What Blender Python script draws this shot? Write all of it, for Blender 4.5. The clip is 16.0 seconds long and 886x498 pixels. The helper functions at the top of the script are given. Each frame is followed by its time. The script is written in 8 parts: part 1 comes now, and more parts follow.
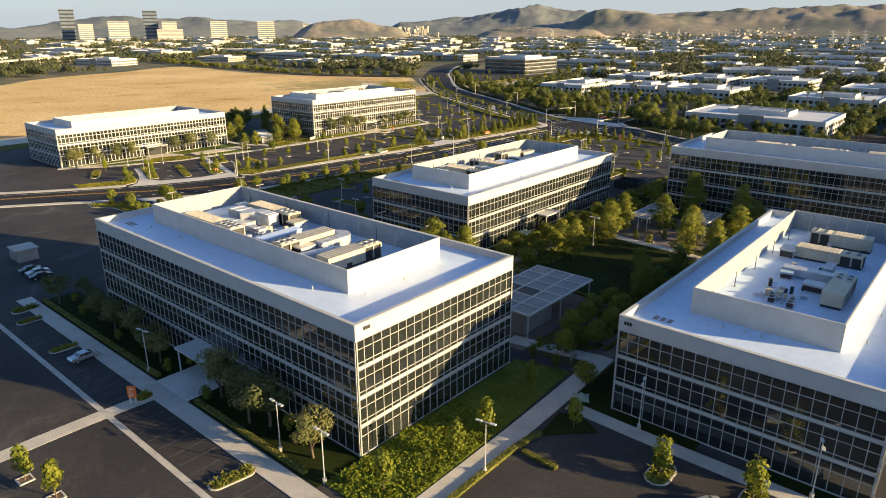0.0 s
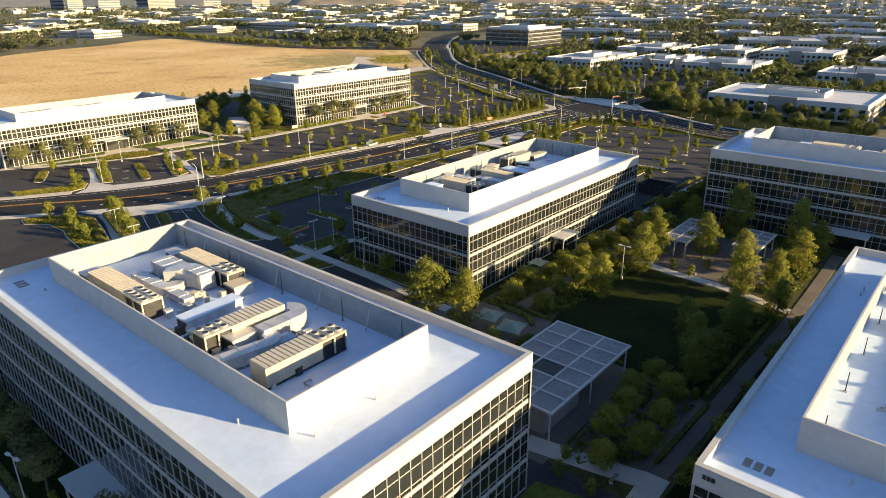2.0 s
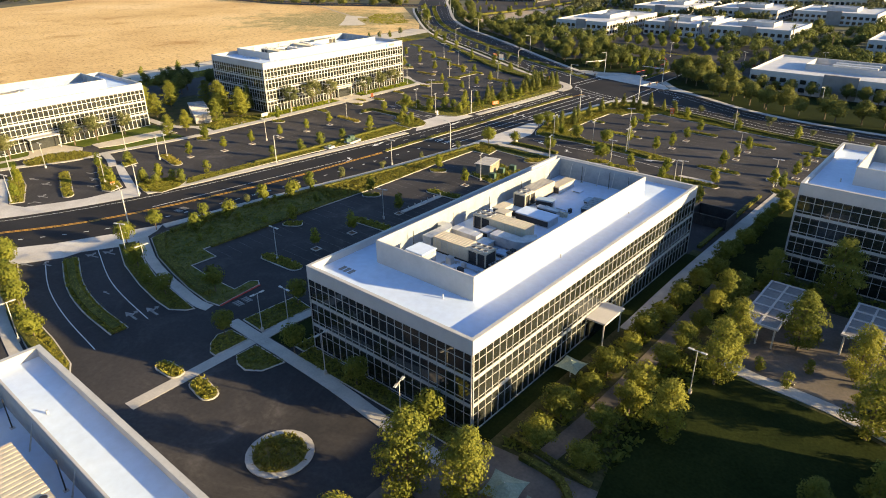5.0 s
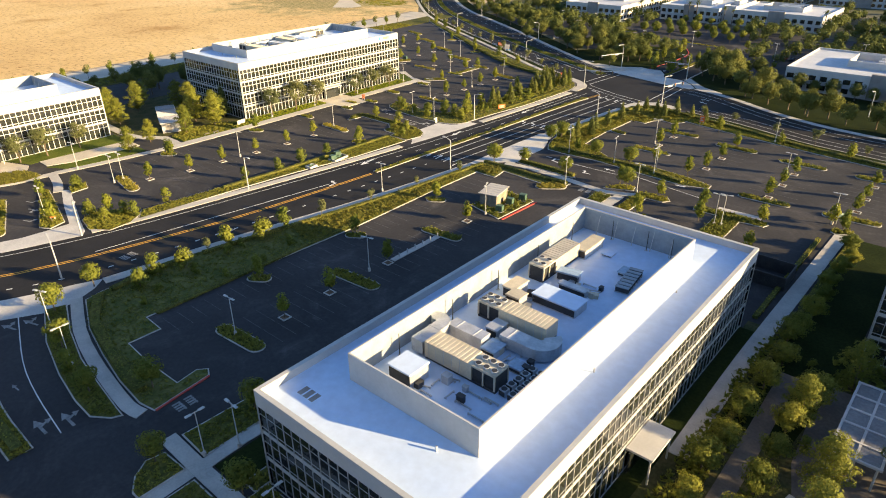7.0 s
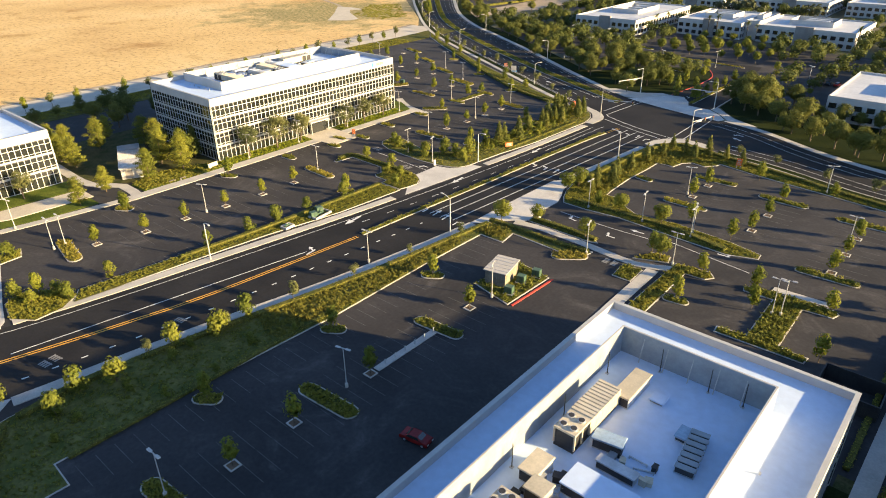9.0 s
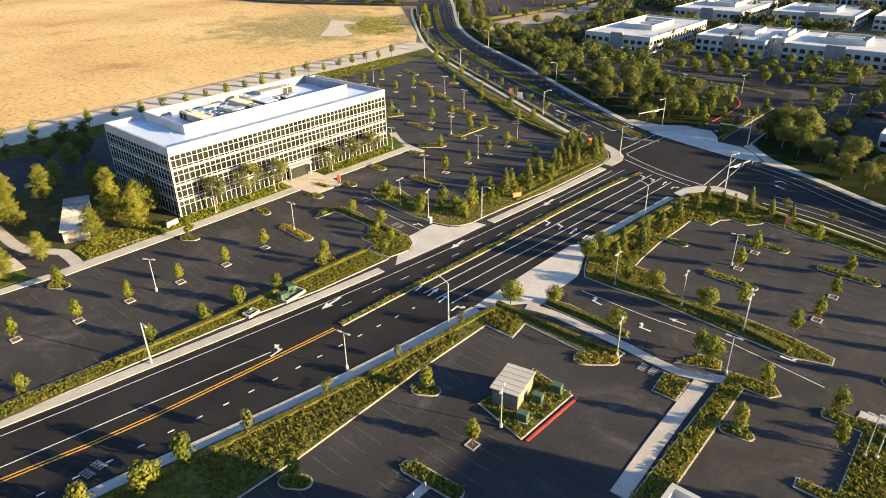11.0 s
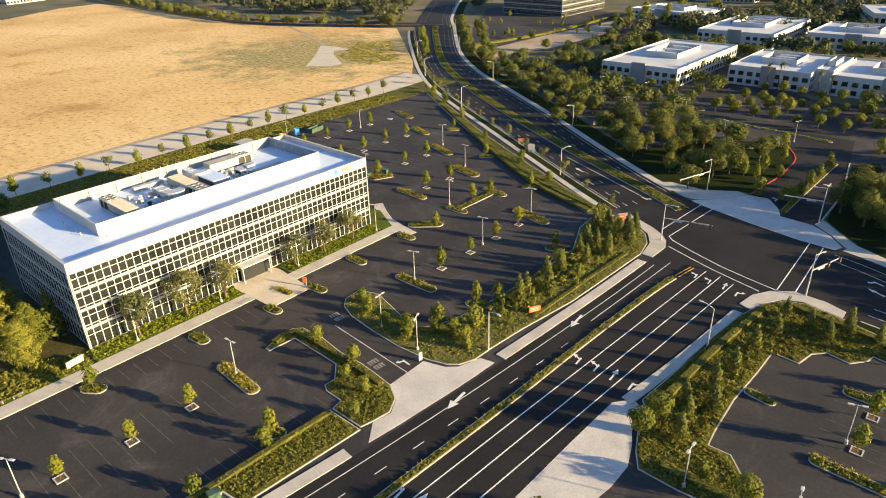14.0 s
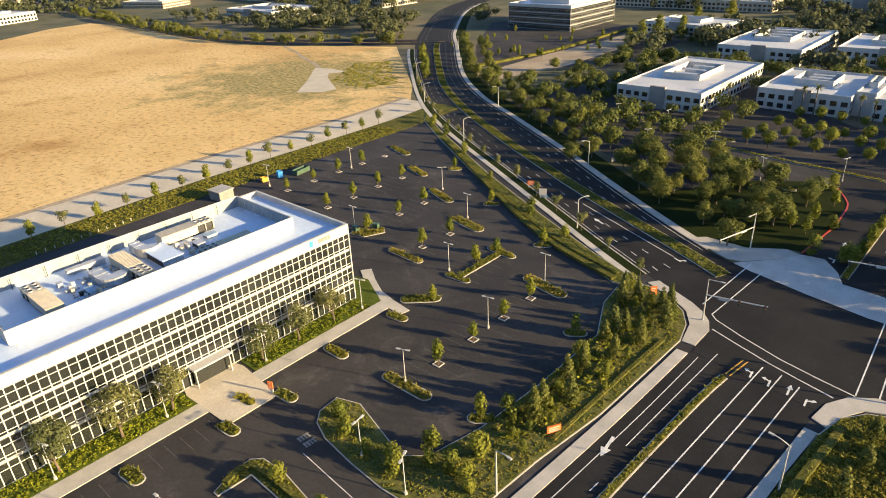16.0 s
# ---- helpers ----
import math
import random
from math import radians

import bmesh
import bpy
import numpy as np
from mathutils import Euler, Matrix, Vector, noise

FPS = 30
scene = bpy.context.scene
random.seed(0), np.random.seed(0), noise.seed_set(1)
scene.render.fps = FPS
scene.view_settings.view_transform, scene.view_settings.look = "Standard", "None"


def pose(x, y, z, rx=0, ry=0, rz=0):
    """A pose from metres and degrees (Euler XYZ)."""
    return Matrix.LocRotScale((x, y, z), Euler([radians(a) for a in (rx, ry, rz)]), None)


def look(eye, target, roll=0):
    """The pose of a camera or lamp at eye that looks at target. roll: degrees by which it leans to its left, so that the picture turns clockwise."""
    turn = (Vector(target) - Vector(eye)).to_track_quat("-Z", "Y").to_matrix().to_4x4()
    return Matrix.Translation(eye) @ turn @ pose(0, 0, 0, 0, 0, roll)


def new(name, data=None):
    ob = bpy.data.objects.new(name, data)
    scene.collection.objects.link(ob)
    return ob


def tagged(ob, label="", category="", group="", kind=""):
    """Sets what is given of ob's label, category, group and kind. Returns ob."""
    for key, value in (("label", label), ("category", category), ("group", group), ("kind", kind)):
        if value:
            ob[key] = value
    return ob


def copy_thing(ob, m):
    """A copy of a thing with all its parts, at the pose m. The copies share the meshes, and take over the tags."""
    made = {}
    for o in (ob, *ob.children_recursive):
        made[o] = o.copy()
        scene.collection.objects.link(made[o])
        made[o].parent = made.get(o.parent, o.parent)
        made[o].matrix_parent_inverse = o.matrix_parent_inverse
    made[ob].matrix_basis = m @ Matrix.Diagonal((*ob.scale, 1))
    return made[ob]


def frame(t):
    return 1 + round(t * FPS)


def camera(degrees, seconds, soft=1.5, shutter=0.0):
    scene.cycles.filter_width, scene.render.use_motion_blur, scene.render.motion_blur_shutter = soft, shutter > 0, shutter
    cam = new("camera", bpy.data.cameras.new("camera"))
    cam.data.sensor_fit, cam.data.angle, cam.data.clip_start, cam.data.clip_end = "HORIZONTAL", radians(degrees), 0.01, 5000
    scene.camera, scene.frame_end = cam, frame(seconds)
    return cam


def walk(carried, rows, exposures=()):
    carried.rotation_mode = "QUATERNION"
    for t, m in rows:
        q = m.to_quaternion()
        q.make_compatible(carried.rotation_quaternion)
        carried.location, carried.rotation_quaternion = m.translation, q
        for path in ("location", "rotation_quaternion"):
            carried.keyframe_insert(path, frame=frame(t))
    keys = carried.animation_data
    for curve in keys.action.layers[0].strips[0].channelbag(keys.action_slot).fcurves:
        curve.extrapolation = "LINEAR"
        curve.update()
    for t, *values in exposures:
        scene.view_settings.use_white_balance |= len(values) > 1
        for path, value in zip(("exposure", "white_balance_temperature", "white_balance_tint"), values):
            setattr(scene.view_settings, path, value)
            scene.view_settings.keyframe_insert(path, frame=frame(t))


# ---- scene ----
cam = camera(67.95, 16.0, 1.0)
ROWS = [
    (0.0, 0.00, 0.00, 51.33, 40.59, -18.75, 0.15),
    (0.5, -5.16, 6.57, 52.06, 40.51, -19.38, 0.23),
    (1.0, -10.33, 13.07, 52.77, 40.52, -20.07, 0.32),
    (1.5, -15.43, 19.48, 53.50, 40.55, -20.78, 0.40),
    (2.0, -20.40, 25.74, 54.26, 40.54, -21.43, 0.50),
    (2.5, -25.29, 31.85, 55.01, 40.54, -22.06, 0.57),
    (3.0, -30.12, 37.83, 55.72, 40.55, -22.71, 0.60),
    (3.5, -34.93, 43.71, 56.41, 40.59, -23.40, 0.59),
    (4.0, -39.71, 49.60, 57.15, 40.57, -24.09, 0.55),
    (6.5, -63.67, 78.77, 61.21, 40.68, -27.42, 0.45),
    (7.0, -68.31, 84.67, 62.03, 40.74, -27.75, 0.47),
    (7.5, -73.02, 90.62, 62.81, 40.82, -27.79, 0.49),
    (8.0, -77.72, 96.52, 63.50, 40.91, -27.76, 0.51),
    (8.5, -82.44, 102.45, 64.11, 40.97, -27.71, 0.55),
    (9.0, -87.28, 108.40, 64.72, 41.00, -27.63, 0.61),
    (11.5, -111.89, 138.44, 67.71, 41.06, -27.29, 0.82),
    (12.0, -116.93, 144.49, 68.27, 41.04, -27.18, 0.87),
    (12.5, -121.90, 150.65, 68.90, 41.05, -27.10, 0.93),
    (13.0, -126.76, 156.84, 69.54, 41.10, -27.02, 1.04),
    (13.5, -131.55, 163.08, 70.12, 41.16, -26.93, 1.18),
    (14.0, -136.23, 169.31, 70.64, 41.21, -26.81, 1.37),
    (14.5, -140.87, 175.47, 71.14, 41.26, -26.66, 1.61),
    (15.0, -145.46, 181.63, 71.67, 41.31, -26.50, 1.86),
    (15.5, -149.96, 187.67, 72.27, 41.39, -26.36, 2.10),
    (16.0, -154.39, 193.53, 72.92, 41.50, -26.24, 2.32),
]
walk(cam, [(t, pose(x, y, z, 90 + pitch, roll, yaw)) for t, x, y, z, yaw, pitch, roll in ROWS],
     [(0.0, 1.24), (4.0, 1.42), (7.0, 1.60), (9.0, 1.62), (13.0, 1.50), (16.0, 1.38)])

# ---- light ----
SUN_AZ, SUN_EL = 68.3, 12.5          # degrees clockwise from +y, and above the horizon
world = bpy.data.worlds.new("sky")
scene.world = world
world.use_nodes = True
wn = world.node_tree.nodes
sky = wn.new("ShaderNodeTexSky")
sky.sky_type, sky.sun_disc = "NISHITA", False
sky.sun_elevation, sky.sun_rotation = radians(SUN_EL), radians(SUN_AZ)
sky.air_density, sky.dust_density, sky.ozone_density = 1.0, 0.8, 3.2
wn["Background"].inputs[1].default_value = 0.09
tint = wn.new("ShaderNodeMix")
tint.data_type, tint.blend_type = "RGBA", "MULTIPLY"
tint.inputs[0].default_value, tint.inputs[7].default_value = 1.0, (0.96, 0.97, 1.04, 1)
world.node_tree.links.new(sky.outputs[0], tint.inputs[6])
# pale summer haze low over the whole horizon
_co = wn.new("ShaderNodeTexCoord")
_sep = wn.new("ShaderNodeSeparateXYZ")
_low = wn.new("ShaderNodeMapRange")
_low.interpolation_type = "SMOOTHSTEP"
_low.inputs["From Min"].default_value, _low.inputs["From Max"].default_value = 0.0, 0.14
_low.inputs["To Min"].default_value, _low.inputs["To Max"].default_value = 0.85, 0.0
_haze = wn.new("ShaderNodeMix")
_haze.data_type = "RGBA"
_haze.inputs[7].default_value = (2.7, 3.05, 3.35, 1)
world.node_tree.links.new(_co.outputs["Generated"], _sep.inputs[0])
world.node_tree.links.new(_sep.outputs["Z"], _low.inputs["Value"])
world.node_tree.links.new(_low.outputs[0], _haze.inputs[0])
world.node_tree.links.new(tint.outputs[2], _haze.inputs[6])
world.node_tree.links.new(_haze.outputs[2], wn["Background"].inputs[0])
sun_data = bpy.data.lights.new("sun", "SUN")
sun_data.energy, sun_data.angle, sun_data.color = 5.8, radians(0.6), (1.0, 0.74, 0.38)
sun = new("sun", sun_data)
_sa, _se = radians(SUN_AZ), radians(SUN_EL)
SUN_DIR = Vector((math.sin(_sa) * math.cos(_se), math.cos(_sa) * math.cos(_se), math.sin(_se)))
sun.matrix_world = look(SUN_DIR * 300, (0, 0, 0))

# ---- materials ----
def mat(name, rough=0.8, metal=0.0, spec=0.5):
    m = bpy.data.materials.new(name)
    m.use_nodes = True
    b = m.node_tree.nodes["Principled BSDF"]
    b.inputs["Roughness"].default_value = rough
    b.inputs["Metallic"].default_value = metal
    b.inputs["Specular IOR Level"].default_value = spec
    return m, m.node_tree, b


def noise_ramp(tree, scale, stops, detail=4.0, coords="Position", rough=0.55):
    """A noise in metres through a colour ramp; stops of (place, colour)."""
    geo = tree.nodes.new("ShaderNodeNewGeometry") if coords == "Position" else tree.nodes.new("ShaderNodeTexCoord")
    n = tree.nodes.new("ShaderNodeTexNoise")
    n.inputs["Scale"].default_value, n.inputs["Detail"].default_value, n.inputs["Roughness"].default_value = scale, detail, rough
    tree.links.new(geo.outputs[coords], n.inputs["Vector"])
    r = tree.nodes.new("ShaderNodeValToRGB")
    while len(r.color_ramp.elements) < len(stops):
        r.color_ramp.elements.new(0.5)
    for e, (p, col) in zip(r.color_ramp.elements, stops):
        e.position, e.color = p, (*col, 1)
    tree.links.new(n.outputs["Fac"], r.inputs["Fac"])
    return r, n


def mix(tree, a, b, fac, mode="MIX"):
    x = tree.nodes.new("ShaderNodeMix")
    x.data_type, x.blend_type = "RGBA", mode
    for s, v in ((6, a), (7, b), (0, fac)):
        if isinstance(v, (int, float)):
            x.inputs[s].default_value = v
        elif isinstance(v, tuple):
            x.inputs[s].default_value = (*v, 1)
        else:
            tree.links.new(v, x.inputs[s])
    return x.outputs[2]


def bump(tree, bsdf, height, strength, dist):
    b = tree.nodes.new("ShaderNodeBump")
    b.inputs["Strength"].default_value, b.inputs["Distance"].default_value = strength, dist
    tree.links.new(height, b.inputs["Height"])
    tree.links.new(b.outputs[0], bsdf.inputs["Normal"])


def surface(name, c1, c2, big=0.15, fine=3.0, rough=0.85, relief=0.0, var=0.25, metal=0.0, spec=0.4, random_tint=0.0):
    """A weathered surface: two colours in patches, fine grain on top."""
    m, t, b = mat(name, rough, metal, spec)
    r, n = noise_ramp(t, big, [(0.35, c1), (0.65, c2)])
    g, n2 = noise_ramp(t, fine, [(0.3, (1 - var,) * 3), (0.7, (1 + var * 0.4,) * 3)])
    col = mix(t, r.outputs[0], g.outputs[0], 1.0, "MULTIPLY")
    if random_tint:
        o = t.nodes.new("ShaderNodeObjectInfo")
        rr = t.nodes.new("ShaderNodeValToRGB")
        rr.color_ramp.elements[0].color = (1 - random_tint, 1 - random_tint, 1 - random_tint * 1.2, 1)
        rr.color_ramp.elements[1].color = (1 + random_tint, 1 + random_tint * 0.8, 1 + random_tint * 0.4, 1)
        t.links.new(o.outputs["Random"], rr.inputs["Fac"])
        col = mix(t, col, rr.outputs[0], 1.0, "MULTIPLY")
    t.links.new(col, b.inputs["Base Color"])
    if relief:
        bump(t, b, n2.outputs["Fac"], 0.6, relief)
    return m


def leaf_mat(name, c1, c2, c3):
    m, t, b = mat(name, 0.75, 0.0, 0.2)
    c1 = tuple(0.55 * a + 0.45 * k for a, k in zip(c1, c2))
    c3 = tuple(0.45 * a + 0.55 * k for a, k in zip(c3, c2))
    g = t.nodes.new("ShaderNodeNewGeometry")
    r = t.nodes.new("ShaderNodeValToRGB")
    r.color_ramp.elements.new(0.5)
    for e, (p, col) in zip(r.color_ramp.elements, ((0.0, c1), (0.5, c2), (1.0, c3))):
        e.position, e.color = p, (*col, 1)
    t.links.new(g.outputs["Random Per Island"], r.inputs["Fac"])
    o = t.nodes.new("ShaderNodeObjectInfo")
    rr = t.nodes.new("ShaderNodeValToRGB")
    rr.color_ramp.elements[0].color, rr.color_ramp.elements[1].color = (0.7, 0.74, 0.7, 1), (1.25, 1.15, 1.0, 1)
    t.links.new(o.outputs["Random"], rr.inputs["Fac"])
    col = mix(t, r.outputs[0], rr.outputs[0], 1.0, "MULTIPLY")
    t.links.new(col, b.inputs["Base Color"])
    tr = t.nodes.new("ShaderNodeBsdfTranslucent")
    t.links.new(col, tr.inputs[0])
    mx = t.nodes.new("ShaderNodeMixShader")
    mx.inputs[0].default_value = 0.3
    t.links.new(b.outputs[0], mx.inputs[1])
    t.links.new(tr.outputs[0], mx.inputs[2])
    t.links.new(mx.outputs[0], t.nodes["Material Output"].inputs["Surface"])
    return m


ASPHALT = surface("asphalt_lot", (0.039, 0.038, 0.040), (0.062, 0.059, 0.060), 0.05, 1.6, 0.85, 0.0, 0.2, spec=0.22)
ROAD = surface("asphalt_road", (0.015, 0.0145, 0.015), (0.026, 0.025, 0.025), 0.09, 2.0, 0.8, 0.0, 0.22, spec=0.22)
# dusty pale smears where cars have turned
_t, _b = ASPHALT.node_tree, ASPHALT.node_tree.nodes["Principled BSDF"]
_c = _b.inputs["Base Color"].links[0].from_socket
_s, _n = noise_ramp(_t, 0.075, [(0.50, (0.88, 0.88, 0.88)), (0.60, (1.15, 1.13, 1.1)), (0.72, (1.9, 1.85, 1.75))], 7.0, rough=0.68)
_n.inputs["Distortion"].default_value = 1.6
_t.links.new(mix(_t, _c, _s.outputs[0], 1.0, "MULTIPLY"), _b.inputs["Base Color"])
CONCRETE = surface("concrete", (0.42, 0.40, 0.36), (0.52, 0.49, 0.44), 0.25, 4.0, 0.9, 0.0, 0.12)
KERB = surface("kerb_concrete", (0.40, 0.38, 0.35), (0.50, 0.48, 0.44), 0.4, 5.0, 0.9, 0.0, 0.15)
PAINT = surface("road_paint", (0.62, 0.62, 0.60), (0.78, 0.78, 0.75), 0.8, 6.0, 0.7, 0.0, 0.2)
YELLOW = surface("yellow_paint", (0.62, 0.32, 0.04), (0.75, 0.42, 0.06), 0.8, 6.0, 0.7, 0.0, 0.2)
RED_KERB = surface("red_kerb_paint", (0.45, 0.05, 0.04), (0.55, 0.09, 0.06), 0.8, 6.0, 0.7)
# lawn with the shade of offices and trees darkened into its colour
LAWN_SHADE = surface("lawn", (0.015, 0.024, 0.006), (0.026, 0.036, 0.009), 0.12, 2.5, 0.95, 0.05, 0.35, spec=0.06)
BED = surface("planting_bed", (0.080, 0.090, 0.021), (0.155, 0.142, 0.036), 0.3, 1.8, 0.95, 0.2, 0.5, spec=0.1)
SOIL = surface("mulch", (0.12, 0.075, 0.045), (0.18, 0.12, 0.075), 0.6, 4.0, 0.95, 0.03, 0.35)
FIELD, _t, _b = mat("dry_grass", 0.95, 0.0, 0.2)
_r, _n = noise_ramp(_t, 0.012, [(0.3, (0.56, 0.37, 0.155)), (0.5, (0.70, 0.50, 0.225)), (0.7, (0.77, 0.585, 0.30))])
_g, _n2 = noise_ramp(_t, 0.42, [(0.36, (0.42, 0.34, 0.26)), (0.46, (0.92, 0.90, 0.87)), (0.7, (1.10, 1.09, 1.08))], 8.0, rough=0.75)
_h, _n3 = noise_ramp(_t, 0.035, [(0.28, (0.74, 0.66, 0.55)), (0.42, (1.0, 1.0, 1.0))], 5.0)
_base = mix(_t, mix(_t, _r.outputs[0], _g.outputs[0], 1.0, "MULTIPLY"), _h.outputs[0], 1.0, "MULTIPLY")
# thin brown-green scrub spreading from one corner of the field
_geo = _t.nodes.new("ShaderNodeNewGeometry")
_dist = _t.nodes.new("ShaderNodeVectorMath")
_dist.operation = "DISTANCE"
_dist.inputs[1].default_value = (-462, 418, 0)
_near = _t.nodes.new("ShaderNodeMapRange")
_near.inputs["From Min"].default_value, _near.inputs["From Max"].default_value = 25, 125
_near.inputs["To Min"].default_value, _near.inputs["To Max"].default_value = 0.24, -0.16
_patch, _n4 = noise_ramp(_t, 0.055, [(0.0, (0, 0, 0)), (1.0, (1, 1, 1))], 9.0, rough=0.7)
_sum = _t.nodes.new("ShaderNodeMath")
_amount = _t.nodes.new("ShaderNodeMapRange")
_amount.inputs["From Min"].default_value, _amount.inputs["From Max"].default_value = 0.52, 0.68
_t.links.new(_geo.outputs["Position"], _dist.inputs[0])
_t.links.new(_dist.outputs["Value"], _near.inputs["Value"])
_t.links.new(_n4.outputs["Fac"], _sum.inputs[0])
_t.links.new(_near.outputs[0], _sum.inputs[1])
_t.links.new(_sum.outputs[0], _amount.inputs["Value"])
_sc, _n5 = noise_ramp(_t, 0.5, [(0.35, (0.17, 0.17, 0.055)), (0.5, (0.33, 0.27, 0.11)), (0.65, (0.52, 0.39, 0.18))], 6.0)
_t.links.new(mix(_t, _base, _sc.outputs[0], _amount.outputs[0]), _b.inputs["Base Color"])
bump(_t, _b, _n2.outputs["Fac"], 0.7, 0.4)
WHITE_WALL = surface("white_stucco", (0.45, 0.44, 0.43), (0.51, 0.50, 0.485), 0.3, 3.0, 0.8, 0.0, 0.05)
# white roof whose base colour carries the blue of sky-lit shade
ROOF = surface("sky_tinted_white_roof", (0.55, 0.67, 0.85), (0.61, 0.72, 0.88), 0.12, 0.9, 0.45, 0.0, 0.08)
ROOF_PALE = surface("pale_roof_membrane", (0.50, 0.52, 0.55), (0.60, 0.61, 0.63), 0.1, 0.8, 0.6, 0.0, 0.1)
FRAME = surface("pale_aluminium", (0.33, 0.33, 0.32), (0.40, 0.40, 0.385), 0.5, 3.0, 0.45, 0.0, 0.06)
WHITE_FRAME = surface("white_aluminium", (0.48, 0.48, 0.46), (0.55, 0.55, 0.53), 0.5, 3.0, 0.45, 0.0, 0.06)
GREY_WALL = surface("grey_stucco", (0.24, 0.22, 0.21), (0.30, 0.28, 0.26), 0.3, 3.0, 0.85, 0.0, 0.1)
TAN_METAL = surface("beige_sheet_metal", (0.50, 0.45, 0.35), (0.60, 0.54, 0.42), 0.6, 4.0, 0.55, 0.0, 0.12, random_tint=0.12)
GALV = surface("galvanised_metal", (0.45, 0.46, 0.47), (0.60, 0.61, 0.62), 0.8, 4.0, 0.4, 0.0, 0.12, metal=0.4)
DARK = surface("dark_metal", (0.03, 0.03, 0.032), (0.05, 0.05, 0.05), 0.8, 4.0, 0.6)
POLE = surface("pole_metal", (0.48, 0.48, 0.46), (0.56, 0.56, 0.54), 0.8, 4.0, 0.45)
BARK = surface("bark", (0.10, 0.075, 0.05), (0.17, 0.13, 0.09), 2.0, 8.0, 0.9, 0.02, 0.3)
GLASS, _t, _b = mat("tinted_glass", 0.04, 0.0, 0.9)
_r, _n = noise_ramp(_t, 0.09, [(0.3, (0.010, 0.012, 0.012)), (0.7, (0.030, 0.034, 0.033))])
_b.inputs["IOR"].default_value = 1.6
_t.links.new(_r.outputs[0], _b.inputs["Base Color"])

# ---- mesh helpers ----
def part(name, bm, material, parent=None, label="", kind="", m=None):
    me = bpy.data.meshes.new(name)
    bm.to_mesh(me)
    bm.free()
    for x in (material if isinstance(material, (list, tuple)) else [material]):
        me.materials.append(x)
    ob = new(name, me)
    if parent is not None:
        ob.parent = parent
    if m is not None:
        ob.matrix_basis = m
    return tagged(ob, label, "", "", kind)


def thing(name, at=(0, 0, 0), label="", category="", group="", rz=0.0):
    ob = new(name)
    ob.matrix_basis = pose(at[0], at[1], at[2], 0, 0, rz)
    return tagged(ob, label, category, group)


def box(bm, x0, x1, y0, y1, z0, z1, mi=0):
    """An axis-aligned box; mi: material slot."""
    v = [bm.verts.new(p) for p in ((x0, y0, z0), (x1, y0, z0), (x1, y1, z0), (x0, y1, z0), (x0, y0, z1), (x1, y0, z1), (x1, y1, z1), (x0, y1, z1))]
    for q in ((3, 2, 1, 0), (4, 5, 6, 7), (0, 1, 5, 4), (1, 2, 6, 5), (2, 3, 7, 6), (3, 0, 4, 7)):
        bm.faces.new([v[i] for i in q]).material_index = mi
    return v


def obox(bm, cx, cy, lx, ly, z0, z1, deg=0.0, mi=0):
    """A box turned by deg about the upright axis."""
    v = box(bm, -lx / 2, lx / 2, -ly / 2, ly / 2, z0, z1, mi)
    c, s = math.cos(radians(deg)), math.sin(radians(deg))
    for p in v:
        p.co.x, p.co.y = cx + c * p.co.x - s * p.co.y, cy + s * p.co.x + c * p.co.y
    return v


def slab(bm, pts, z0, z1, mi=0, mi_side=None):
    """A flat plate with the outline pts."""
    area = sum(a[0] * b[1] - b[0] * a[1] for a, b in zip(pts, pts[1:] + pts[:1]))
    if area < 0:
        pts = pts[::-1]
    lo = [bm.verts.new((*p[:2], z0)) for p in pts]
    hi = [bm.verts.new((*p[:2], z1)) for p in pts]
    bm.faces.new(hi).material_index = mi
    for i in range(len(pts)):
        j = (i + 1) % len(pts)
        bm.faces.new((lo[i], lo[j], hi[j], hi[i])).material_index = mi if mi_side is None else mi_side


def cyl(bm, x, y, z0, z1, r0, r1=None, n=8, mi=0, x1=None, y1=None):
    r1 = r0 if r1 is None else r1
    x1, y1 = x if x1 is None else x1, y if y1 is None else y1
    a = [bm.verts.new((x + r0 * math.cos(2 * math.pi * i / n), y + r0 * math.sin(2 * math.pi * i / n), z0)) for i in range(n)]
    b = [bm.verts.new((x1 + r1 * math.cos(2 * math.pi * i / n), y1 + r1 * math.sin(2 * math.pi * i / n), z1)) for i in range(n)]
    for i in range(n):
        j = (i + 1) % n
        bm.faces.new((a[i], a[j], b[j], b[i])).material_index = mi
    bm.faces.new(b).material_index = mi
    bm.faces.new(a[::-1]).material_index = mi


def smooth_line(pts, step=6.0):
    """A Catmull-Rom line through pts."""
    out = []
    P = [Vector(p) for p in pts]
    P = [2 * P[0] - P[1]] + P + [2 * P[-1] - P[-2]]
    for i in range(1, len(P) - 2):
        a, b, c, d = P[i - 1:i + 3]
        n = max(2, int((c - b).length / step))
        for k in range(n):
            t = k / n
            out.append(0.5 * ((2 * b) + (c - a) * t + (2 * a - 5 * b + 4 * c - d) * t * t + (3 * b - a - 3 * c + d) * t ** 3))
    out.append(P[-2])
    return [(p.x, p.y) for p in out]


def shift_line(line, d):
    """The line moved d metres to its right."""
    out = []
    for i, p in enumerate(line):
        a, b = Vector(line[max(i - 1, 0)]), Vector(line[min(i + 1, len(line) - 1)])
        n = (b - a).normalized()
        out.append((p[0] + n.y * d, p[1] - n.x * d))
    return out


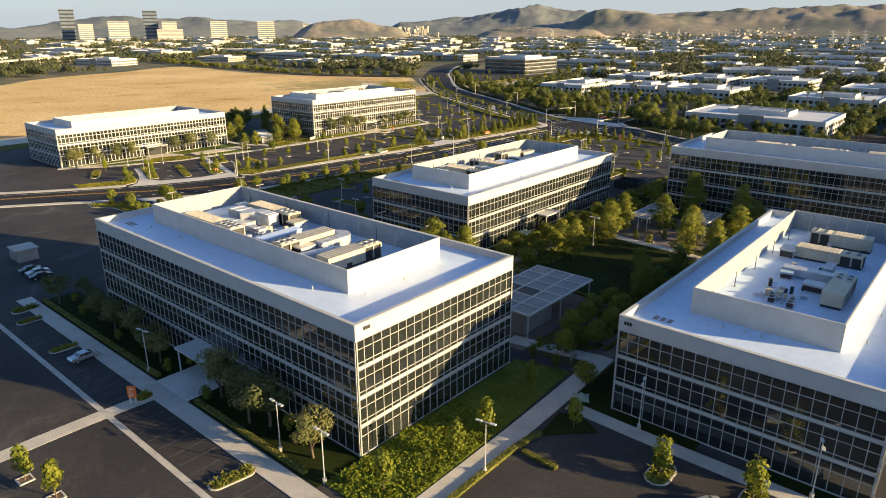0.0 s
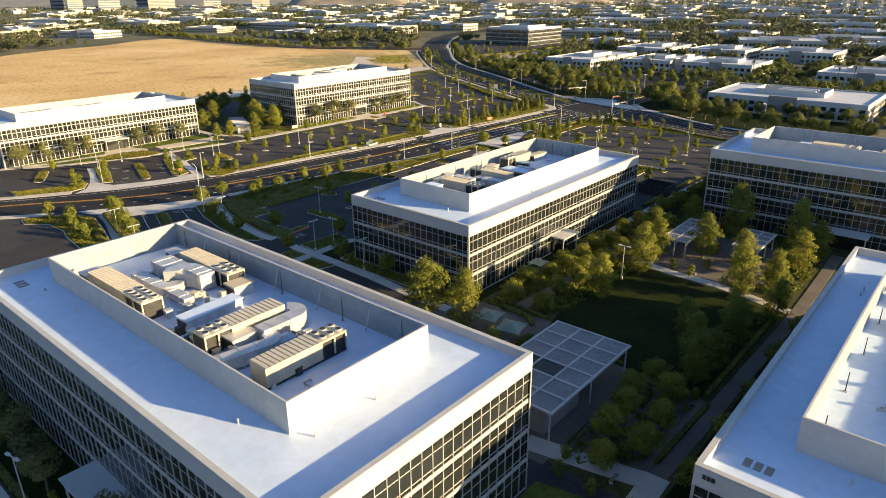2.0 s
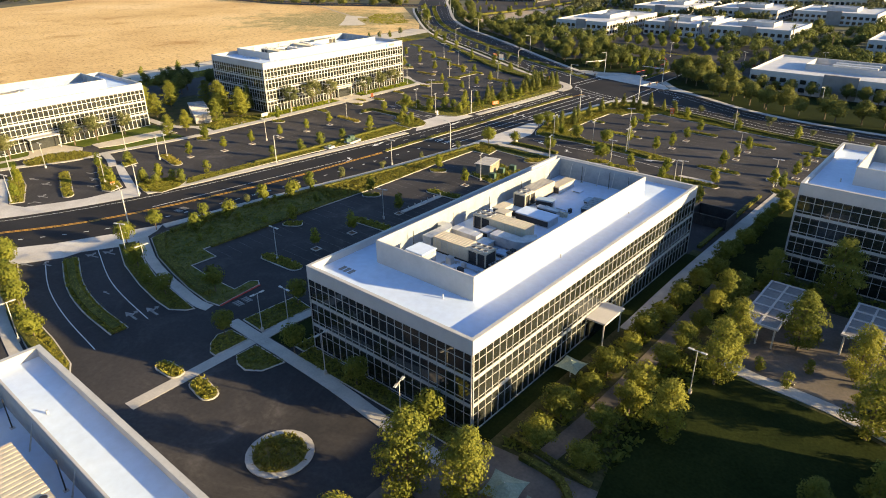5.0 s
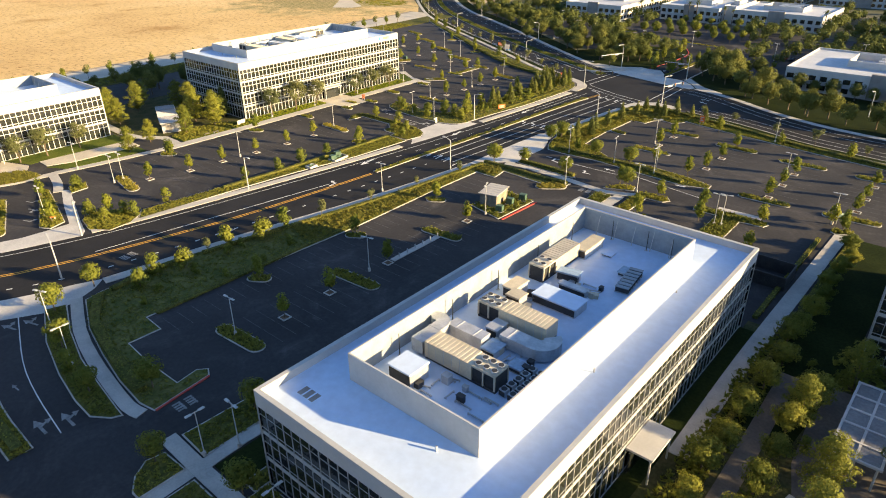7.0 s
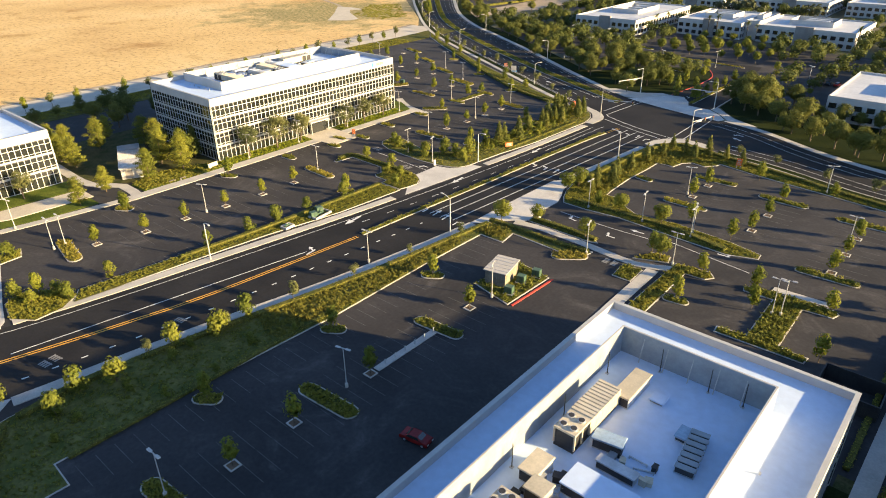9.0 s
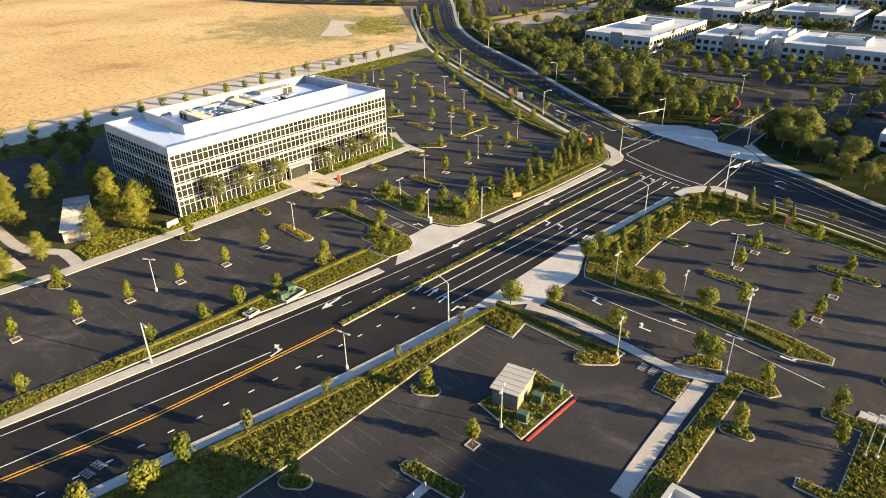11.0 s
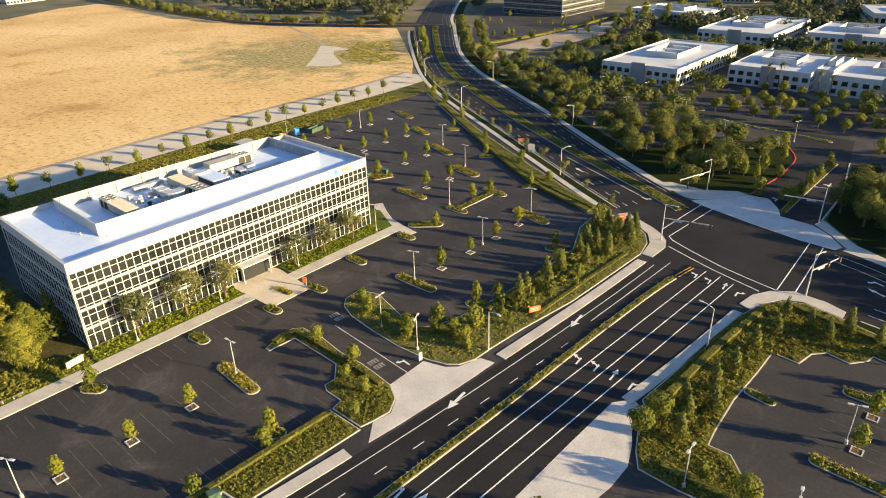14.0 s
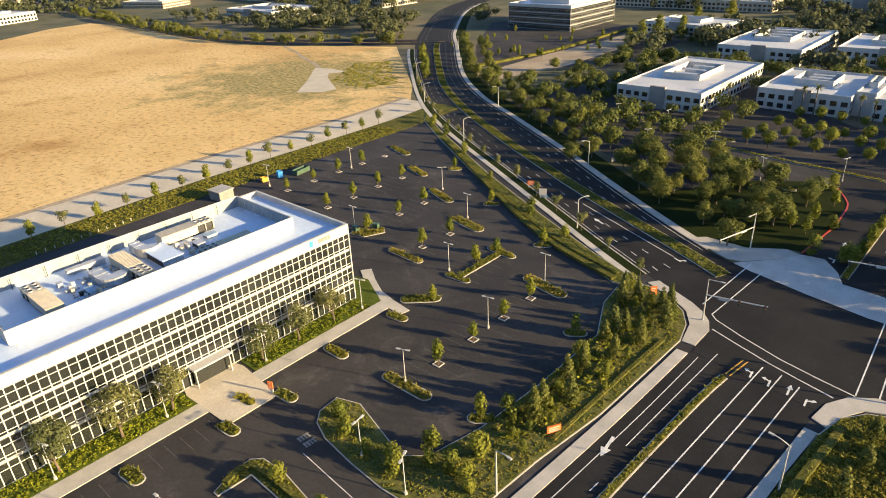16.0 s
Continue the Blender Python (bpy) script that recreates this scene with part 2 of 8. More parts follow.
def ribbon(bm, line, d0, d1, z0, z1, mi=0):
    """A band along a line, from d0 to d1 metres to its right, built of short plates."""
    a, b = shift_line(line, d0), shift_line(line, d1)
    lo = [[bm.verts.new((*p, z)) for p in side] for side, z in ((a, z0), (a, z1), (b, z1), (b, z0))]
    for i in range(len(line) - 1):
        for k in range(3):
            bm.faces.new((lo[k][i], lo[k + 1][i], lo[k + 1][i + 1], lo[k][i + 1])).material_index = mi
    for i in (0, len(line) - 1):
        bm.faces.new([lo[k][i] for k in range(4)]).material_index = mi


def capsule_pts(x0, y0, x1, y1, w, n=6):
    """Outline of a rounded island from one end to the other."""
    d = Vector((x1 - x0, y1 - y0))
    a = math.atan2(d.y, d.x)
    pts = []
    for cx, cy, s in ((x1, y1, -math.pi / 2), (x0, y0, math.pi / 2)):
        for i in range(n + 1):
            b = a + s + math.pi * i / n
            pts.append((cx + w / 2 * math.cos(b), cy + w / 2 * math.sin(b)))
    return pts
GROUND = surface("far_ground", (0.05, 0.065, 0.028), (0.17, 0.145, 0.085), 0.012, 0.08, 0.95, 0.0, 0.3)
SAND = surface("pale_paving", (0.50, 0.45, 0.36), (0.60, 0.54, 0.44), 0.15, 2.5, 0.9, 0.0, 0.15)
COURT = surface("court_paving", (0.115, 0.10, 0.085), (0.165, 0.142, 0.12), 0.2, 2.5, 0.9, 0.0, 0.2)
CONCRETE2 = surface("apron_concrete", (0.48, 0.46, 0.43), (0.60, 0.58, 0.54), 0.2, 3.0, 0.85, 0.0, 0.15)
FADED = surface("faded_paint", (0.07, 0.07, 0.07), (0.13, 0.13, 0.125), 0.8, 6.0, 0.8)
# lighter copy of the lawn colour, for grass that lies in the sun
LAWN_LIT = surface("sunlit_lawn", (0.068, 0.100, 0.014), (0.118, 0.142, 0.024), 0.25, 2.5, 0.95, 0.06, 0.35, spec=0.1)
BED_GOLD = surface("golden_bed", (0.13, 0.13, 0.03), (0.26, 0.20, 0.06), 0.4, 1.8, 0.95, 0.2, 0.45)
LEAF_BRIGHT = leaf_mat("leaves_bright", (0.092, 0.128, 0.017), (0.182, 0.206, 0.028), (0.263, 0.270, 0.039))
LEAF_GREEN = leaf_mat("leaves_green", (0.082, 0.112, 0.018), (0.162, 0.185, 0.031), (0.235, 0.255, 0.045))
LEAF_OLIVE = leaf_mat("leaves_olive", (0.085, 0.100, 0.040), (0.150, 0.165, 0.068), (0.240, 0.245, 0.110))
LEAF_YELLOW = leaf_mat("leaves_yellow_green", (0.098, 0.128, 0.022), (0.188, 0.208, 0.035), (0.300, 0.290, 0.05))
LEAF_DARK = leaf_mat("leaves_dark", (0.068, 0.092, 0.024), (0.132, 0.151, 0.039), (0.228, 0.225, 0.062))
LEAF_BED = leaf_mat("leaves_ground_cover", (0.125, 0.145, 0.024), (0.225, 0.228, 0.040), (0.35, 0.31, 0.062))
LEAF_LAWN = leaf_mat("leaves_lawn", (0.115, 0.165, 0.014), (0.200, 0.240, 0.024), (0.300, 0.310, 0.038))
LEAF_GOLD = leaf_mat("leaves_golden", (0.13, 0.14, 0.025), (0.25, 0.23, 0.045), (0.36, 0.30, 0.065))
ORANGE = surface("orange_sign", (0.75, 0.16, 0.03), (0.82, 0.22, 0.05), 0.8, 5.0, 0.6)
BLUE = surface("blue_sign", (0.03, 0.25, 0.60), (0.05, 0.32, 0.70), 0.8, 5.0, 0.6)
GREEN_METAL = surface("green_cabinet_paint", (0.05, 0.10, 0.07), (0.08, 0.14, 0.09), 0.8, 5.0, 0.5)
TENT = surface("pale_green_fabric", (0.20, 0.26, 0.20), (0.26, 0.32, 0.25), 0.5, 4.0, 0.85)
PANEL = surface("translucent_panel", (0.18, 0.18, 0.185), (0.23, 0.23, 0.23), 0.3, 3.0, 0.5)
WOOD = surface("weathered_slats", (0.20, 0.17, 0.13), (0.30, 0.26, 0.20), 0.8, 6.0, 0.8)
RUBBER = surface("rubber", (0.015, 0.015, 0.015), (0.025, 0.025, 0.025), 2, 10, 0.9)
# dry hills greyed and lightened in the colour to imitate distance haze
HILL = surface("hazed_dry_hill", (0.13, 0.15, 0.12), (0.31, 0.26, 0.20), 0.004, 0.03, 0.95, 0.0, 0.25)
# tower glass: reflected sky and haze are painted into the blue-grey base
BLUE_GLASS, _t, _b = mat("hazed_tower_glass", 0.12, 0.0, 0.8)
_r, _n = noise_ramp(_t, 0.05, [(0.3, (0.10, 0.14, 0.19)), (0.7, (0.16, 0.20, 0.26))])
_t.links.new(_r.outputs[0], _b.inputs["Base Color"])
BLUE_GREY = surface("blue_grey_membrane", (0.30, 0.42, 0.55), (0.40, 0.52, 0.64), 0.4, 2.0, 0.6)
CAR_SILVER = surface("silver_car_paint", (0.42, 0.44, 0.46), (0.50, 0.52, 0.54), 1.0, 5.0, 0.25, metal=0.6)
CAR_DARK = surface("dark_car_paint", (0.02, 0.022, 0.026), (0.035, 0.036, 0.04), 1.0, 5.0, 0.2)
CAR_WHITE = surface("white_car_paint", (0.62, 0.62, 0.60), (0.70, 0.70, 0.68), 1.0, 5.0, 0.25)
CAR_RED = surface("dark_red_car_paint", (0.20, 0.012, 0.012), (0.28, 0.02, 0.018), 1.0, 5.0, 0.22)
# woods on far ridges, with haze painted in as a pale bluish tint
HILL_FAR = surface("hazed_wooded_hill", (0.12, 0.15, 0.16), (0.20, 0.21, 0.20), 0.003, 0.02, 0.95, 0.0, 0.2)
WORN = surface("worn_paint", (0.18, 0.18, 0.175), (0.32, 0.32, 0.31), 0.8, 6.0, 0.8)
SPANDREL = surface("white_spandrel_panels", (0.42, 0.42, 0.40), (0.49, 0.49, 0.47), 0.4, 3.0, 0.5, 0.0, 0.06)
LINING = surface("grey_screen_lining", (0.26, 0.29, 0.31), (0.33, 0.36, 0.38), 0.5, 2.5, 0.6, 0.0, 0.1)
# planted soil, its colour darkened for the shade between the offices
SHADY = surface("shade_darkened_soil", (0.05, 0.06, 0.02), (0.10, 0.09, 0.04), 0.3, 2.0, 0.95, 0.1, 0.4, spec=0.1)
SLOPE = surface("grass_slope", (0.080, 0.098, 0.024), (0.175, 0.165, 0.055), 0.35, 2.2, 0.95, 0.12, 0.35, spec=0.1)
# distant tree leaves; aerial haze is mixed into this grey-green
LEAF_HAZED = leaf_mat("leaves_hazed", (0.055, 0.070, 0.040), (0.100, 0.115, 0.062), (0.175, 0.172, 0.095))
BUFF_WALL = surface("buff_stucco", (0.42, 0.38, 0.31), (0.50, 0.45, 0.37), 0.3, 3.0, 0.85, 0.0, 0.1)
STAINED = surface("stained_white_paint", (0.50, 0.47, 0.42), (0.66, 0.64, 0.60), 0.7, 2.5, 0.8, 0.0, 0.35)
DIRT = surface("bare_dirt", (0.30, 0.24, 0.17), (0.44, 0.36, 0.26), 0.06, 0.8, 0.95, 0.0, 0.3)

# ---- ground ----
bm = bmesh.new()
N = 40
for i in range(N + 1):
    for j in range(N + 1):
        bm.verts.new((-200 + (i / N - 0.5) * 9600, 200 + (j / N - 0.5) * 9600, 0))
bm.verts.ensure_lookup_table()
for i in range(N):
    for j in range(N):
        k = i * (N + 1) + j
        bm.faces.new((bm.verts[k], bm.verts[k + N + 1], bm.verts[k + N + 2], bm.verts[k + 1]))
tagged(part("ground", bm, GROUND), "flat valley ground with scrub and bare earth", "ground", kind="structure")

MAIN_L = smooth_line([(-262, 40), (-242, 66), (-229.5, 84), (-223, 95), (-217, 106), (-212.2, 117.5), (-208, 131), (-204.8, 147), (-202, 165), (-197, 200), (-193.2, 235), (-190.4, 272), (-189, 303)])
MAIN_R = smooth_line([(-240, 40), (-222, 66), (-211, 80.5), (-205, 89), (-195.4, 103.5), (-190.4, 114.5), (-187, 123.5), (-183, 150), (-177, 181), (-172.8, 215), (-172.2, 243), (-169.4, 266), (-167.2, 289), (-166.6, 296)])
CROSS_L = smooth_line([(-40, 283), (-92, 288), (-110, 290.5), (-130, 297), (-160, 302.5), (-196, 314.6), (-220.6, 327), (-244, 340.5), (-275, 358.5), (-325, 387.7), (-362, 414), (-411, 458.7), (-464, 511), (-520, 577), (-600, 690), (-640, 800), (-660, 950)])
CROSS_R = smooth_line([(-40, 305), (-96, 307), (-122, 313.7), (-144, 325.3), (-163, 331), (-178.5, 332.6), (-197.7, 338.2), (-209.5, 344), (-233.7, 359.4), (-256.6, 375), (-271, 385), (-316, 414), (-349, 435), (-391, 471), (-454, 540), (-498, 590), (-575, 700), (-612, 800), (-630, 950)])


def patch(name, pts, material, z, label, category, base=-0.3):
    bm = bmesh.new()
    slab(bm, pts, base, z)
    return tagged(part(name, bm, material), label, category, kind="structure")


def band(name, line, d0, d1, material, z, label, category, base=-0.2):
    bm = bmesh.new()
    ribbon(bm, line, d0, d1, base, z)
    return tagged(part(name, bm, material), label, category, kind="structure")


def between(line, y0, y1):
    return [p for p in line if y0 <= p[1] <= y1]


patch("parking_lot", [(-346, 30), (-20, -60), (40, -60), (40, 275), (-40, 281), (-105, 289), (-162, 304), (-195, 318), (-275, 355), (-341, 396), (-343, 260)], ASPHALT, 0.02, "dark asphalt parking lots of the office park", "parking lot")
patch("ground_dirt", [(-382, 466), (-366, 460), (-352, 517), (-352, 591), (-346, 680), (-366, 740), (-376, 700), (-376, 600), (-381, 545)], DIRT, 0.05, "pale bare dirt strip beside a hedge", "bare ground")
patch("parking_lot_far", [(-330, 432), (-260, 392), (-200, 362), (-60, 345), (60, 345), (60, 470), (-200, 470), (-300, 560)], ASPHALT, 0.02, "dark asphalt parking lot under trees", "parking lot")
patch("parking_lot_glass_office", [(-440, 545), (-395, 490), (-330, 520), (-330, 640), (-470, 700), (-500, 640)], ASPHALT, 0.02, "dark asphalt parking lot with young trees", "parking lot")
patch("road_main", MAIN_L + MAIN_R[::-1], ROAD, 0.035, "dark asphalt boulevard with lane markings", "road")
patch("road_cross", CROSS_L + CROSS_R[::-1], ROAD, 0.05, "wide curving asphalt street with a planted median", "road")
patch("road_junction", [(-192.8, 312.4), (-189.5, 306.5), (-189, 298), (-165, 294), (-161, 302), (-154, 303), (-150, 327.5), (-166.8, 330), (-178.5, 332.8), (-192.1, 336.2), (-198, 338), (-199, 317)], ROAD, 0.062, "dark asphalt street junction", "road")
patch("road_side", [(-186, 344), (-174, 338), (-164.6, 338), (-165.4, 345), (-166.1, 367), (-170, 395), (-174, 420), (-194, 420), (-189.6, 401), (-184, 389), (-183.2, 370), (-185, 352)], ROAD, 0.07, "asphalt side street into a business park", "road")
FAR_ROAD = smooth_line([(-470, 548), (-500, 529), (-548, 505), (-592, 487), (-640, 477.5), (-703, 480), (-765, 486), (-838, 493), (-919, 502), (-1040, 522), (-1400, 560)], 20)
band("road_far", FAR_ROAD, -11, 11, ROAD, 0.065, "far asphalt street along the field", "road")
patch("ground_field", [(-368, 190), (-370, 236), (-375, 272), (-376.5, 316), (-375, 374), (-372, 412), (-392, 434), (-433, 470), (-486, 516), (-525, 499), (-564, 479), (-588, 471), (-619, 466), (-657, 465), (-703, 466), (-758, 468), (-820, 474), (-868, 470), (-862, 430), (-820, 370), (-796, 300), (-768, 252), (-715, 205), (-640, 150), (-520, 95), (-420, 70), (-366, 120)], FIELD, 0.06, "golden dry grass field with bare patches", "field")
patch("ground_field_patch", [(-432.5, 392), (-452, 414), (-466, 428), (-477, 439), (-465, 442), (-450, 441), (-456, 432), (-447, 424), (-434, 416), (-421, 408), (-421, 400)], SAND, 0.075, "pale bare earth patch in the field", "field")
band("pavement_trail", smooth_line([(-563, 479), (-530, 466), (-508, 455), (-490, 448), (-474, 440)], 5), -1.3, 1.3, DIRT, 0.073, "worn dirt trail across the field", "path")
CHANNEL = smooth_line([(-356, 60), (-358, 150), (-361, 236), (-363.5, 300), (-363, 372), (-366, 412)])
band("pavement_channel", CHANNEL, -9.5, 9.5, SAND, 0.09, "pale concrete maintenance road beside the field", "path")
band("trim_field_verge", CHANNEL, -12.5, -9.6, DIRT, 0.08, "rough grass verge beside the maintenance road", "verge")

# kerbs, pavements and medians
for nm, line, d0, d1 in (("pavement_main_west", between(MAIN_L, 129, 218), -2.2, 0), ("pavement_main_west", between(MAIN_L, 245, 301), -2.2, 0), ("pavement_main_west", between(MAIN_L, 20, 96), -2.7, 0),
                         ("pavement_main_east", between(MAIN_R, 122, 215), 0, 2.4), ("pavement_main_east", between(MAIN_R, 249, 293), 0, 2.1), ("pavement_main_east", between(MAIN_R, 20, 88), 0, 2.4)):
    band(nm, line, d0, d1, CONCRETE, 0.15, "pale concrete pavement with a kerb along the boulevard", "pavement")
C1 = [p for p in CROSS_L if -470 < p[0] < -203]
C2 = [p for p in CROSS_L if -152 < p[0] < -50]
R1 = [p for p in CROSS_R if -600 < p[0] < -203]
R2 = [p for p in CROSS_R if -158 < p[0] < -50]
for line, s in ((C1, -1), (C2, -1), (R1, 1), (R2, 1)):
    band("trim_kerb", line, 0, 0.35 * s, KERB, 0.15, "concrete kerb along the street", "kerb")
band("pavement_cross_south", C1, -4.6, -2.9, CONCRETE, 0.16, "concrete footpath between grass strips", "pavement")
band("pavement_cross_south", C2, -4.2, -2.6, CONCRETE, 0.16, "concrete footpath between grass strips", "pavement")
band("pavement_cross_north", R1, 0.35, 2.3, CONCRETE, 0.15, "concrete pavement along the street", "pavement")
band("pavement_cross_north", R2, 0.35, 2.3, CONCRETE, 0.15, "concrete pavement along the street", "pavement")
band("trim_verge", C1, -2.9, -0.35, LAWN_SHADE, 0.14, "grass verge along the kerb", "verge")
band("trim_verge", C2, -2.6, -0.35, LAWN_SHADE, 0.14, "grass verge along the kerb", "verge")
band("trim_verge", R1, 2.3, 9, LAWN_SHADE, 0.1, "shady grass verge beneath street trees", "verge")
band("trim_verge", R2, 2.3, 12, LAWN_SHADE, 0.1, "shady grass verge beneath street trees", "verge")
patch("pavement_corner_west", [(-189.2, 300), (-189.1, 306.5), (-190.4, 309.7), (-192.7, 312.4), (-196, 314.7), (-205.4, 319.3), (-207, 317), (-199.5, 313.6), (-195.6, 310.8), (-193, 306.5), (-191.8, 300)], CONCRETE, 0.166, "rounded concrete street corner with a ramp", "pavement")
patch("pavement_corner_east", [(-167, 292), (-166.2, 297), (-163.8, 301), (-160, 303.6), (-154, 303.2), (-150, 301.6), (-150, 298.8), (-157.5, 300.4), (-161, 298.8), (-163.6, 294.5), (-164.6, 291)], CONCRETE, 0.166, "rounded concrete street corner with a ramp", "pavement")
patch("pavement_corner_north", [(-209, 344.4), (-197.7, 338.6), (-194.5, 339.2), (-189, 344.5), (-185.2, 350.6), (-188.4, 351.6), (-196.2, 346.8), (-206, 347.2)], CONCRETE, 0.166, "pale concrete street corner with ramps", "pavement")
patch("pavement_apron", [(-195.8, 337.4), (-192.1, 335.9), (-178.5, 332.2), (-166.8, 329.6), (-158.5, 329), (-157.5, 331.5), (-161.4, 336.6), (-166.1, 340.4), (-174, 341.2), (-176, 346), (-180, 351.4), (-185, 350.8), (-190, 343.5)], CONCRETE2, 0.078, "pale concrete gutter apron across a side street", "pavement")
patch("pavement_corner_far", [(-166, 341.2), (-161.4, 337.2), (-157, 331.8), (-148, 327.6), (-146.5, 330), (-155.5, 334.6), (-161, 340.5), (-164.8, 345)], CONCRETE, 0.166, "pale concrete street corner", "pavement")
patch("pavement_driveway", [(-195.6, 217.5), (-195, 222), (-194.4, 228), (-193.6, 236), (-193, 245.5), (-195.8, 245), (-197.2, 240.6), (-199, 239), (-203.1, 237.8), (-203, 229.4), (-199.4, 227.2), (-197.8, 224.4), (-198.4, 221)], CONCRETE2, 0.052, "pale concrete driveway apron", "driveway")
patch("pavement_driveway", [(-172.6, 214.5), (-172.6, 224), (-172.4, 236), (-172, 249), (-169.6, 252), (-167.6, 250.5), (-166.5, 245), (-165, 242), (-163.6, 238), (-163.6, 233), (-164.2, 229), (-163.2, 225.2), (-163.4, 223), (-165.8, 222.3), (-167, 221), (-169.2, 218.4), (-171.4, 215.8)], CONCRETE2, 0.052, "pale concrete driveway apron", "driveway")
patch("pavement_driveway", [(-208.6, 129), (-212.2, 117.5), (-217, 106), (-222.6, 96), (-225.5, 100.3), (-231.2, 103.8), (-240, 107.5), (-250.6, 111), (-248.8, 113), (-238.8, 109), (-228, 105.6), (-223.1, 107.5), (-218.9, 116), (-217.4, 120), (-216.9, 125.1), (-216.8, 129.8), (-228, 133.2), (-238.4, 136.9), (-236.8, 138.3), (-216.9, 132.2), (-210.3, 130.4)], CONCRETE2, 0.052, "pale concrete driveway apron", "driveway")
patch("pavement_driveway", [(-204.5, 89.5), (-200, 96.5), (-195.2, 103.5), (-193, 108.4), (-190.2, 114.5), (-188.8, 119), (-186.8, 123.5), (-184.6, 121), (-183.4, 118.4), (-182.2, 115), (-183, 111.4), (-186.5, 105.4), (-186.5, 102), (-190.3, 95.1), (-195.1, 92.3), (-200.5, 90)], CONCRETE2, 0.052, "pale concrete driveway apron", "driveway")


MEDIANS = []


def median(line, w, z=0.17):
    band("trim_kerb", line, -w / 2, w / 2, KERB, z, "pale concrete kerb of a median", "kerb")
    MEDIANS.append((line, w))
    band("trim_median_planting", line, -w / 2 + 0.22, w / 2 - 0.22, BED, z + 0.06, "clipped planting on a median", "median")


MED_MAIN = smooth_line([(-187.4, 195), (-186.4, 214), (-185, 238), (-184, 262), (-182.6, 285), (-181.6, 294)])
median(MED_MAIN, 1.5)
MED_X = smooth_line([(-195.2, 330.1), (-206, 336), (-216, 341), (-227, 346.6), (-239.2, 352.7), (-253.8, 360.4), (-293, 383), (-333.5, 408.5), (-370, 436), (-401.6, 466), (-453, 520), (-470, 540)])
median(MED_X, 4.2)
MED_D1 = smooth_line([(-184.4, 102.4), (-172.4, 98.3), (-161.6, 96.5), (-150.2, 96.2)], 3)
median(MED_D1, 3.1)


# paving round the offices
WALK = "pale concrete footpath"
def path_line(pts, w, z=0.12, mt=None):
    band("pavement_path", smooth_line(pts, 4), -w / 2, w / 2, mt or CONCRETE, z, WALK, "path")

path_line([(-165, 221.7), (-160.4, 222.8), (-153.8, 222.6), (-146.8, 222.3), (-134.7, 221.2), (-128, 224.2)], 2.0)
path_line([(-131, 221), (-130.7, 204), (-130.2, 192)], 2.4, 0.13)
path_line([(-183.4, 117.2), (-172.9, 113.3), (-163.9, 111.3), (-156, 110.2), (-148.7, 109.5), (-145.6, 110)], 2.0)
path_line([(-138.6, 110), (-131, 109.8), (-126, 109.8)], 2.2)
path_line([(-130.6, 110), (-130.6, 121.4), (-126, 123)], 2.0, 0.125)
path_line([(-126, 109.8), (-112, 109.4), (-100, 108.4), (-90, 108)], 2.2, 0.13)
path_line([(-196, 92), (-188.6, 90.6), (-174, 86), (-162, 83.6), (-140, 80.5)], 2.0)
path_line([(-130.2, 88), (-130.5, 97), (-131, 109)], 2.2, 0.045)
path_line([(-142, 37.3), (-120, 37.3), (-50, 37.3), (-38, 37.3)], 2.8)
path_line([(-88, 12), (-88, 26), (-87.5, 36)], 2.6, 0.045)
path_line([(-41.3, 30), (-41.5, 64), (-42.3, 90)], 3.0, 0.15)
path_line([(-42.3, 90), (-41.6, 120), (-41, 146), (-41.5, 181)], 2.2, 0.15, COURT)
path_line([(-80.8, 116), (-79.9, 128), (-79.8, 150), (-80.2, 176)], 2.6, 0.12, COURT)
path_line([(-39.5, 73.6), (-25, 73.2), (2, 73.2)], 2.4, 0.125)
path_line([(-74, 151.5), (-66, 150), (-56, 149.5), (-42, 146)], 2.4, 0.135)
path_line([(-58, 85.5), (-50, 87), (-43, 88.5)], 3.0, 0.135)
path_line([(-86.3, 150), (-86.6, 180), (-85.7, 231)], 2.6, 0.125)
path_line([(-247.2, 170), (-246.8, 200), (-246.8, 262), (-246.8, 276)], 3.4, 0.14)
path_line([(-272, 92), (-268.2, 98), (-261, 109), (-257.6, 119), (-252.5, 131), (-251.6, 141), (-249.2, 156), (-247.2, 172)], 2.4, 0.135)
path_line([(-270.6, 97), (-267.6, 108), (-266, 120), (-266, 127)], 2.2, 0.13)
path_line([(-288, 169), (-269, 168.5), (-262, 170.5), (-257, 174.2), (-246, 173.5)], 2.6, 0.13)
path_line([(-262, 283), (-252, 277), (-241, 274.8)], 2.6, 0.135)
path_line([(-237.6, 135.8), (-244, 138.2), (-252, 140)], 2.2, 0.13)
patch("pavement_plaza", [(-252, 231), (-239.5, 231.5), (-239.5, 241.5), (-252, 242.5), (-257, 241), (-257, 232.5)], SAND, 0.15, "pale paved entrance plaza", "plaza")
patch("pavement_plaza", [(-264.2, 141.6), (-262.9, 166), (-255.8, 166), (-256.7, 147.4), (-259, 141.5)], SAND, 0.15, "pale paved plaza between offices", "plaza")
patch("pavement_plaza", [(-272, 126), (-272, 135), (-263, 138.4), (-259, 136.4), (-263.8, 129), (-264, 122), (-268.5, 125)], SAND, 0.155, "pale paved entrance plaza", "plaza")
patch("pavement_court", [(-93, 83), (-54, 83), (-54, 111), (-72, 116), (-89, 114), (-93, 106)], COURT, 0.1, "brownish concrete paving of a courtyard", "courtyard")
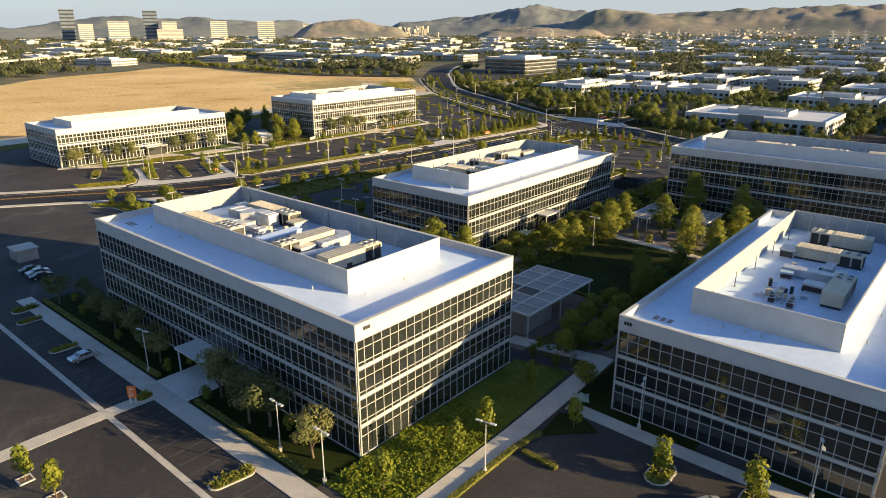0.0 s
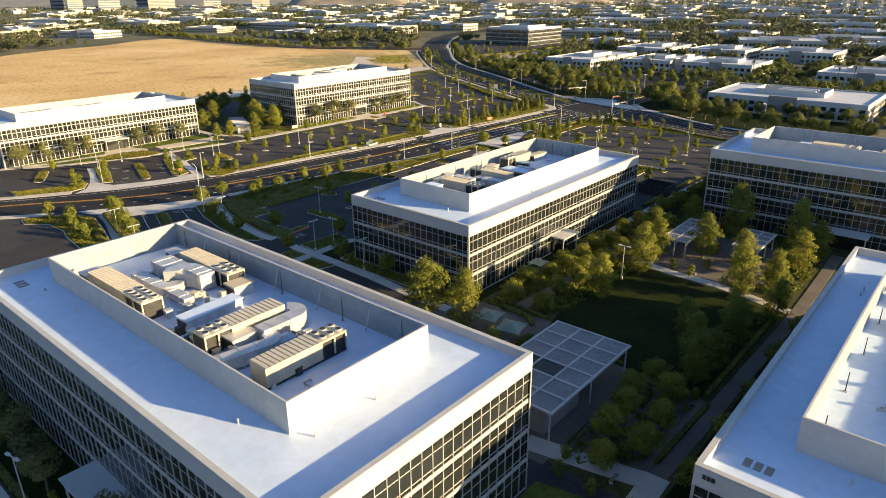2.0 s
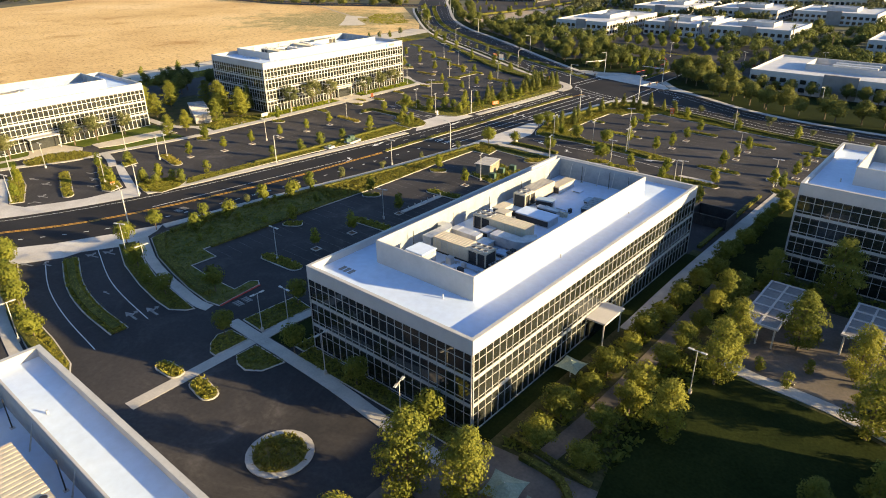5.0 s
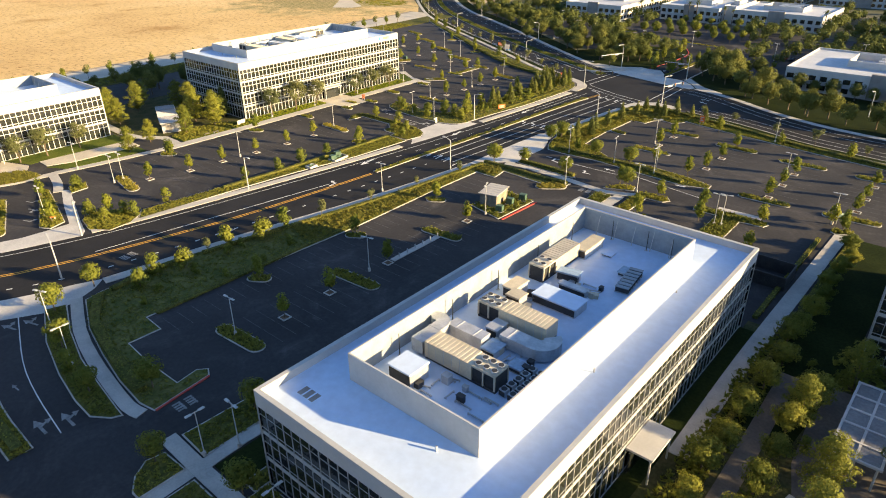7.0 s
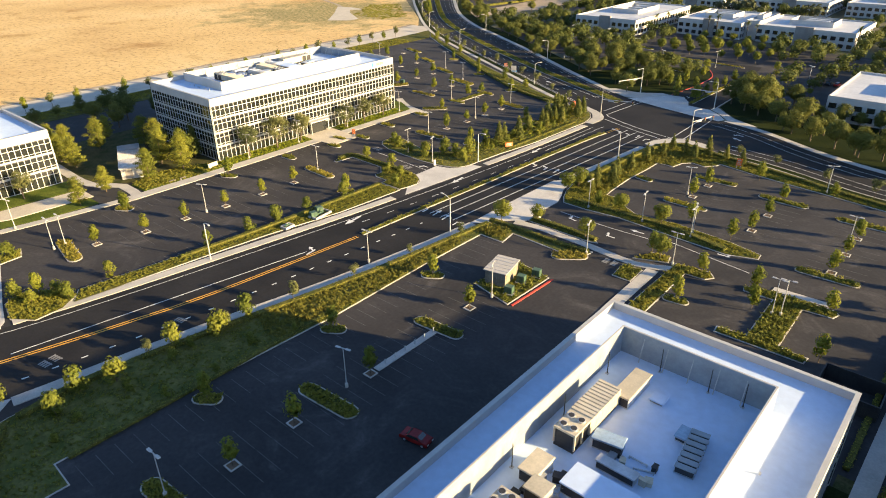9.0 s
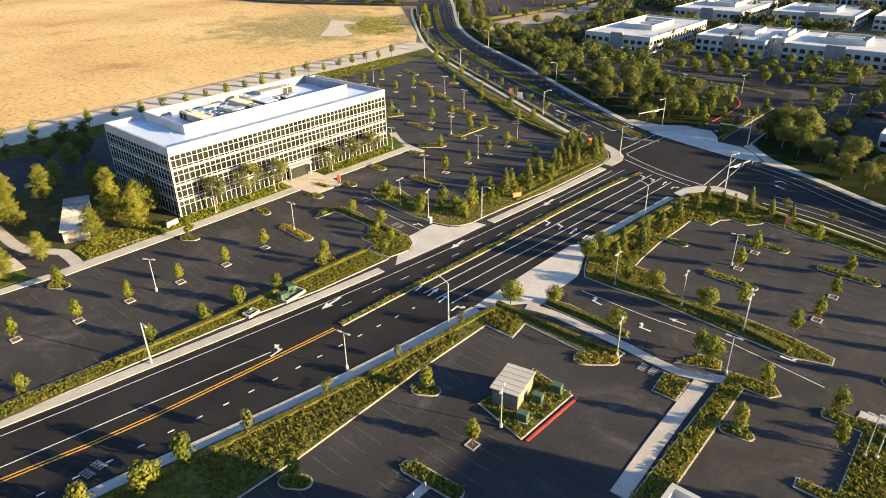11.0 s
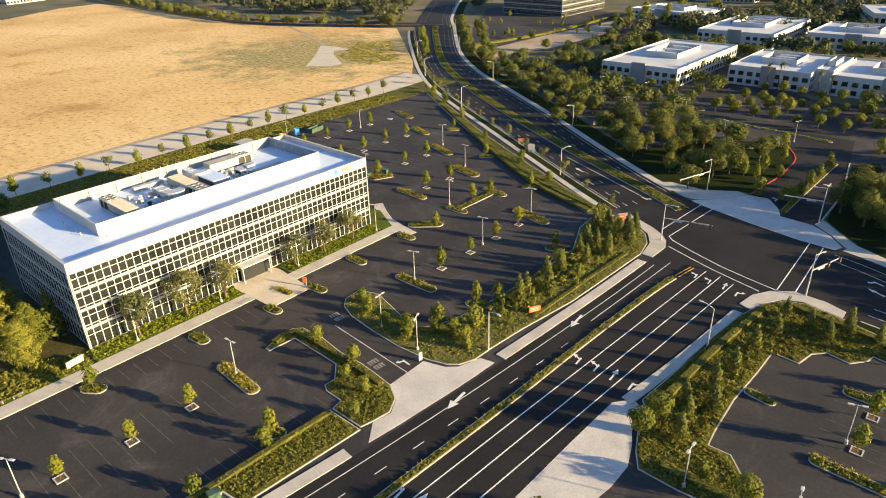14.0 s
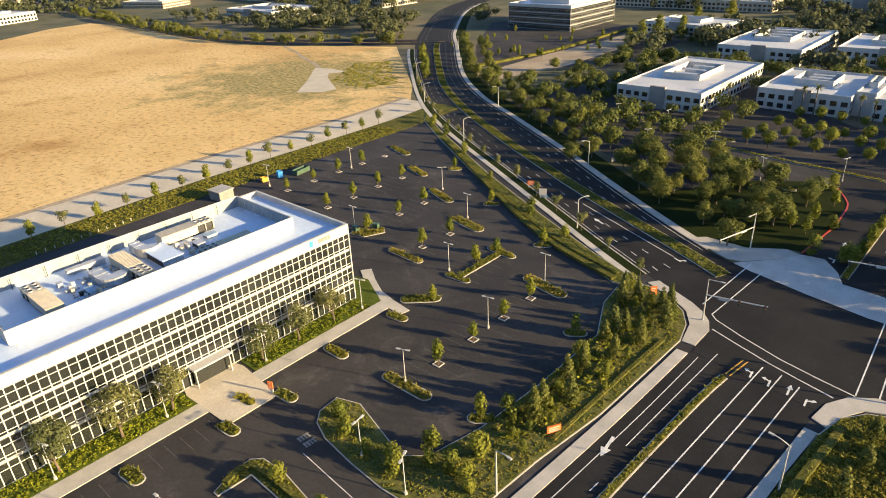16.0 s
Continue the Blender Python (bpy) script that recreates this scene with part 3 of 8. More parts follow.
patch("pavement_court", [(-53, 84), (-43.5, 90), (-43.5, 109), (-55, 109)], COURT, 0.11, "brownish concrete paving of a courtyard", "courtyard")
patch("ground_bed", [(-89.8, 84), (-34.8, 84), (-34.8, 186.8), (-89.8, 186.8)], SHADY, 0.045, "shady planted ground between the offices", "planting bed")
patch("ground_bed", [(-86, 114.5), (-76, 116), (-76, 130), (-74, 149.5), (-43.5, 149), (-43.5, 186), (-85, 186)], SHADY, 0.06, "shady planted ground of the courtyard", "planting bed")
patch("pavement_court", [(-73, 151), (-66, 149), (-54, 149.5), (-49.5, 156), (-50, 177), (-76, 177), (-75, 158)], COURT, 0.09, "brownish concrete paving of a courtyard", "courtyard")
patch("ground_lawn", [(-72, 111.5), (-56, 110), (-43.6, 110), (-43.6, 144), (-56, 147.6), (-66, 148), (-74, 149.5), (-76, 130)], LAWN_SHADE, 0.115, "shaded green lawn in the courtyard", "lawn")
patch("ground_lawn", [(-53, 40), (-43, 40), (-43.4, 64), (-44.2, 82), (-53, 80)], LAWN_LIT, 0.125, "sunlit green lawn beside an office", "lawn")
patch("ground_lawn", [(-138, 39), (-91, 39), (-91, 46), (-138, 46)], LAWN_SHADE, 0.1, "shaded green lawn beside an office", "lawn")
patch("ground_lawn", [(-82, 39), (-53, 39), (-53, 46), (-82, 46)], LAWN_SHADE, 0.1, "shaded green lawn beside an office", "lawn")
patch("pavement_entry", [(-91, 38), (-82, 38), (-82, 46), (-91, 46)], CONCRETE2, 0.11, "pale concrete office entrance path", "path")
patch("ground_lawn", [(-38, 74.6), (-22, 74.6), (-22, 77), (-34.5, 77), (-34.5, 150), (-40.2, 150), (-40.2, 76)], LAWN_SHADE, 0.1, "shaded green lawn beside an office", "lawn")
patch("ground_lawn", [(-15, 74.6), (2, 74.6), (2, 76.6), (-15, 76.6)], LAWN_SHADE, 0.1, "shaded green lawn beside an office", "lawn")
patch("ground_lawn", [(-38.9, 64.5), (-33.2, 70.2), (-37, 72.3), (-39.6, 71)], LAWN_SHADE, 0.14, "small corner lawn by a car park", "lawn")
patch("ground_lawn", [(-90.2, 114), (-87.8, 114), (-87.8, 184), (-90.2, 184)], LAWN_SHADE, 0.1, "narrow green lawn beside an office", "lawn")
patch("ground_lawn", [(-84.8, 160), (-76, 160), (-74, 184), (-74, 231), (-84.2, 231)], LAWN_SHADE, 0.1, "shaded green lawn between offices", "lawn")
patch("ground_lawn", [(-129.4, 111.2), (-129.4, 120), (-124.8, 122), (-124.6, 111.2)], LAWN_SHADE, 0.14, "shaded green lawn beside an office", "lawn")
patch("ground_lawn", [(-253.6, 200), (-248.6, 200), (-248.6, 231), (-253.6, 231)], LAWN_LIT, 0.15, "green planting strip before an office", "lawn")
patch("ground_lawn", [(-253.6, 243), (-248.6, 243), (-248.6, 272), (-253.6, 272)], LAWN_LIT, 0.15, "green planting strip before an office", "lawn")
patch("ground_lawn", [(-250, 272), (-248.6, 268), (-248.5, 275), (-258, 280), (-262, 279), (-256, 272)], LAWN_LIT, 0.15, "green planting strip before an office", "lawn")
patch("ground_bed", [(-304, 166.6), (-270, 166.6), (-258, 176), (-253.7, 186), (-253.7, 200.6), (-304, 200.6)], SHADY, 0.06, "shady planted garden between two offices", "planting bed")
patch("ground_lawn", [(-256, 175.8), (-249.2, 176), (-248.6, 190), (-249, 199.5), (-253.4, 199.5), (-258.5, 190), (-258.8, 182)], LAWN_LIT, 0.12, "green lawn with trees between offices", "lawn")
patch("ground_lawn", [(-272, 93), (-271, 98), (-268.6, 108), (-267, 120), (-267.2, 125.4), (-272, 125.4)], LAWN_LIT, 0.11, "green lawn before an office", "lawn")
patch("ground_lawn", [(-267, 101), (-262.4, 108.8), (-259.2, 118.6), (-264.9, 119.6), (-266.4, 108.5)], LAWN_LIT, 0.11, "green lawn before an office", "lawn")
patch("ground_lawn", [(-272, 135.4), (-264, 139), (-264.6, 150), (-263.4, 166), (-272, 166.2)], LAWN_LIT, 0.11, "green lawn before an office", "lawn")
patch("ground_lawn", [(-256.4, 147.5), (-255.5, 165), (-250.4, 165), (-251, 155), (-253, 144), (-258, 141)], LAWN_LIT, 0.11, "green lawn strip beside a path", "lawn")
patch("trim_kerb", [(-60, 29.2), (-140, 29.6), (-140, 30.4), (-60, 30)], KERB, 0.05, "pale concrete gutter strip of a car park", "kerb")

patch("ground_lawn", [(-207, 348.6), (-196.4, 347.4), (-188.6, 352), (-185.4, 352.4), (-183.6, 370), (-184.2, 389), (-190, 401), (-197, 402), (-215, 390), (-229, 366)], LAWN_SHADE, 0.09, "shady lawn at a street corner", "lawn")
patch("ground_lawn", [(-164.4, 346), (-160.6, 341), (-155, 335.4), (-144, 330), (-124, 319), (-98, 312), (-60, 311), (-60, 351), (-138, 352), (-152, 366), (-163, 400), (-169, 394), (-165.7, 367)], LAWN_SHADE, 0.09, "shady lawn at a street corner", "lawn")
band("trim_kerb", smooth_line([(-185, 351.6), (-183.4, 368), (-183.2, 378), (-184.1, 390), (-189.4, 401)], 4), -0.2, 0.2, RED_KERB, 0.16, "red painted kerb of a side street", "kerb")
band("trim_kerb", smooth_line([(-165.2, 345), (-165.9, 367), (-170, 395)], 4), -0.2, 0.2, KERB, 0.16, "concrete kerb of a side street", "kerb")
median(smooth_line([(-174.4, 344), (-174, 366), (-173.4, 392)], 4), 1.8)

# ---- markings ----
def dashes(line, d, length, gap, w=0.13, mt=None, z=0.07, start=0.0, label="dashed white lane line"):
    """Dashes on a line; gap 0 gives one unbroken stripe."""
    ln = shift_line(line, d)
    if gap == 0:
        return band("road_marking", ln, -w / 2, w / 2, mt or PAINT, z, label, "road marking", z - 0.004)
    bm = bmesh.new()
    s, on = start, 0.0
    for a, b in zip(ln, ln[1:]):
        L = math.dist(a, b)
        u = 0.0
        while u < L:
            k = s % (length + gap)
            if k < length:
                e = min(L, u + (length - k))
                pts = [(a[0] + (b[0] - a[0]) * t / L, a[1] + (b[1] - a[1]) * t / L) for t in (u, e)]
                if e - u > 0.05:
                    ribbon(bm, pts, -w / 2, w / 2, z - 0.004, z)
                s += e - u
                u = e
            else:
                e = min(L, u + (length + gap - k))
                s += e - u
                u = e
            s += 1e-6
            u += 1e-6
    return tagged(part("road_marking", bm, mt or PAINT), label, "road marking", kind="structure")


SW = "solid white lane line"
dashes(between(MAIN_L, 60, 302), 1.9, 1, 0, 0.15, label=SW)
dashes(between(MAIN_L, 196, 262), 5.0, 2.2, 5.0, 0.14)
dashes(smooth_line([(-186.7, 268), (-185, 300)]), 0, 1, 0, 0.16, label=SW)
for pts in ([(-183.2, 213), (-177.3, 301)], [(-179.9, 212.7), (-174, 300.6)], [(-176.6, 213.6), (-170.7, 299)]):
    dashes(smooth_line(pts), 0, 1, 0, 0.22, label=SW)
YL = smooth_line([(-249, 42), (-236, 62), (-222.5, 82.5), (-210.5, 98), (-201.5, 114), (-196.4, 131), (-193, 146), (-190.4, 160), (-187.2, 193.5)])
for d in (-0.32, 0.32):
    dashes(YL, d, 1, 0, 0.26, YELLOW, label="double yellow centre line")
dashes(smooth_line([(-199, 127.5), (-190.2, 181.8)]), 0, 1, 0, 0.2, label=SW)
dashes(smooth_line([(-208, 92), (-194.5, 114), (-189.4, 132), (-184.8, 165), (-181, 208)]), 0, 1.0, 3.3, 0.3)
dashes(smooth_line([(-181.2, 295), (-180.2, 301)]), -0.5, 1, 0, 0.26, YELLOW, label="double yellow centre line")
dashes(smooth_line([(-181.2, 295), (-180.2, 301)]), 0.3, 1, 0, 0.26, YELLOW, label="double yellow centre line")
# junction lines
for pts in ([(-188.9, 307.5), (-177, 302.8), (-165.6, 299.4)], [(-190.9, 313.9), (-189.6, 311.2), (-175.7, 305.2), (-163, 302)], [(-194, 315.4), (-192.4, 339.5)], [(-190.9, 313.9), (-189, 336.6)], [(-163, 302.3), (-163.9, 329.6)], [(-159.8, 303.6), (-160.8, 328.6)]):
    dashes(smooth_line(pts), 0, 1, 0, 0.24, z=0.085, label="white crossing line")
for d in (3.2, 6.4):
    dashes([p for p in CROSS_L if -600 < p[0] < -205], d, 2.4, 6, 0.16, z=0.075)
    dashes([p for p in CROSS_R if -600 < p[0] < -215], -d, 2.4, 6, 0.16, z=0.075)
    dashes(C2, d, 1, 0, 0.14, z=0.075, label=SW)
    dashes(R2, -d, 1, 0, 0.14, z=0.075, label=SW)
dashes(C1, 0.9, 1, 0, 0.13, z=0.075, label=SW)
dashes(R1, -1.1, 1, 0, 0.13, z=0.075, label=SW)
dashes(smooth_line([(-206, 336), (-240, 352)]), -4.2, 1, 0, 0.2, z=0.075, label=SW)
dashes(smooth_line([(-185.1, 108.2), (-171, 103.9), (-161.3, 102.2), (-150.3, 101.2)], 3), 0, 1, 0, 0.16, z=0.05, label=SW)
dashes(smooth_line([(-187.4, 98.7), (-175.1, 94.7), (-162.3, 92.4), (-148, 91.2)], 3), 0, 1, 0, 0.16, z=0.05, label=SW)
dashes(smooth_line([(-224.5, 235.4), (-203, 233.6)]), 0, 1, 0, 0.14, z=0.05, label=SW)
dashes(smooth_line([(-160, 233.5), (-146, 233), (-134, 233.6)]), 0, 1, 0, 0.16, z=0.05, label=SW)
dashes(smooth_line([(-134, 235), (-116, 232)]), 0, 1, 0, 0.16, z=0.05, label=SW)
band("road_far_marking", FAR_ROAD, -0.3, 0.3, YELLOW, 0.08, "yellow centre line of the far street", "road marking", 0.07)


def arrow(x, y, deg, kind="straight", s=1.0, z=0.085):
    """A painted lane arrow; deg turns it from +y."""
    bm = bmesh.new()
    def q(pts):
        slab(bm, [(px * s, py * s) for px, py in pts], -0.004, 0.0)
    q([(-0.18, -1.6), (0.18, -1.6), (0.18, 0.5), (-0.18, 0.5)])
    if kind in ("straight", "both"):
        q([(-0.6, 0.5), (0.6, 0.5), (0, 2.0)])
    if kind in ("right", "both", "left"):
        k = -1 if kind == "left" else 1
        q([(0.18 * k, 0.0), (0.18 * k, 0.4), (0.9 * k, 0.75), (0.9 * k, 0.35)])
        q([(0.9 * k, 0.05), (0.9 * k, 1.15), (1.7 * k, 0.8)])
    if kind in ("left", "right"):
        q([(-0.18, 0.5), (0.18, 0.5), (0.18 * k, 0.75)])
    ob = part("road_arrow", bm, WORN if y < 130 else PAINT, None, "", "structure", pose(x, y, z, 0, 0, deg))
    tagged(ob, "painted white lane arrow", "road marking")


for x, y, d, k, s in ((-194.4, 199, 186, "straight", 1.5), (-191.7, 233.6, 186, "straight", 1.4), (-188.9, 266.4, 186, "straight", 1.4), (-189.4, 182.8, 8, "left", 1.2),
                      (-185.2, 214, 5, "left", 1), (-182, 214.1, 5, "straight", 1), (-178.8, 213.7, 5, "straight", 1), (-175, 213, 5, "right", 1),
                      (-181.9, 255.7, 4, "left", 1), (-178.5, 255.9, 4, "left", 1), (-175.2, 255.5, 4, "straight", 1), (-171.6, 255.1, 4, "right", 1),
                      (-178.2, 298, 4, "left", 0.9), (-175, 297.4, 4, "left", 0.9), (-171.8, 297, 4, "straight", 0.9), (-168.8, 295.8, 4, "right", 0.9),
                      (-181.3, 108.9, 108, "both", 1), (-182.6, 106, 108, "both", 1), (-152.1, 102.9, 92, "both", 1.1), (-153.4, 99.8, 92, "both", 1.1), (-186, 98.2, 110, "right", 1), (-188.8, 95.8, 110, "straight", 1), (-165, 100.8, 95, "straight", 0.6),
                      (-156, 231.5, 80, "right", 1), (-145, 229, 90, "right", 1), (-141, 235, 90, "straight", 0.9), (-122, 236, 270, "left", 1.1),
                      (-205.6, 235.6, 82, "left", 0.9), (-225, 124.5, 290, "left", 1), (-231, 127.6, 290, "both", 1), (-236, 129, 290, "left", 1), (-227, 113.2, 110, "both", 1), (-236, 117.5, 110, "both", 1), (-224.5, 110.6, 110, "left", 1), (-243, 117, 110, "straight", 1),
                      (-232, 340, 64, "straight", 1.2), (-222, 360, 244, "straight", 1.0), (-148, 318, 65, "left", 1), (-147, 313.5, 65, "straight", 1), (-206, 331, 244, "left", 1), (-203, 343, 244, "straight", 0.9), (-178.6, 362, 0, "straight", 0.9), (-178.2, 352, 0, "left", 0.9), (-170, 372, 180, "both", 0.9)):
    arrow(x, y, d, k, s)


def word_bars(x, y, deg, w=2.2, h=1.4):
    """Painted road writing too small to read: rows of white bars."""
    bm = bmesh.new()
    for r in range(2):
        for k in range(4):
            obox(bm, (k - 1.5) * w / 4, (r - 0.5) * h * 1.25, w / 6, h * 0.9, -0.004, 0.0)
            obox(bm, (k - 1.5) * w / 4 + w / 14, (r - 0.5) * h * 1.25 + h * 0.3, w / 5, h * 0.16, -0.004, 0.003)
    tagged(part("road_lettering", bm, WORN, None, "", "structure", pose(x, y, 0.085, 0, 0, deg)), "worn white lettering painted on asphalt", "road marking")


for a in ((-186.6, 150, 12), (-192, 131, 12), (-143, 115, 0), (-139, 218.6, 90), (-226.4, 237.6, 85), (-209, 231.8, 85)):
    word_bars(*a)


def stalls(x0, y0, x1, y1, n, length, deg):
    """Thin white stall lines between two points."""
    bm = bmesh.new()
    for i in range(n + 1):
        t = i / n
        obox(bm, x0 + (x1 - x0) * t, y0 + (y1 - y0) * t, 0.09, length, 0.022, 0.027, deg)
    tagged(part("road_stall_lines", bm, FADED, None, "", "structure"), "faded white parking stall lines", "road marking")


for x in (-224, -150, -139.6, -121.9, -103.5, -86):
    y0, y1 = {-224: (160, 212), -150: (133, 190), -139.6: (258, 275), -121.9: (246, 273), -103.5: (240, 270), -86: (243, 272)}[x]
    for s in (-2.9, 2.9):
        stalls(x + s, y0, x + s, y1, int((y1 - y0) / 2.62), 5.2, 90)
for x, y0, y1 in ((-223.4, 260, 302), (-242, 294, 309), (-259.3, 296, 316), (-279.3, 300, 327), (-300, 297, 340), (-321, 298, 352)):
    for s in (-2.9, 2.9):
        stalls(x + s, y0, x + s, y1, int((y1 - y0) / 2.62), 5.2, 90)
stalls(-163, 124, -163, 210, 33, 5.2, 90)
stalls(-210, 135, -208, 219, 32, 5.2, 90)
stalls(-241, 152, -241, 230, 30, 4.6, 90)
stalls(-140, 33.2, -56, 33.2, 32, 5.4, 0)

# ---- plants ----
def leaf_cloud(blobs, n, size, seed, whole=True):
    """A crown of n small leaf sprays spread over ellipsoids (x, y, z, rx, ry, rz)."""
    rg = np.random.default_rng(seed)
    vol = np.array([b[3] * b[4] * b[5] for b in blobs]) ** 0.72
    pick = rg.choice(len(blobs), n, p=vol / vol.sum())
    B = np.array(blobs, float)[pick]
    d = rg.normal(size=(n, 3))
    d /= np.linalg.norm(d, axis=1, keepdims=True)
    r = rg.uniform(0.45, 1.08, (n, 1)) ** 0.6
    c = B[:, :3] + d * r * B[:, 3:]
    nrm = d * 0.7 + rg.normal(size=(n, 3)) * 0.32 + np.array([0, 0, 0.2])
    if whole:
        q = c - np.array(blobs, float)[:, :3].mean(axis=0)
        nrm = nrm + 0.6 * q / np.maximum(np.linalg.norm(q, axis=1, keepdims=True), 0.1)
    nrm /= np.linalg.norm(nrm, axis=1, keepdims=True)
    u = np.cross(nrm, rg.normal(size=(n, 3)))
    u /= np.linalg.norm(u, axis=1, keepdims=True)
    v = np.cross(nrm, u)
    s = size * rg.uniform(0.55, 1.35, (n, 1))
    k = s * rg.uniform(0.5, 0.9, (n, 1))
    P = np.stack([c - u * s, c - v * k + nrm * s * 0.12, c + u * s, c + v * k + nrm * s * 0.12], 1).reshape(-1, 3)
    return P, np.arange(4 * n).reshape(-1, 4)


def mesh_from(name, P, F, material):
    me = bpy.data.meshes.new(name)
    me.from_pydata(P.tolist(), [], F.tolist())
    me.materials.append(material)
    return me


def trunk_bm(h, r, limbs, seed, lean=0.0):
    """A tapered trunk with limbs that rise from it; limbs: (z, reach, rise)."""
    rg = random.Random(seed)
    bm = bmesh.new()
    cyl(bm, 0, 0, 0, h * 0.5, r * 1.25, r * 0.85, 7, x1=lean * 0.4, y1=0)
    cyl(bm, lean * 0.4, 0, h * 0.5, h, r * 0.85, r * 0.35, 7, x1=lean, y1=lean * 0.3)
    for z, reach, rise in limbs:
        a = rg.uniform(0, 6.28)
        cyl(bm, lean * z / h, 0, z, z + rise, r * 0.5, r * 0.18, 5, x1=lean * z / h + reach * math.cos(a), y1=reach * math.sin(a))
    return bm


def make_tree(name, label, h, trunk_h, blobs, n, size, leaf, seed, r=0.09, limbs=(), group="", lean=0.0, bark=None):
    ob = thing(name, (0, 0, -500), label, "tree", group)
    part("trunk", trunk_bm(trunk_h, r, limbs, seed, lean), bark or BARK, ob)
    P, F = leaf_cloud(blobs, n, size, seed)
    c = new("crown", mesh_from("crown", P, F, leaf))
    c.parent = ob
    return ob


def scatter_blobs(rg, n, cz, hz, rad, br, taper=0.0, flat=0.9):
    """Blobs inside an egg of half height hz and radius rad."""
    out = []
    for _ in range(n):
        t = rg.uniform(-1, 1)
        w = math.sqrt(max(0.05, 1 - t * t)) * (1 - taper * (t + 1) / 2) * rad
        a, q = rg.uniform(0, 6.28), math.sqrt(rg.random()) * w
        b = br * rg.uniform(0.7, 1.3)
        out.append((q * math.cos(a), q * math.sin(a), cz + t * hz, b * 1.15, b * 1.15, b * flat))
    return out


protos = []
def proto(maker, count):
    made = [maker(k) for k in range(count)]
    protos.extend(made)
    return made


def lot_tree(k):
    rg = random.Random(100 + k)
    return make_tree("parking_tree", "young leafy tree with an egg-shaped green crown", 4.2, 2.2, [(0, 0, 2.3, 0.95, 0.95, 1.1), (0.05, 0, 3.3, 0.6, 0.6, 1.0)] + scatter_blobs(rg, 8, 2.4, 1.2, 0.85, 0.5, 0.5), 420, 0.19, LEAF_BRIGHT, 100 + k, 0.05, [(1.2, 0.5, 0.9)] * 3, "parking lot trees")


def round_tree(k):
    rg = random.Random(130 + k)
    return make_tree("clipped_tree", "round clipped tree with a dense green crown", 4.4, 2.2, [(0, 0, 2.7, 1.55, 1.55, 1.45)] + scatter_blobs(rg, 10, 2.7, 1.0, 1.2, 0.6), 1300, 0.15, LEAF_GREEN, 130 + k, 0.08, [(1.4, 0.7, 1.0)] * 4, "clipped trees")


def shrub_tree(k):
    rg = random.Random(160 + k)
    return make_tree("bushy_tree", "bushy green shrub-like tree with a ragged outline", 4.0, 2.0, scatter_blobs(rg, 14, 2.0, 1.6, 1.25, 0.65, 0.55), 560, 0.21, LEAF_GREEN, 160 + k, 0.07, [(0.8, 0.7, 0.9)] * 4, "bushy trees")


def olive_tree(k):
    rg = random.Random(190 + k)
    return make_tree("olive_tree", "grey-green olive tree with a spreading crown", 5.8, 3.4, scatter_blobs(rg, 24, 4.0, 1.5, 2.1, 0.68), 2400, 0.125, LEAF_OLIVE, 190 + k, 0.13, [(1.2, 1.4, 2.4), (1.0, 1.2, 2.6), (1.6, 1.5, 2.0)], "olive trees", 0.3)


def court_tree(k):
    rg = random.Random(220 + k)
    return make_tree("courtyard_tree", "tall yellow-green tree with a loose upright crown", 9.5, 7.5, [(0, 0, 4.6, 2.0, 2.0, 2.8), (0, 0, 7.2, 1.3, 1.3, 2.2)] + scatter_blobs(rg, 70, 5.0, 3.9, 3.7, 0.66, 0.55, 0.5), 7600, 0.12, LEAF_YELLOW, 220 + k, 0.15, [(2.2, 1.5, 2.0), (3.2, 1.5, 2.0), (4.4, 1.2, 1.8), (5.2, 1.0, 1.6)], "courtyard trees", 0.2)


def low_tree(k):
    rg = random.Random(250 + k)
    return make_tree("low_courtyard_tree", "low spreading tree with feathery green foliage", 4.6, 2.6, [(0, 0, 2.7, 1.6, 1.6, 1.2)] + scatter_blobs(rg, 36, 2.8, 1.25, 2.2, 0.6, 0.25, 0.7), 3800, 0.12, LEAF_YELLOW, 250 + k, 0.1, [(1.2, 1.3, 1.5)] * 4, "courtyard trees")


def pine_tree(k):
    rg = random.Random(280 + k)
    return make_tree("conifer", "dark green conifer with a tapering crown", 7.0, 6.0, [(0, 0, 1.2 + i * 0.55, 1.7 - i * 0.15, 1.7 - i * 0.15, 0.5) for i in range(10)] + scatter_blobs(rg, 10, 3.2, 2.4, 1.4, 0.5, 0.8), 1000, 0.22, LEAF_DARK, 280 + k, 0.1, [(1.5, 1.0, 0.5), (2.5, 0.9, 0.5)], "conifers")


def shade_tree(k):
    rg = random.Random(310 + k)
    return make_tree("shade_tree", "mature dark green shade tree with a broad crown", 9.0, 5.5, [(0, 0, 5.4, 3.0, 3.0, 2.4)] + scatter_blobs(rg, 30, 5.4, 2.6, 3.3, 1.05), 3600, 0.2, LEAF_DARK, 310 + k, 0.2, [(2.2, 2.0, 2.6), (2.4, 1.8, 2.8), (2.8, 1.9, 2.2), (3.0, 1.4, 2.4)], "street trees")


def street_tree(k):
    rg = random.Random(340 + k)
    return make_tree("street_tree", "small street tree with an airy green crown", 4.0, 2.2, scatter_blobs(rg, 9, 2.9, 0.8, 1.3, 0.55), 360, 0.19, LEAF_OLIVE, 340 + k, 0.06, [(1.4, 0.7, 0.9)] * 3, "street trees")


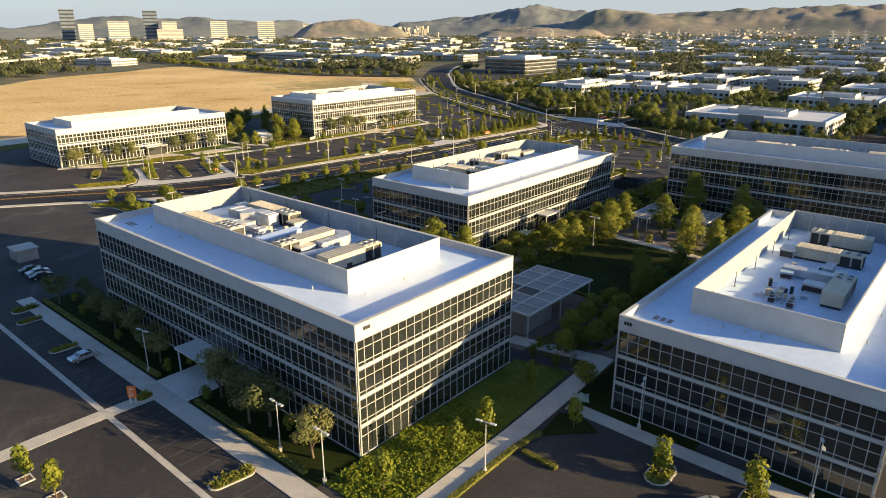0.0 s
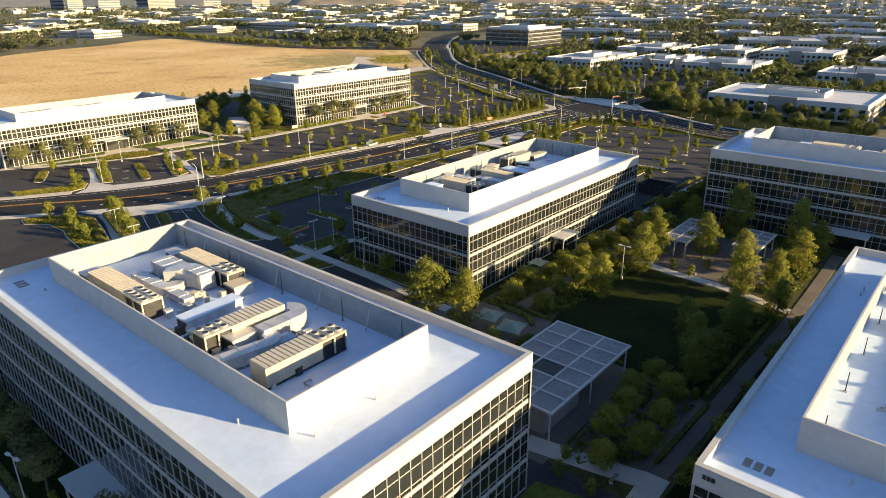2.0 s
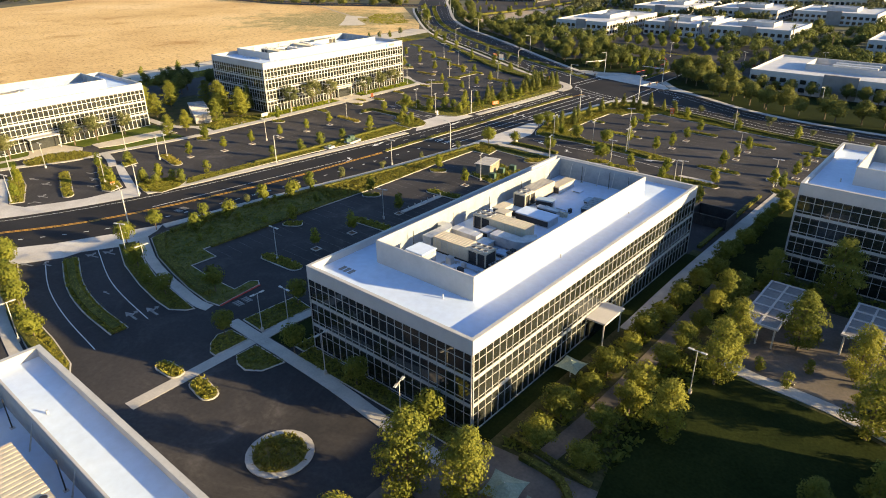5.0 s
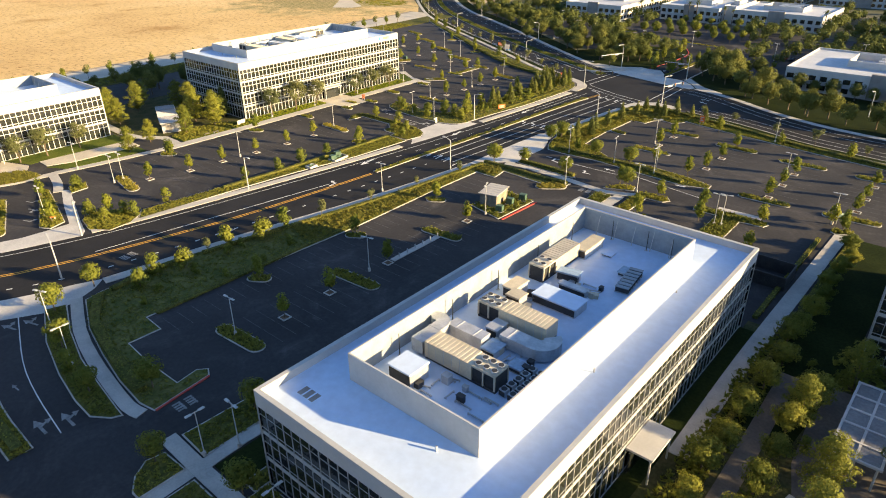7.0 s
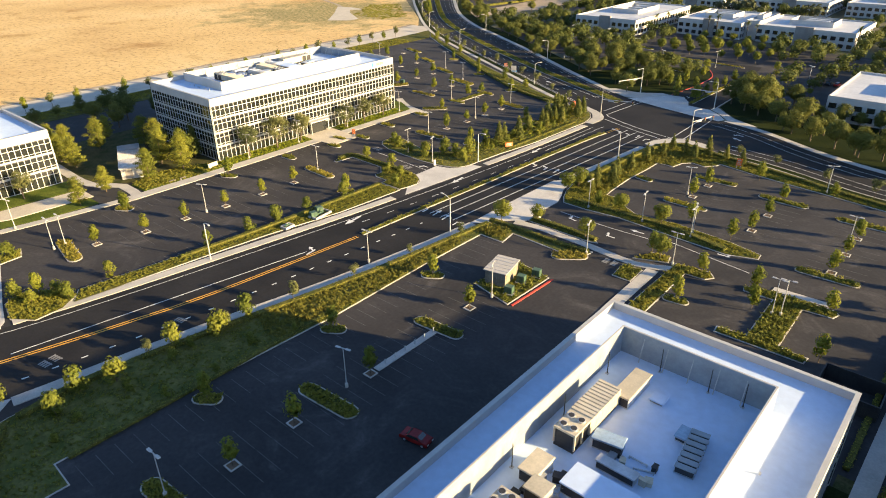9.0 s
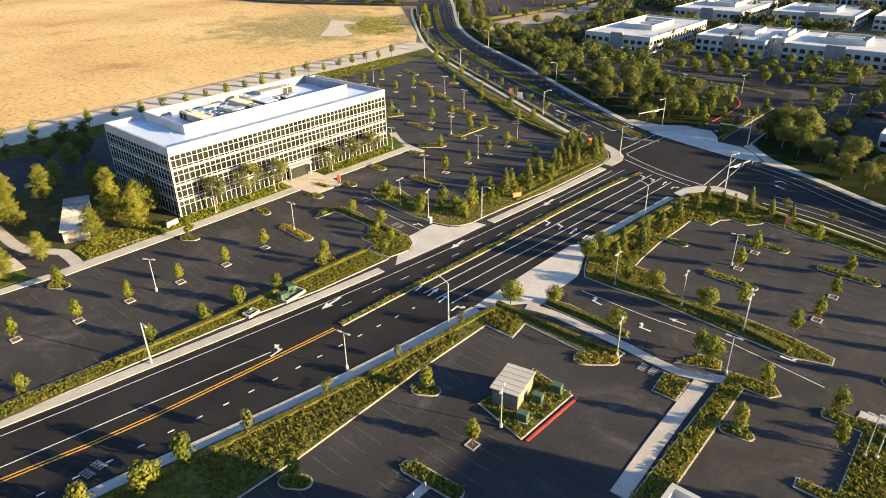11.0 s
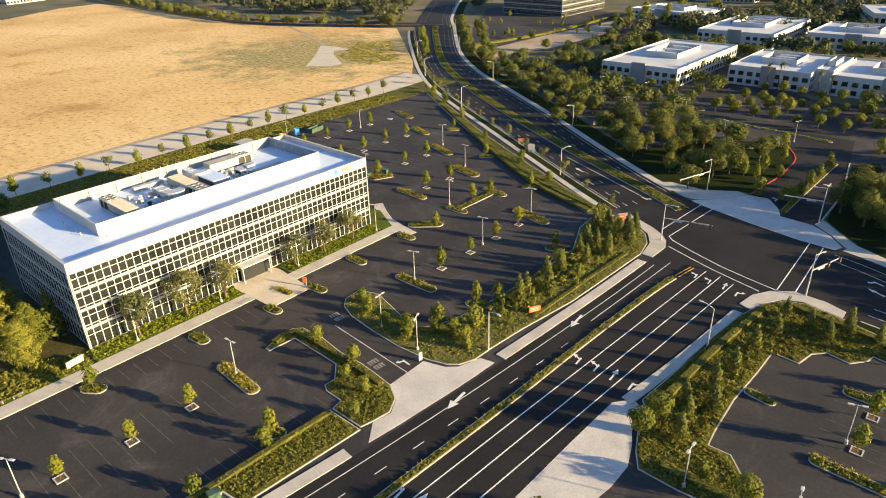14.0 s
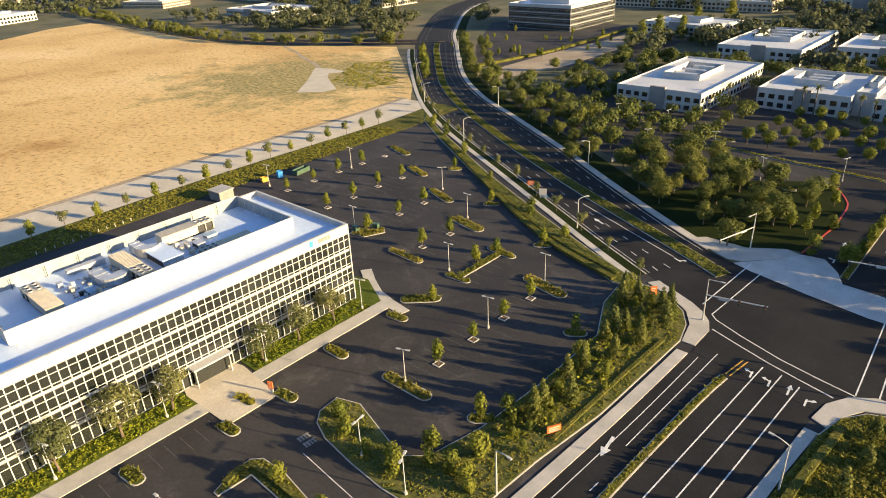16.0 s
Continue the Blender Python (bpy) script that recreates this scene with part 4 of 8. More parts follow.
def palm_tree(k):
    ob = thing("palm_tree", (0, 0, -500), "tall slender palm with a drooping frond crown", "tree", "palms")
    bm = bmesh.new()
    cyl(bm, 0, 0, 0, 11, 0.28, 0.18, 7)
    part("trunk", bm, BARK, ob)
    rg = random.Random(400 + k)
    bm = bmesh.new()
    for i in range(26):
        a, e = rg.uniform(0, 6.28), rg.uniform(-0.5, 1.1)
        p, w, L = Vector((0, 0, 11)), 0.25, 0.6
        prev = None
        for s in range(5):
            side = Vector((-math.sin(a), math.cos(a), 0)) * w * (1.2 - s * 0.24)
            row = [bm.verts.new(p - side), bm.verts.new(p + side)]
            if prev:
                bm.faces.new((prev[0], prev[1], row[1], row[0]))
            prev = row
            p = p + Vector((math.cos(a) * math.cos(e), math.sin(a) * math.cos(e), math.sin(e))) * L
            e -= 0.38
    part("crown", bm, LEAF_DARK, ob)
    return ob


LOT, ROUND, SHRUB, OLIVE, COURT_T = proto(lot_tree, 4), proto(round_tree, 2), proto(shrub_tree, 4), proto(olive_tree, 3), proto(court_tree, 4)
LOW, PINE, SHADE, STREET, PALM = proto(low_tree, 3), proto(pine_tree, 3), proto(shade_tree, 4), proto(street_tree, 3), proto(palm_tree, 2)
rnd = random.Random(7)
used = set()


def plant(kinds, x, y, s=1.0, z=0.1, jitter=0.12, label=""):
    src = rnd.choice(kinds)
    f = s * rnd.uniform(1 - jitter, 1 + jitter)
    m = pose(x, y, max(0.0, z - 0.09), 0, 0, rnd.uniform(0, 360)) @ Matrix.Diagonal((f, f, f * rnd.uniform(0.94, 1.06), 1))
    if src not in used:
        used.add(src)
        src.matrix_basis = m
        return tagged(src, label)
    ob = copy_thing(src, Matrix())
    ob.matrix_basis = m
    return tagged(ob, label)


def inside(x, y, pts):
    c = False
    for (ax, ay), (bx, by) in zip(pts, pts[1:] + pts[:1]):
        if (ay > y) != (by > y) and x < (bx - ax) * (y - ay) / (by - ay) + ax:
            c = not c
    return c


def tufts(name, pts, density, size, height, leaf, label, z=0.18, seed=1, per=5):
    """Low planting over an outline: many small upright leaf sprays in one mesh."""
    rg = random.Random(seed)
    xs, ys = [p[0] for p in pts], [p[1] for p in pts]
    area = abs(sum(a[0] * b[1] - b[0] * a[1] for a, b in zip(pts, pts[1:] + pts[:1]))) / 2
    V, F = [], []
    want, tries = int(area * density), 0
    while want > 0 and tries < area * density * 30 + 200:
        tries += 1
        x, y = rg.uniform(min(xs), max(xs)), rg.uniform(min(ys), max(ys))
        if not inside(x, y, pts):
            continue
        want -= 1
        h = height * rg.uniform(0.5, 1.3)
        for _ in range(per):
            a = rg.uniform(0, 6.28)
            ox, oy = rg.gauss(0, size * 0.5), rg.gauss(0, size * 0.5)
            zz = z + h * rg.uniform(0.1, 0.75)
            ux, uy = math.cos(a) * size * 0.5, math.sin(a) * size * 0.5
            tx, ty = rg.gauss(0, 0.6) * h, rg.gauss(0, 0.6) * h
            k = len(V)
            V += [(x + ox - ux, y + oy - uy, zz - h * 0.25), (x + ox + ux, y + oy + uy, zz - h * 0.25), (x + ox + ux * 0.6 + tx, y + oy + uy * 0.6 + ty, zz + h * 0.4), (x + ox - ux * 0.6 + tx, y + oy - uy * 0.6 + ty, zz + h * 0.4)]
            F.append((k, k + 1, k + 2, k + 3))
    if not F:
        return None
    me = mesh_from(name, np.array(V), np.array(F), leaf)
    return tagged(new(name, me), label, "planting", kind="stuff")


def inset(pts, d):
    """An outline moved inwards by d."""
    area = sum(a[0] * b[1] - b[0] * a[1] for a, b in zip(pts, pts[1:] + pts[:1]))
    if area < 0:
        pts = pts[::-1]
    n, out = len(pts), []
    for i in range(n):
        a, b, c = Vector(pts[i - 1]), Vector(pts[i]), Vector(pts[(i + 1) % n])
        e, f = (b - a).normalized(), (c - b).normalized()
        m = Vector((-e.y - f.y, e.x + f.x))
        m = m.normalized() * d / max(0.4, math.sqrt(max(0.0, (1 + e.dot(f)) / 2))) if m.length > 1e-6 else Vector((0, 0))
        out.append((b.x + m.x, b.y + m.y))
    return out


island_n = [0]
def island(pts, look_="green", kerb=0.22, density=2.2, height=0.45, label="kerbed planting island with low shrubs", kerb_mat=None):
    """A kerbed bed: concrete edge, soil and low planting."""
    island_n[0] += 1
    ob = thing("planting_island", (0, 0, 0), label, "planting bed", "planting islands")
    bm = bmesh.new()
    slab(bm, pts, -0.1, 0.16)
    part("kerb", bm, kerb_mat or KERB, ob)
    inner = inset(pts, kerb)
    bm = bmesh.new()
    slab(bm, inner, 0.1, 0.18)
    part("soil", bm, BED if look_ != "gold" else BED_GOLD, ob)
    if density:
        tufts("shrubs", inner, density * 2.2, 0.26, height * 0.85, {"green": LEAF_BED, "gold": LEAF_GOLD}[look_], "low clipped shrubs", 0.18, island_n[0])
    return ob


def hedge(pts, w, h, label="dense clipped green hedge", leaf=None, seed=0):
    """A hedge along a line, leaf by leaf over a solid core."""
    line = smooth_line(pts, 2.0)
    ob = thing("hedge", (0, 0, 0), label, "hedge")
    bm = bmesh.new()
    ribbon(bm, line, -w * 0.4, w * 0.4, 0.1, h * 0.85)
    part("core", bm, BED, ob)
    rg = np.random.default_rng(500 + seed)
    L = sum(math.dist(a, b) for a, b in zip(line, line[1:]))
    blobs = []
    for a, b in zip(line, line[1:]):
        blobs.append(((a[0] + b[0]) / 2, (a[1] + b[1]) / 2, h * 0.6, w * 0.55 + abs(b[0] - a[0]) * 0.35, w * 0.55 + abs(b[1] - a[1]) * 0.35, h * 0.5))
    P, F = leaf_cloud(blobs, int(L * (w + h) * 15), 0.13, 500 + seed, False)
    c = new("leaves", mesh_from("leaves", P, F, leaf or LEAF_BED))
    c.parent = ob
    return ob


# beds

BED_A = [(-211.5, 143.6), (-209.5, 162.6), (-207.8, 181), (-206.8, 202.5), (-205.9, 218.6), (-198.6, 218.6), (-199.9, 200), (-203.2, 181), (-204.9, 165.8), (-206.4, 150), (-207.4, 141)]
BED_A2 = [(-228.3, 222), (-229.5, 225.6), (-229.9, 229.3), (-228.4, 230.8), (-223.2, 231.1), (-216.7, 230.2), (-211.2, 230.3), (-207, 229.9), (-202.8, 229.3), (-199.6, 227.3), (-198, 224.4), (-198.4, 221.6), (-199, 219), (-205.8, 219), (-206.3, 221.2), (-210.1, 221.3), (-211.5, 222.1), (-211.4, 224.2), (-214.6, 227.2), (-226.8, 227.5), (-227.1, 222)]
BED_B = [(-230.8, 247.5), (-226.3, 249), (-212.2, 244.7), (-208.9, 247.4), (-206.6, 257), (-205.5, 272.8), (-205.4, 292), (-210.4, 303.5), (-211.4, 311.2), (-206.4, 316), (-199.8, 313.2), (-196, 310.4), (-193.4, 306), (-192, 300), (-193.2, 272), (-195.3, 257), (-196, 248.7), (-196.2, 244), (-197.4, 241), (-199.2, 239.6), (-202.7, 238.5), (-209.7, 238.1), (-217, 238.6), (-224.4, 239.6), (-228.3, 241.1), (-230.3, 243.3)]
BED_B2 = [(-212.8, 312.4), (-236.9, 322.4), (-267.3, 339.6), (-316.3, 371), (-341, 388), (-350, 399), (-326, 381.5), (-279, 352.5), (-246.5, 334.6), (-224, 323), (-206.8, 315.4)]
BED_C = [(-182.5, 121.5), (-182.6, 140), (-180.6, 152), (-174.6, 182), (-171.2, 207), (-169.8, 217.6), (-162.9, 219.6), (-149.5, 219.6), (-143.8, 220.2), (-144.1, 217.6), (-148.2, 215.7), (-161.7, 216.6), (-160.9, 211.6), (-166.9, 211.7), (-167.2, 193.7), (-166.7, 169.6), (-167.6, 147), (-167.9, 122.4), (-162.8, 122.2), (-162.9, 116.8), (-156, 116.4), (-148, 116.7), (-148.6, 120.1), (-147.4, 121.5), (-145.9, 120.7), (-145.3, 115.6), (-144.8, 111.4), (-147.9, 110.8), (-155, 111.3), (-163.2, 112.6), (-172, 114.4), (-181.7, 118)]
BED_D = [(-168.6, 252.6), (-167.7, 262), (-166.6, 276), (-165.3, 288), (-163.6, 294.5), (-160.6, 298.4), (-157, 300), (-150, 298.6), (-131, 292.6), (-110, 286.4), (-60, 279.2), (-60, 276.5), (-103, 281.7), (-132.8, 286.3), (-142.8, 288.6), (-143.2, 286.7), (-145.5, 283.9), (-149.3, 284.8), (-151.2, 282.8), (-152.1, 278.5), (-156.6, 278.9), (-156.7, 271.6), (-157.2, 262), (-156.8, 252.8), (-156.4, 249.4), (-153.2, 249.5), (-150.6, 246.5), (-145.9, 243.5), (-136, 244.4), (-124, 243), (-116.6, 241), (-116.4, 238.6), (-122.3, 236.6), (-131, 237.3), (-147.6, 238.9), (-156.3, 238.2), (-162.3, 238.4), (-164.2, 241.5), (-165.8, 245.4), (-166.8, 250.4)]
BED_E = [(-163, 224.3), (-163.4, 226.8), (-159.3, 227.6), (-154.4, 227.1), (-147.3, 226.3), (-145, 224.4), (-147, 223.8), (-155, 224)]
BED_L = [(-193.6, 93), (-190.5, 94.8), (-179, 91.4), (-169.8, 89), (-156.4, 88.3), (-147, 87.2), (-140, 84), (-140, 82.2), (-159, 84.6), (-174, 87.4), (-188.2, 91.8)]
BED_L2 = [(-203, 87), (-198.5, 89), (-194.4, 89.6), (-183.7, 87.2), (-169.9, 83.2), (-160, 81.2), (-160, 77.5), (-172, 77.5), (-185.6, 79), (-190.8, 80.3), (-198.5, 79.9), (-204, 76), (-209, 77)]
BED_R = [(-183.9, 111.9), (-173.5, 108.2), (-163.4, 106.1), (-155.5, 105.1), (-150.5, 105.0), (-147.9, 106.8), (-147.2, 108.2), (-149.6, 108.4), (-157.1, 109.2), (-164.6, 110.1), (-173.9, 112.3), (-182.7, 115.3)]
bed_n = 0
for nm, pts, lk in (("a", BED_A, "green"), ("b", BED_A2, "green"), ("c", BED_B, "green"), ("d", BED_B2, "green"), ("e", BED_C, "green"), ("f", BED_D, "green"), ("g", BED_E, "green"), ("h", BED_L, "green"), ("i", BED_L2, "green"), ("j", BED_R, "green")):
    bm = bmesh.new()
    slab(bm, pts, -0.1, 0.15)
    tagged(part("trim_kerb", bm, KERB), "concrete kerb round a planting bed", "kerb", kind="structure")
    bm = bmesh.new()
    slab(bm, inset(pts, 0.2), 0.1, 0.19)
    tagged(part("ground_bed", bm, SLOPE if nm in "cde" else BED), "planting bed with mixed ground cover", "planting bed", kind="structure")
    bed_n += 1
    tufts("ground_cover", inset(pts, 0.5), 2.5 if nm in "cde" else 7.0, 0.22, 0.2 if nm in "cde" else 0.26, LEAF_BED, "mixed green ground cover in a kerbed bed", 0.18, 40 + bed_n)
tufts("ground_cover", [(-177.4, 160), (-170.2, 207), (-167.5, 207), (-167, 170), (-168, 158)], 4.5, 0.26, 0.45, LEAF_GOLD, "golden ornamental grasses in a bed", 0.2, 91)
tufts("ground_cover", [(-168, 212), (-168, 217), (-162.5, 217), (-162, 212.5)], 5, 0.28, 0.6, LEAF_GOLD, "golden ornamental grasses in a bed", 0.2, 92)
tufts("ground_cover", [(-162, 250), (-161, 290), (-150, 292), (-148, 288), (-153, 283), (-158, 275), (-158, 250)], 2.6, 0.28, 0.5, LEAF_GOLD, "golden ornamental grasses in a bed", 0.2, 93)
tufts("ground_cover", [(-205, 258), (-205, 296), (-199, 305), (-197, 272), (-200, 258)], 0.5, 0.6, 0.7, LEAF_BRIGHT, "golden ornamental grasses in a bed", 0.2, 94)
band("trim_field_planting", CHANNEL, 9.6, 24, BED, 0.12, "rough planting strip along the maintenance road", "planting")
tufts("ground_cover", [(-347, 130), (-336, 130), (-338.5, 260), (-338, 325), (-339, 372), (-352, 372), (-353, 300), (-350.5, 236)], 1.8, 0.3, 0.35, LEAF_BED, "rough green planting along a maintenance road", 0.12, 95)
tufts("ground_cover", [(-53, 40), (-43, 40), (-43.4, 64), (-53, 64)], 6.0, 0.26, 0.26, LEAF_LAWN, "tufted sunlit ground cover", 0.13, 96)
tufts("ground_cover", [(-253.5, 200), (-248.7, 200), (-248.7, 230.5), (-253.5, 230.5)], 3.6, 0.3, 0.28, LEAF_LAWN, "low green planting before an office", 0.15, 97)
tufts("ground_cover", [(-253.5, 243.5), (-248.7, 243.5), (-248.7, 272), (-253.5, 272)], 3.6, 0.3, 0.28, LEAF_LAWN, "low green planting before an office", 0.15, 98)
tufts("scrub", [(-437, 418), (-452, 440), (-466, 462), (-450, 476), (-428, 456), (-403, 434), (-408, 416)], 0.3, 0.9, 0.45, LEAF_BED, "low green scrub on the dry field", 0.0, 99)

for k, a in enumerate((([(-208, 163), (-206.4, 181), (-205.8, 202), (-205.2, 218)], 1.1, 0.9), ([(-181, 141), (-178.4, 155), (-172.9, 185), (-169.9, 210), (-169, 217)], 1.2, 0.9), ([(-169.5, 218.6), (-162, 218.8), (-149.5, 218.6), (-144.5, 219.4)], 1.2, 1.0),
                       ([(-162.4, 225.6), (-154.4, 225.8), (-146, 225.2)], 1.4, 0.9), ([(-160, 241), (-151, 241), (-136, 241), (-123, 238)], 1.6, 1.0), ([(-166, 250), (-164.8, 272), (-162.6, 292)], 1.5, 1.1), ([(-158, 297), (-131, 291.6), (-105, 284.8), (-62, 278)], 1.4, 1.0),
                       ([(-213.5, 313.5), (-237, 322), (-267, 340), (-316, 372.5)], 1.6, 1.0), ([(-195, 92.6), (-168, 86.6), (-148, 85)], 1.8, 1.1), ([(-180.4, 120), (-173, 116), (-163, 113.8), (-155, 112.6), (-150, 112.2)], 1.9, 1.1), ([(-183.4, 102), (-172.4, 98.3), (-161.6, 96.5), (-151, 96.2)], 1.7, 0.8),
                       ([(-228.2, 224), (-228.2, 228.6), (-216, 229), (-204, 228.2)], 1.3, 0.9), ([(-39.6, 44), (-39.6, 60), (-38.8, 65)], 1.0, 0.6), ([(-38.4, 60.2), (-33.4, 60)], 1.0, 0.6), ([(-86, 117), (-74, 116)], 0.8, 0.7), ([(-71, 99), (-71, 106)], 0.9, 0.7), ([(-43.9, 110), (-43.6, 140)], 0.9, 0.8), ([(-202, 85.4), (-190, 86.4), (-176, 83)], 1.4, 0.8))):
    hedge(*a, seed=k)

CAPS = [(-235, 150.2, -225, 148.6, 3), (-256, 99.6, -245.6, 94.4, 3), (-229.5, 214, -220, 213.5, 2.6), (-242.5, 215.7, -239.5, 216, 2.4), (-228, 257.4, -219, 257.4, 2.6), (-264.5, 294.3, -255, 293.8, 2.4), (-264, 318.8, -255, 316.8, 3.4), (-284, 331, -274.5, 327.5, 3),
        (-304.5, 342.5, -296, 339.6, 3), (-325.5, 355, -316, 352, 3), (-244.6, 293.1, -239.4, 293.2, 2.0), (-245, 310, -238.5, 309.2, 2.4), (-228.5, 302.8, -219.5, 301, 3.4), (-243.6, 256.5, -239.5, 256.4, 2.4),
        (-154.5, 153.6, -146, 154.2, 3), (-154, 178.2, -146.5, 178.8, 2.6), (-154.6, 128.9, -146.5, 129.4, 3), (-135.4, 96, -132.4, 96.2, 2.6), (-127.4, 97, -124, 96.6, 2.8), (-148.4, 214.3, -145, 217, 3.4), (-124.2, 213, -121.5, 213.4, 2.2),
        (-143.5, 275.5, -135, 275.7, 2.4), (-143.5, 256, -134.8, 255.8, 2.2), (-126.3, 273, -117.2, 272.5, 2.6), (-108.3, 270.2, -99, 270.4, 2.4), (-108.6, 239.7, -99.4, 240, 2.4), (-90.5, 240.6, -81.5, 241.5, 2.6), (-90, 270, -82, 270.4, 2.4),
        (-239.8, 231, -237.4, 231.2, 2.4), (-239.6, 242.2, -236.8, 242.4, 2.4), (-244.5, 237, -241.5, 237.2, 2.0), (-242.6, 272.6, -239.6, 272.8, 2.4), (-244.4, 279, -240, 283, 3.2),
        (-241.6, 124.2, -222.8, 117.6, 2.7), (-136, 34.5, -136.2, 36.8, 2.6), (-129.8, 33, -129.8, 35.6, 2.0), (-113.3, 32.6, -113.3, 35.4, 2.0), (-62.4, 31.6, -61.8, 35.2, 2.2), (-88, 35, -88, 35.6, 2.4), (-156, 265.6, -152.8, 265, 2.0)]
GOLD = {0, 1, 2, 4, 6, 9, 8, 7, 5, 12, 19}
for k, (a, b, c, d, w) in enumerate(CAPS):
    island(capsule_pts(a, b, c, d, w), "gold" if k in GOLD else "green", 0.2, 3.0)
island([(-243, 293.5), (-241, 293.5), (-240.8, 309.2), (-243, 309.2)], "green", 0.2, 3)
island([(-281, 294.2), (-276, 295.2), (-273.5, 300.5), (-276, 302.5), (-278, 299.5), (-281.5, 298)], "gold", 0.2, 3)
island([(-128.6, 226.6), (-121.8, 227.3), (-120.4, 225.6), (-121.6, 223.8), (-125.4, 223.6), (-125.2, 192), (-128.9, 192)], "green", 0.2, 3)
island([(-136.2, 214), (-136.6, 219.6), (-132.4, 219.6), (-132.2, 214)], "green", 0.2, 3)
island([(-136.4, 223), (-134.1, 228), (-130.5, 228.4), (-129.8, 225.8)], "green", 0.2, 3)
island([(-114.6, 224.4), (-109.4, 224.6), (-109.2, 210.2), (-114, 209.8), (-113.8, 207.8), (-99.6, 208), (-99.4, 210), (-104, 210.2), (-104.2, 224.4), (-99.4, 224.8), (-98.8, 226.8), (-100, 227.8), (-113.4, 227.4), (-115, 226)], "green", 0.2, 3)
island([(-154.8, 194.2), (-145.4, 192.1), (-144.9, 205.2), (-153.3, 206.8)], "green", 0.2, 1.5, kerb_mat=KERB)
island([(-124.5, 112), (-122, 112), (-122, 186), (-124.5, 186)], "green", 0.2, 2)
island([(-137.6, 111.4), (-137.2, 122), (-131.8, 121.4), (-131.8, 111.2)], "green", 0.2, 2, 0.22)
island([(-136.4, 108.4), (-136.9, 106), (-135.4, 103.8), (-133.2, 102.4), (-131.7, 102.4), (-131.7, 108.6)], "green", 0.2, 2, 0.22)
island([(-129.4, 108.4), (-129.4, 104.6), (-127.4, 103.4), (-125, 103.2), (-122.8, 104.8), (-122, 108.4)], "green", 0.2, 2, 0.22)
band("trim_kerb", smooth_line([(-144.7, 111.6), (-145.2, 115.6), (-145.8, 120.6)], 3), -0.16, 0.16, RED_KERB, 0.165, "red painted kerb of a planting bed", "kerb")
band("trim_kerb", smooth_line([(-144.7, 192.4), (-144.4, 198.6), (-144.1, 205)], 3), -0.2, 0.2, RED_KERB, 0.175, "red painted kerb beside a refuse enclosure", "kerb")
island([(-122, 110.6), (-90, 110.6), (-90, 113.8), (-122, 113.8)], "green", 0.15, 2)
patch("pavement_pad", [(-110.5, 227.9), (-110.5, 229.6), (-101, 229.9), (-101, 228.3)], CONCRETE, 0.13, "small pale concrete pad", "pad")
for x, y in ((-236, 319), (-262.7, 332.7), (-291.2, 349.7), (-209, 290), (-207.9, 259), (-163.7, 166.5), (-164.2, 142.5), (-163, 191.4), (-208.7, 209.3), (-241.4, 196.2), (-242.2, 167.4), (-154.5, 241.4), (-86, 233)):
    island(capsule_pts(x - 0.9, y - 0.6, x + 0.9, y + 0.6, 2.6), "green", 0.2, 3, label="rounded kerbed island with shrubs and a tree")
    plant(LOT, x, y, 1.2, 0.18, label="young leafy tree on a kerbed island")
ring = [(-106.6 + 4.3 * math.cos(a * math.pi / 12), 95.9 + 4.3 * math.sin(a * math.pi / 12)) for a in range(24)]
island(ring, "gold", 0.9, 3, label="round planted island with a wide pale kerb")


def planter(x, y, s=1.0):
    """A square concrete tree planter set into the asphalt, with soil."""
    ob = thing("tree_planter", (x, y, 0), "square concrete tree planter edge filled with soil", "planter", "tree planters")
    bm = bmesh.new()
    a = 0.85
    for q in ((-a, a, -a, -a + 0.2), (-a, a, a - 0.2, a), (-a, -a + 0.2, -a + 0.2, a - 0.2), (a - 0.2, a, -a + 0.2, a - 0.2)):
        box(bm, *q, 0, 0.17)
    part("kerb", bm, KERB, ob)
    bm = bmesh.new()
    box(bm, -0.65, 0.65, -0.65, 0.65, 0, 0.1)
    part("soil", bm, SOIL, ob)
    return ob


PLANTERS = [(-228.2, 154.6), (-225.8, 164.5), (-225.3, 174), (-224.4, 184.2), (-223.7, 194.4), (-223.9, 204.5), (-223.4, 265.8), (-223.3, 275.9), (-223.3, 285.8), (-223.5, 295.7), (-259.5, 300.1), (-259, 310.1), (-279.3, 311.5), (-279.3, 321.8), (-300, 302.6), (-299.8, 312.6), (-300.5, 323.5), (-299.8, 333.4), (-321.4, 304.1), (-321.4, 314.6), (-321.6, 325.2), (-321.4, 335.6),
            (-150.2, 147.7), (-150, 162.3), (-149.9, 137.5), (-150.1, 186.9), (-139.7, 261.7), (-139.5, 271.1), (-122.1, 251.5), (-121.9, 261.9), (-121.8, 272.2), (-103.8, 242.3), (-103.5, 252.2), (-103.4, 261.6), (-86, 246), (-86, 255.5), (-86, 265), (-80.7, 17.2), (-74.5, 18.4)]
first = planter(*PLANTERS[0])
for x, y in PLANTERS[1:] + [(-320.7, 345.8)]:
    copy_thing(first, pose(x, y, 0))
for x, y in PLANTERS:
    plant(LOT, x, y, 1.2, 0.1)
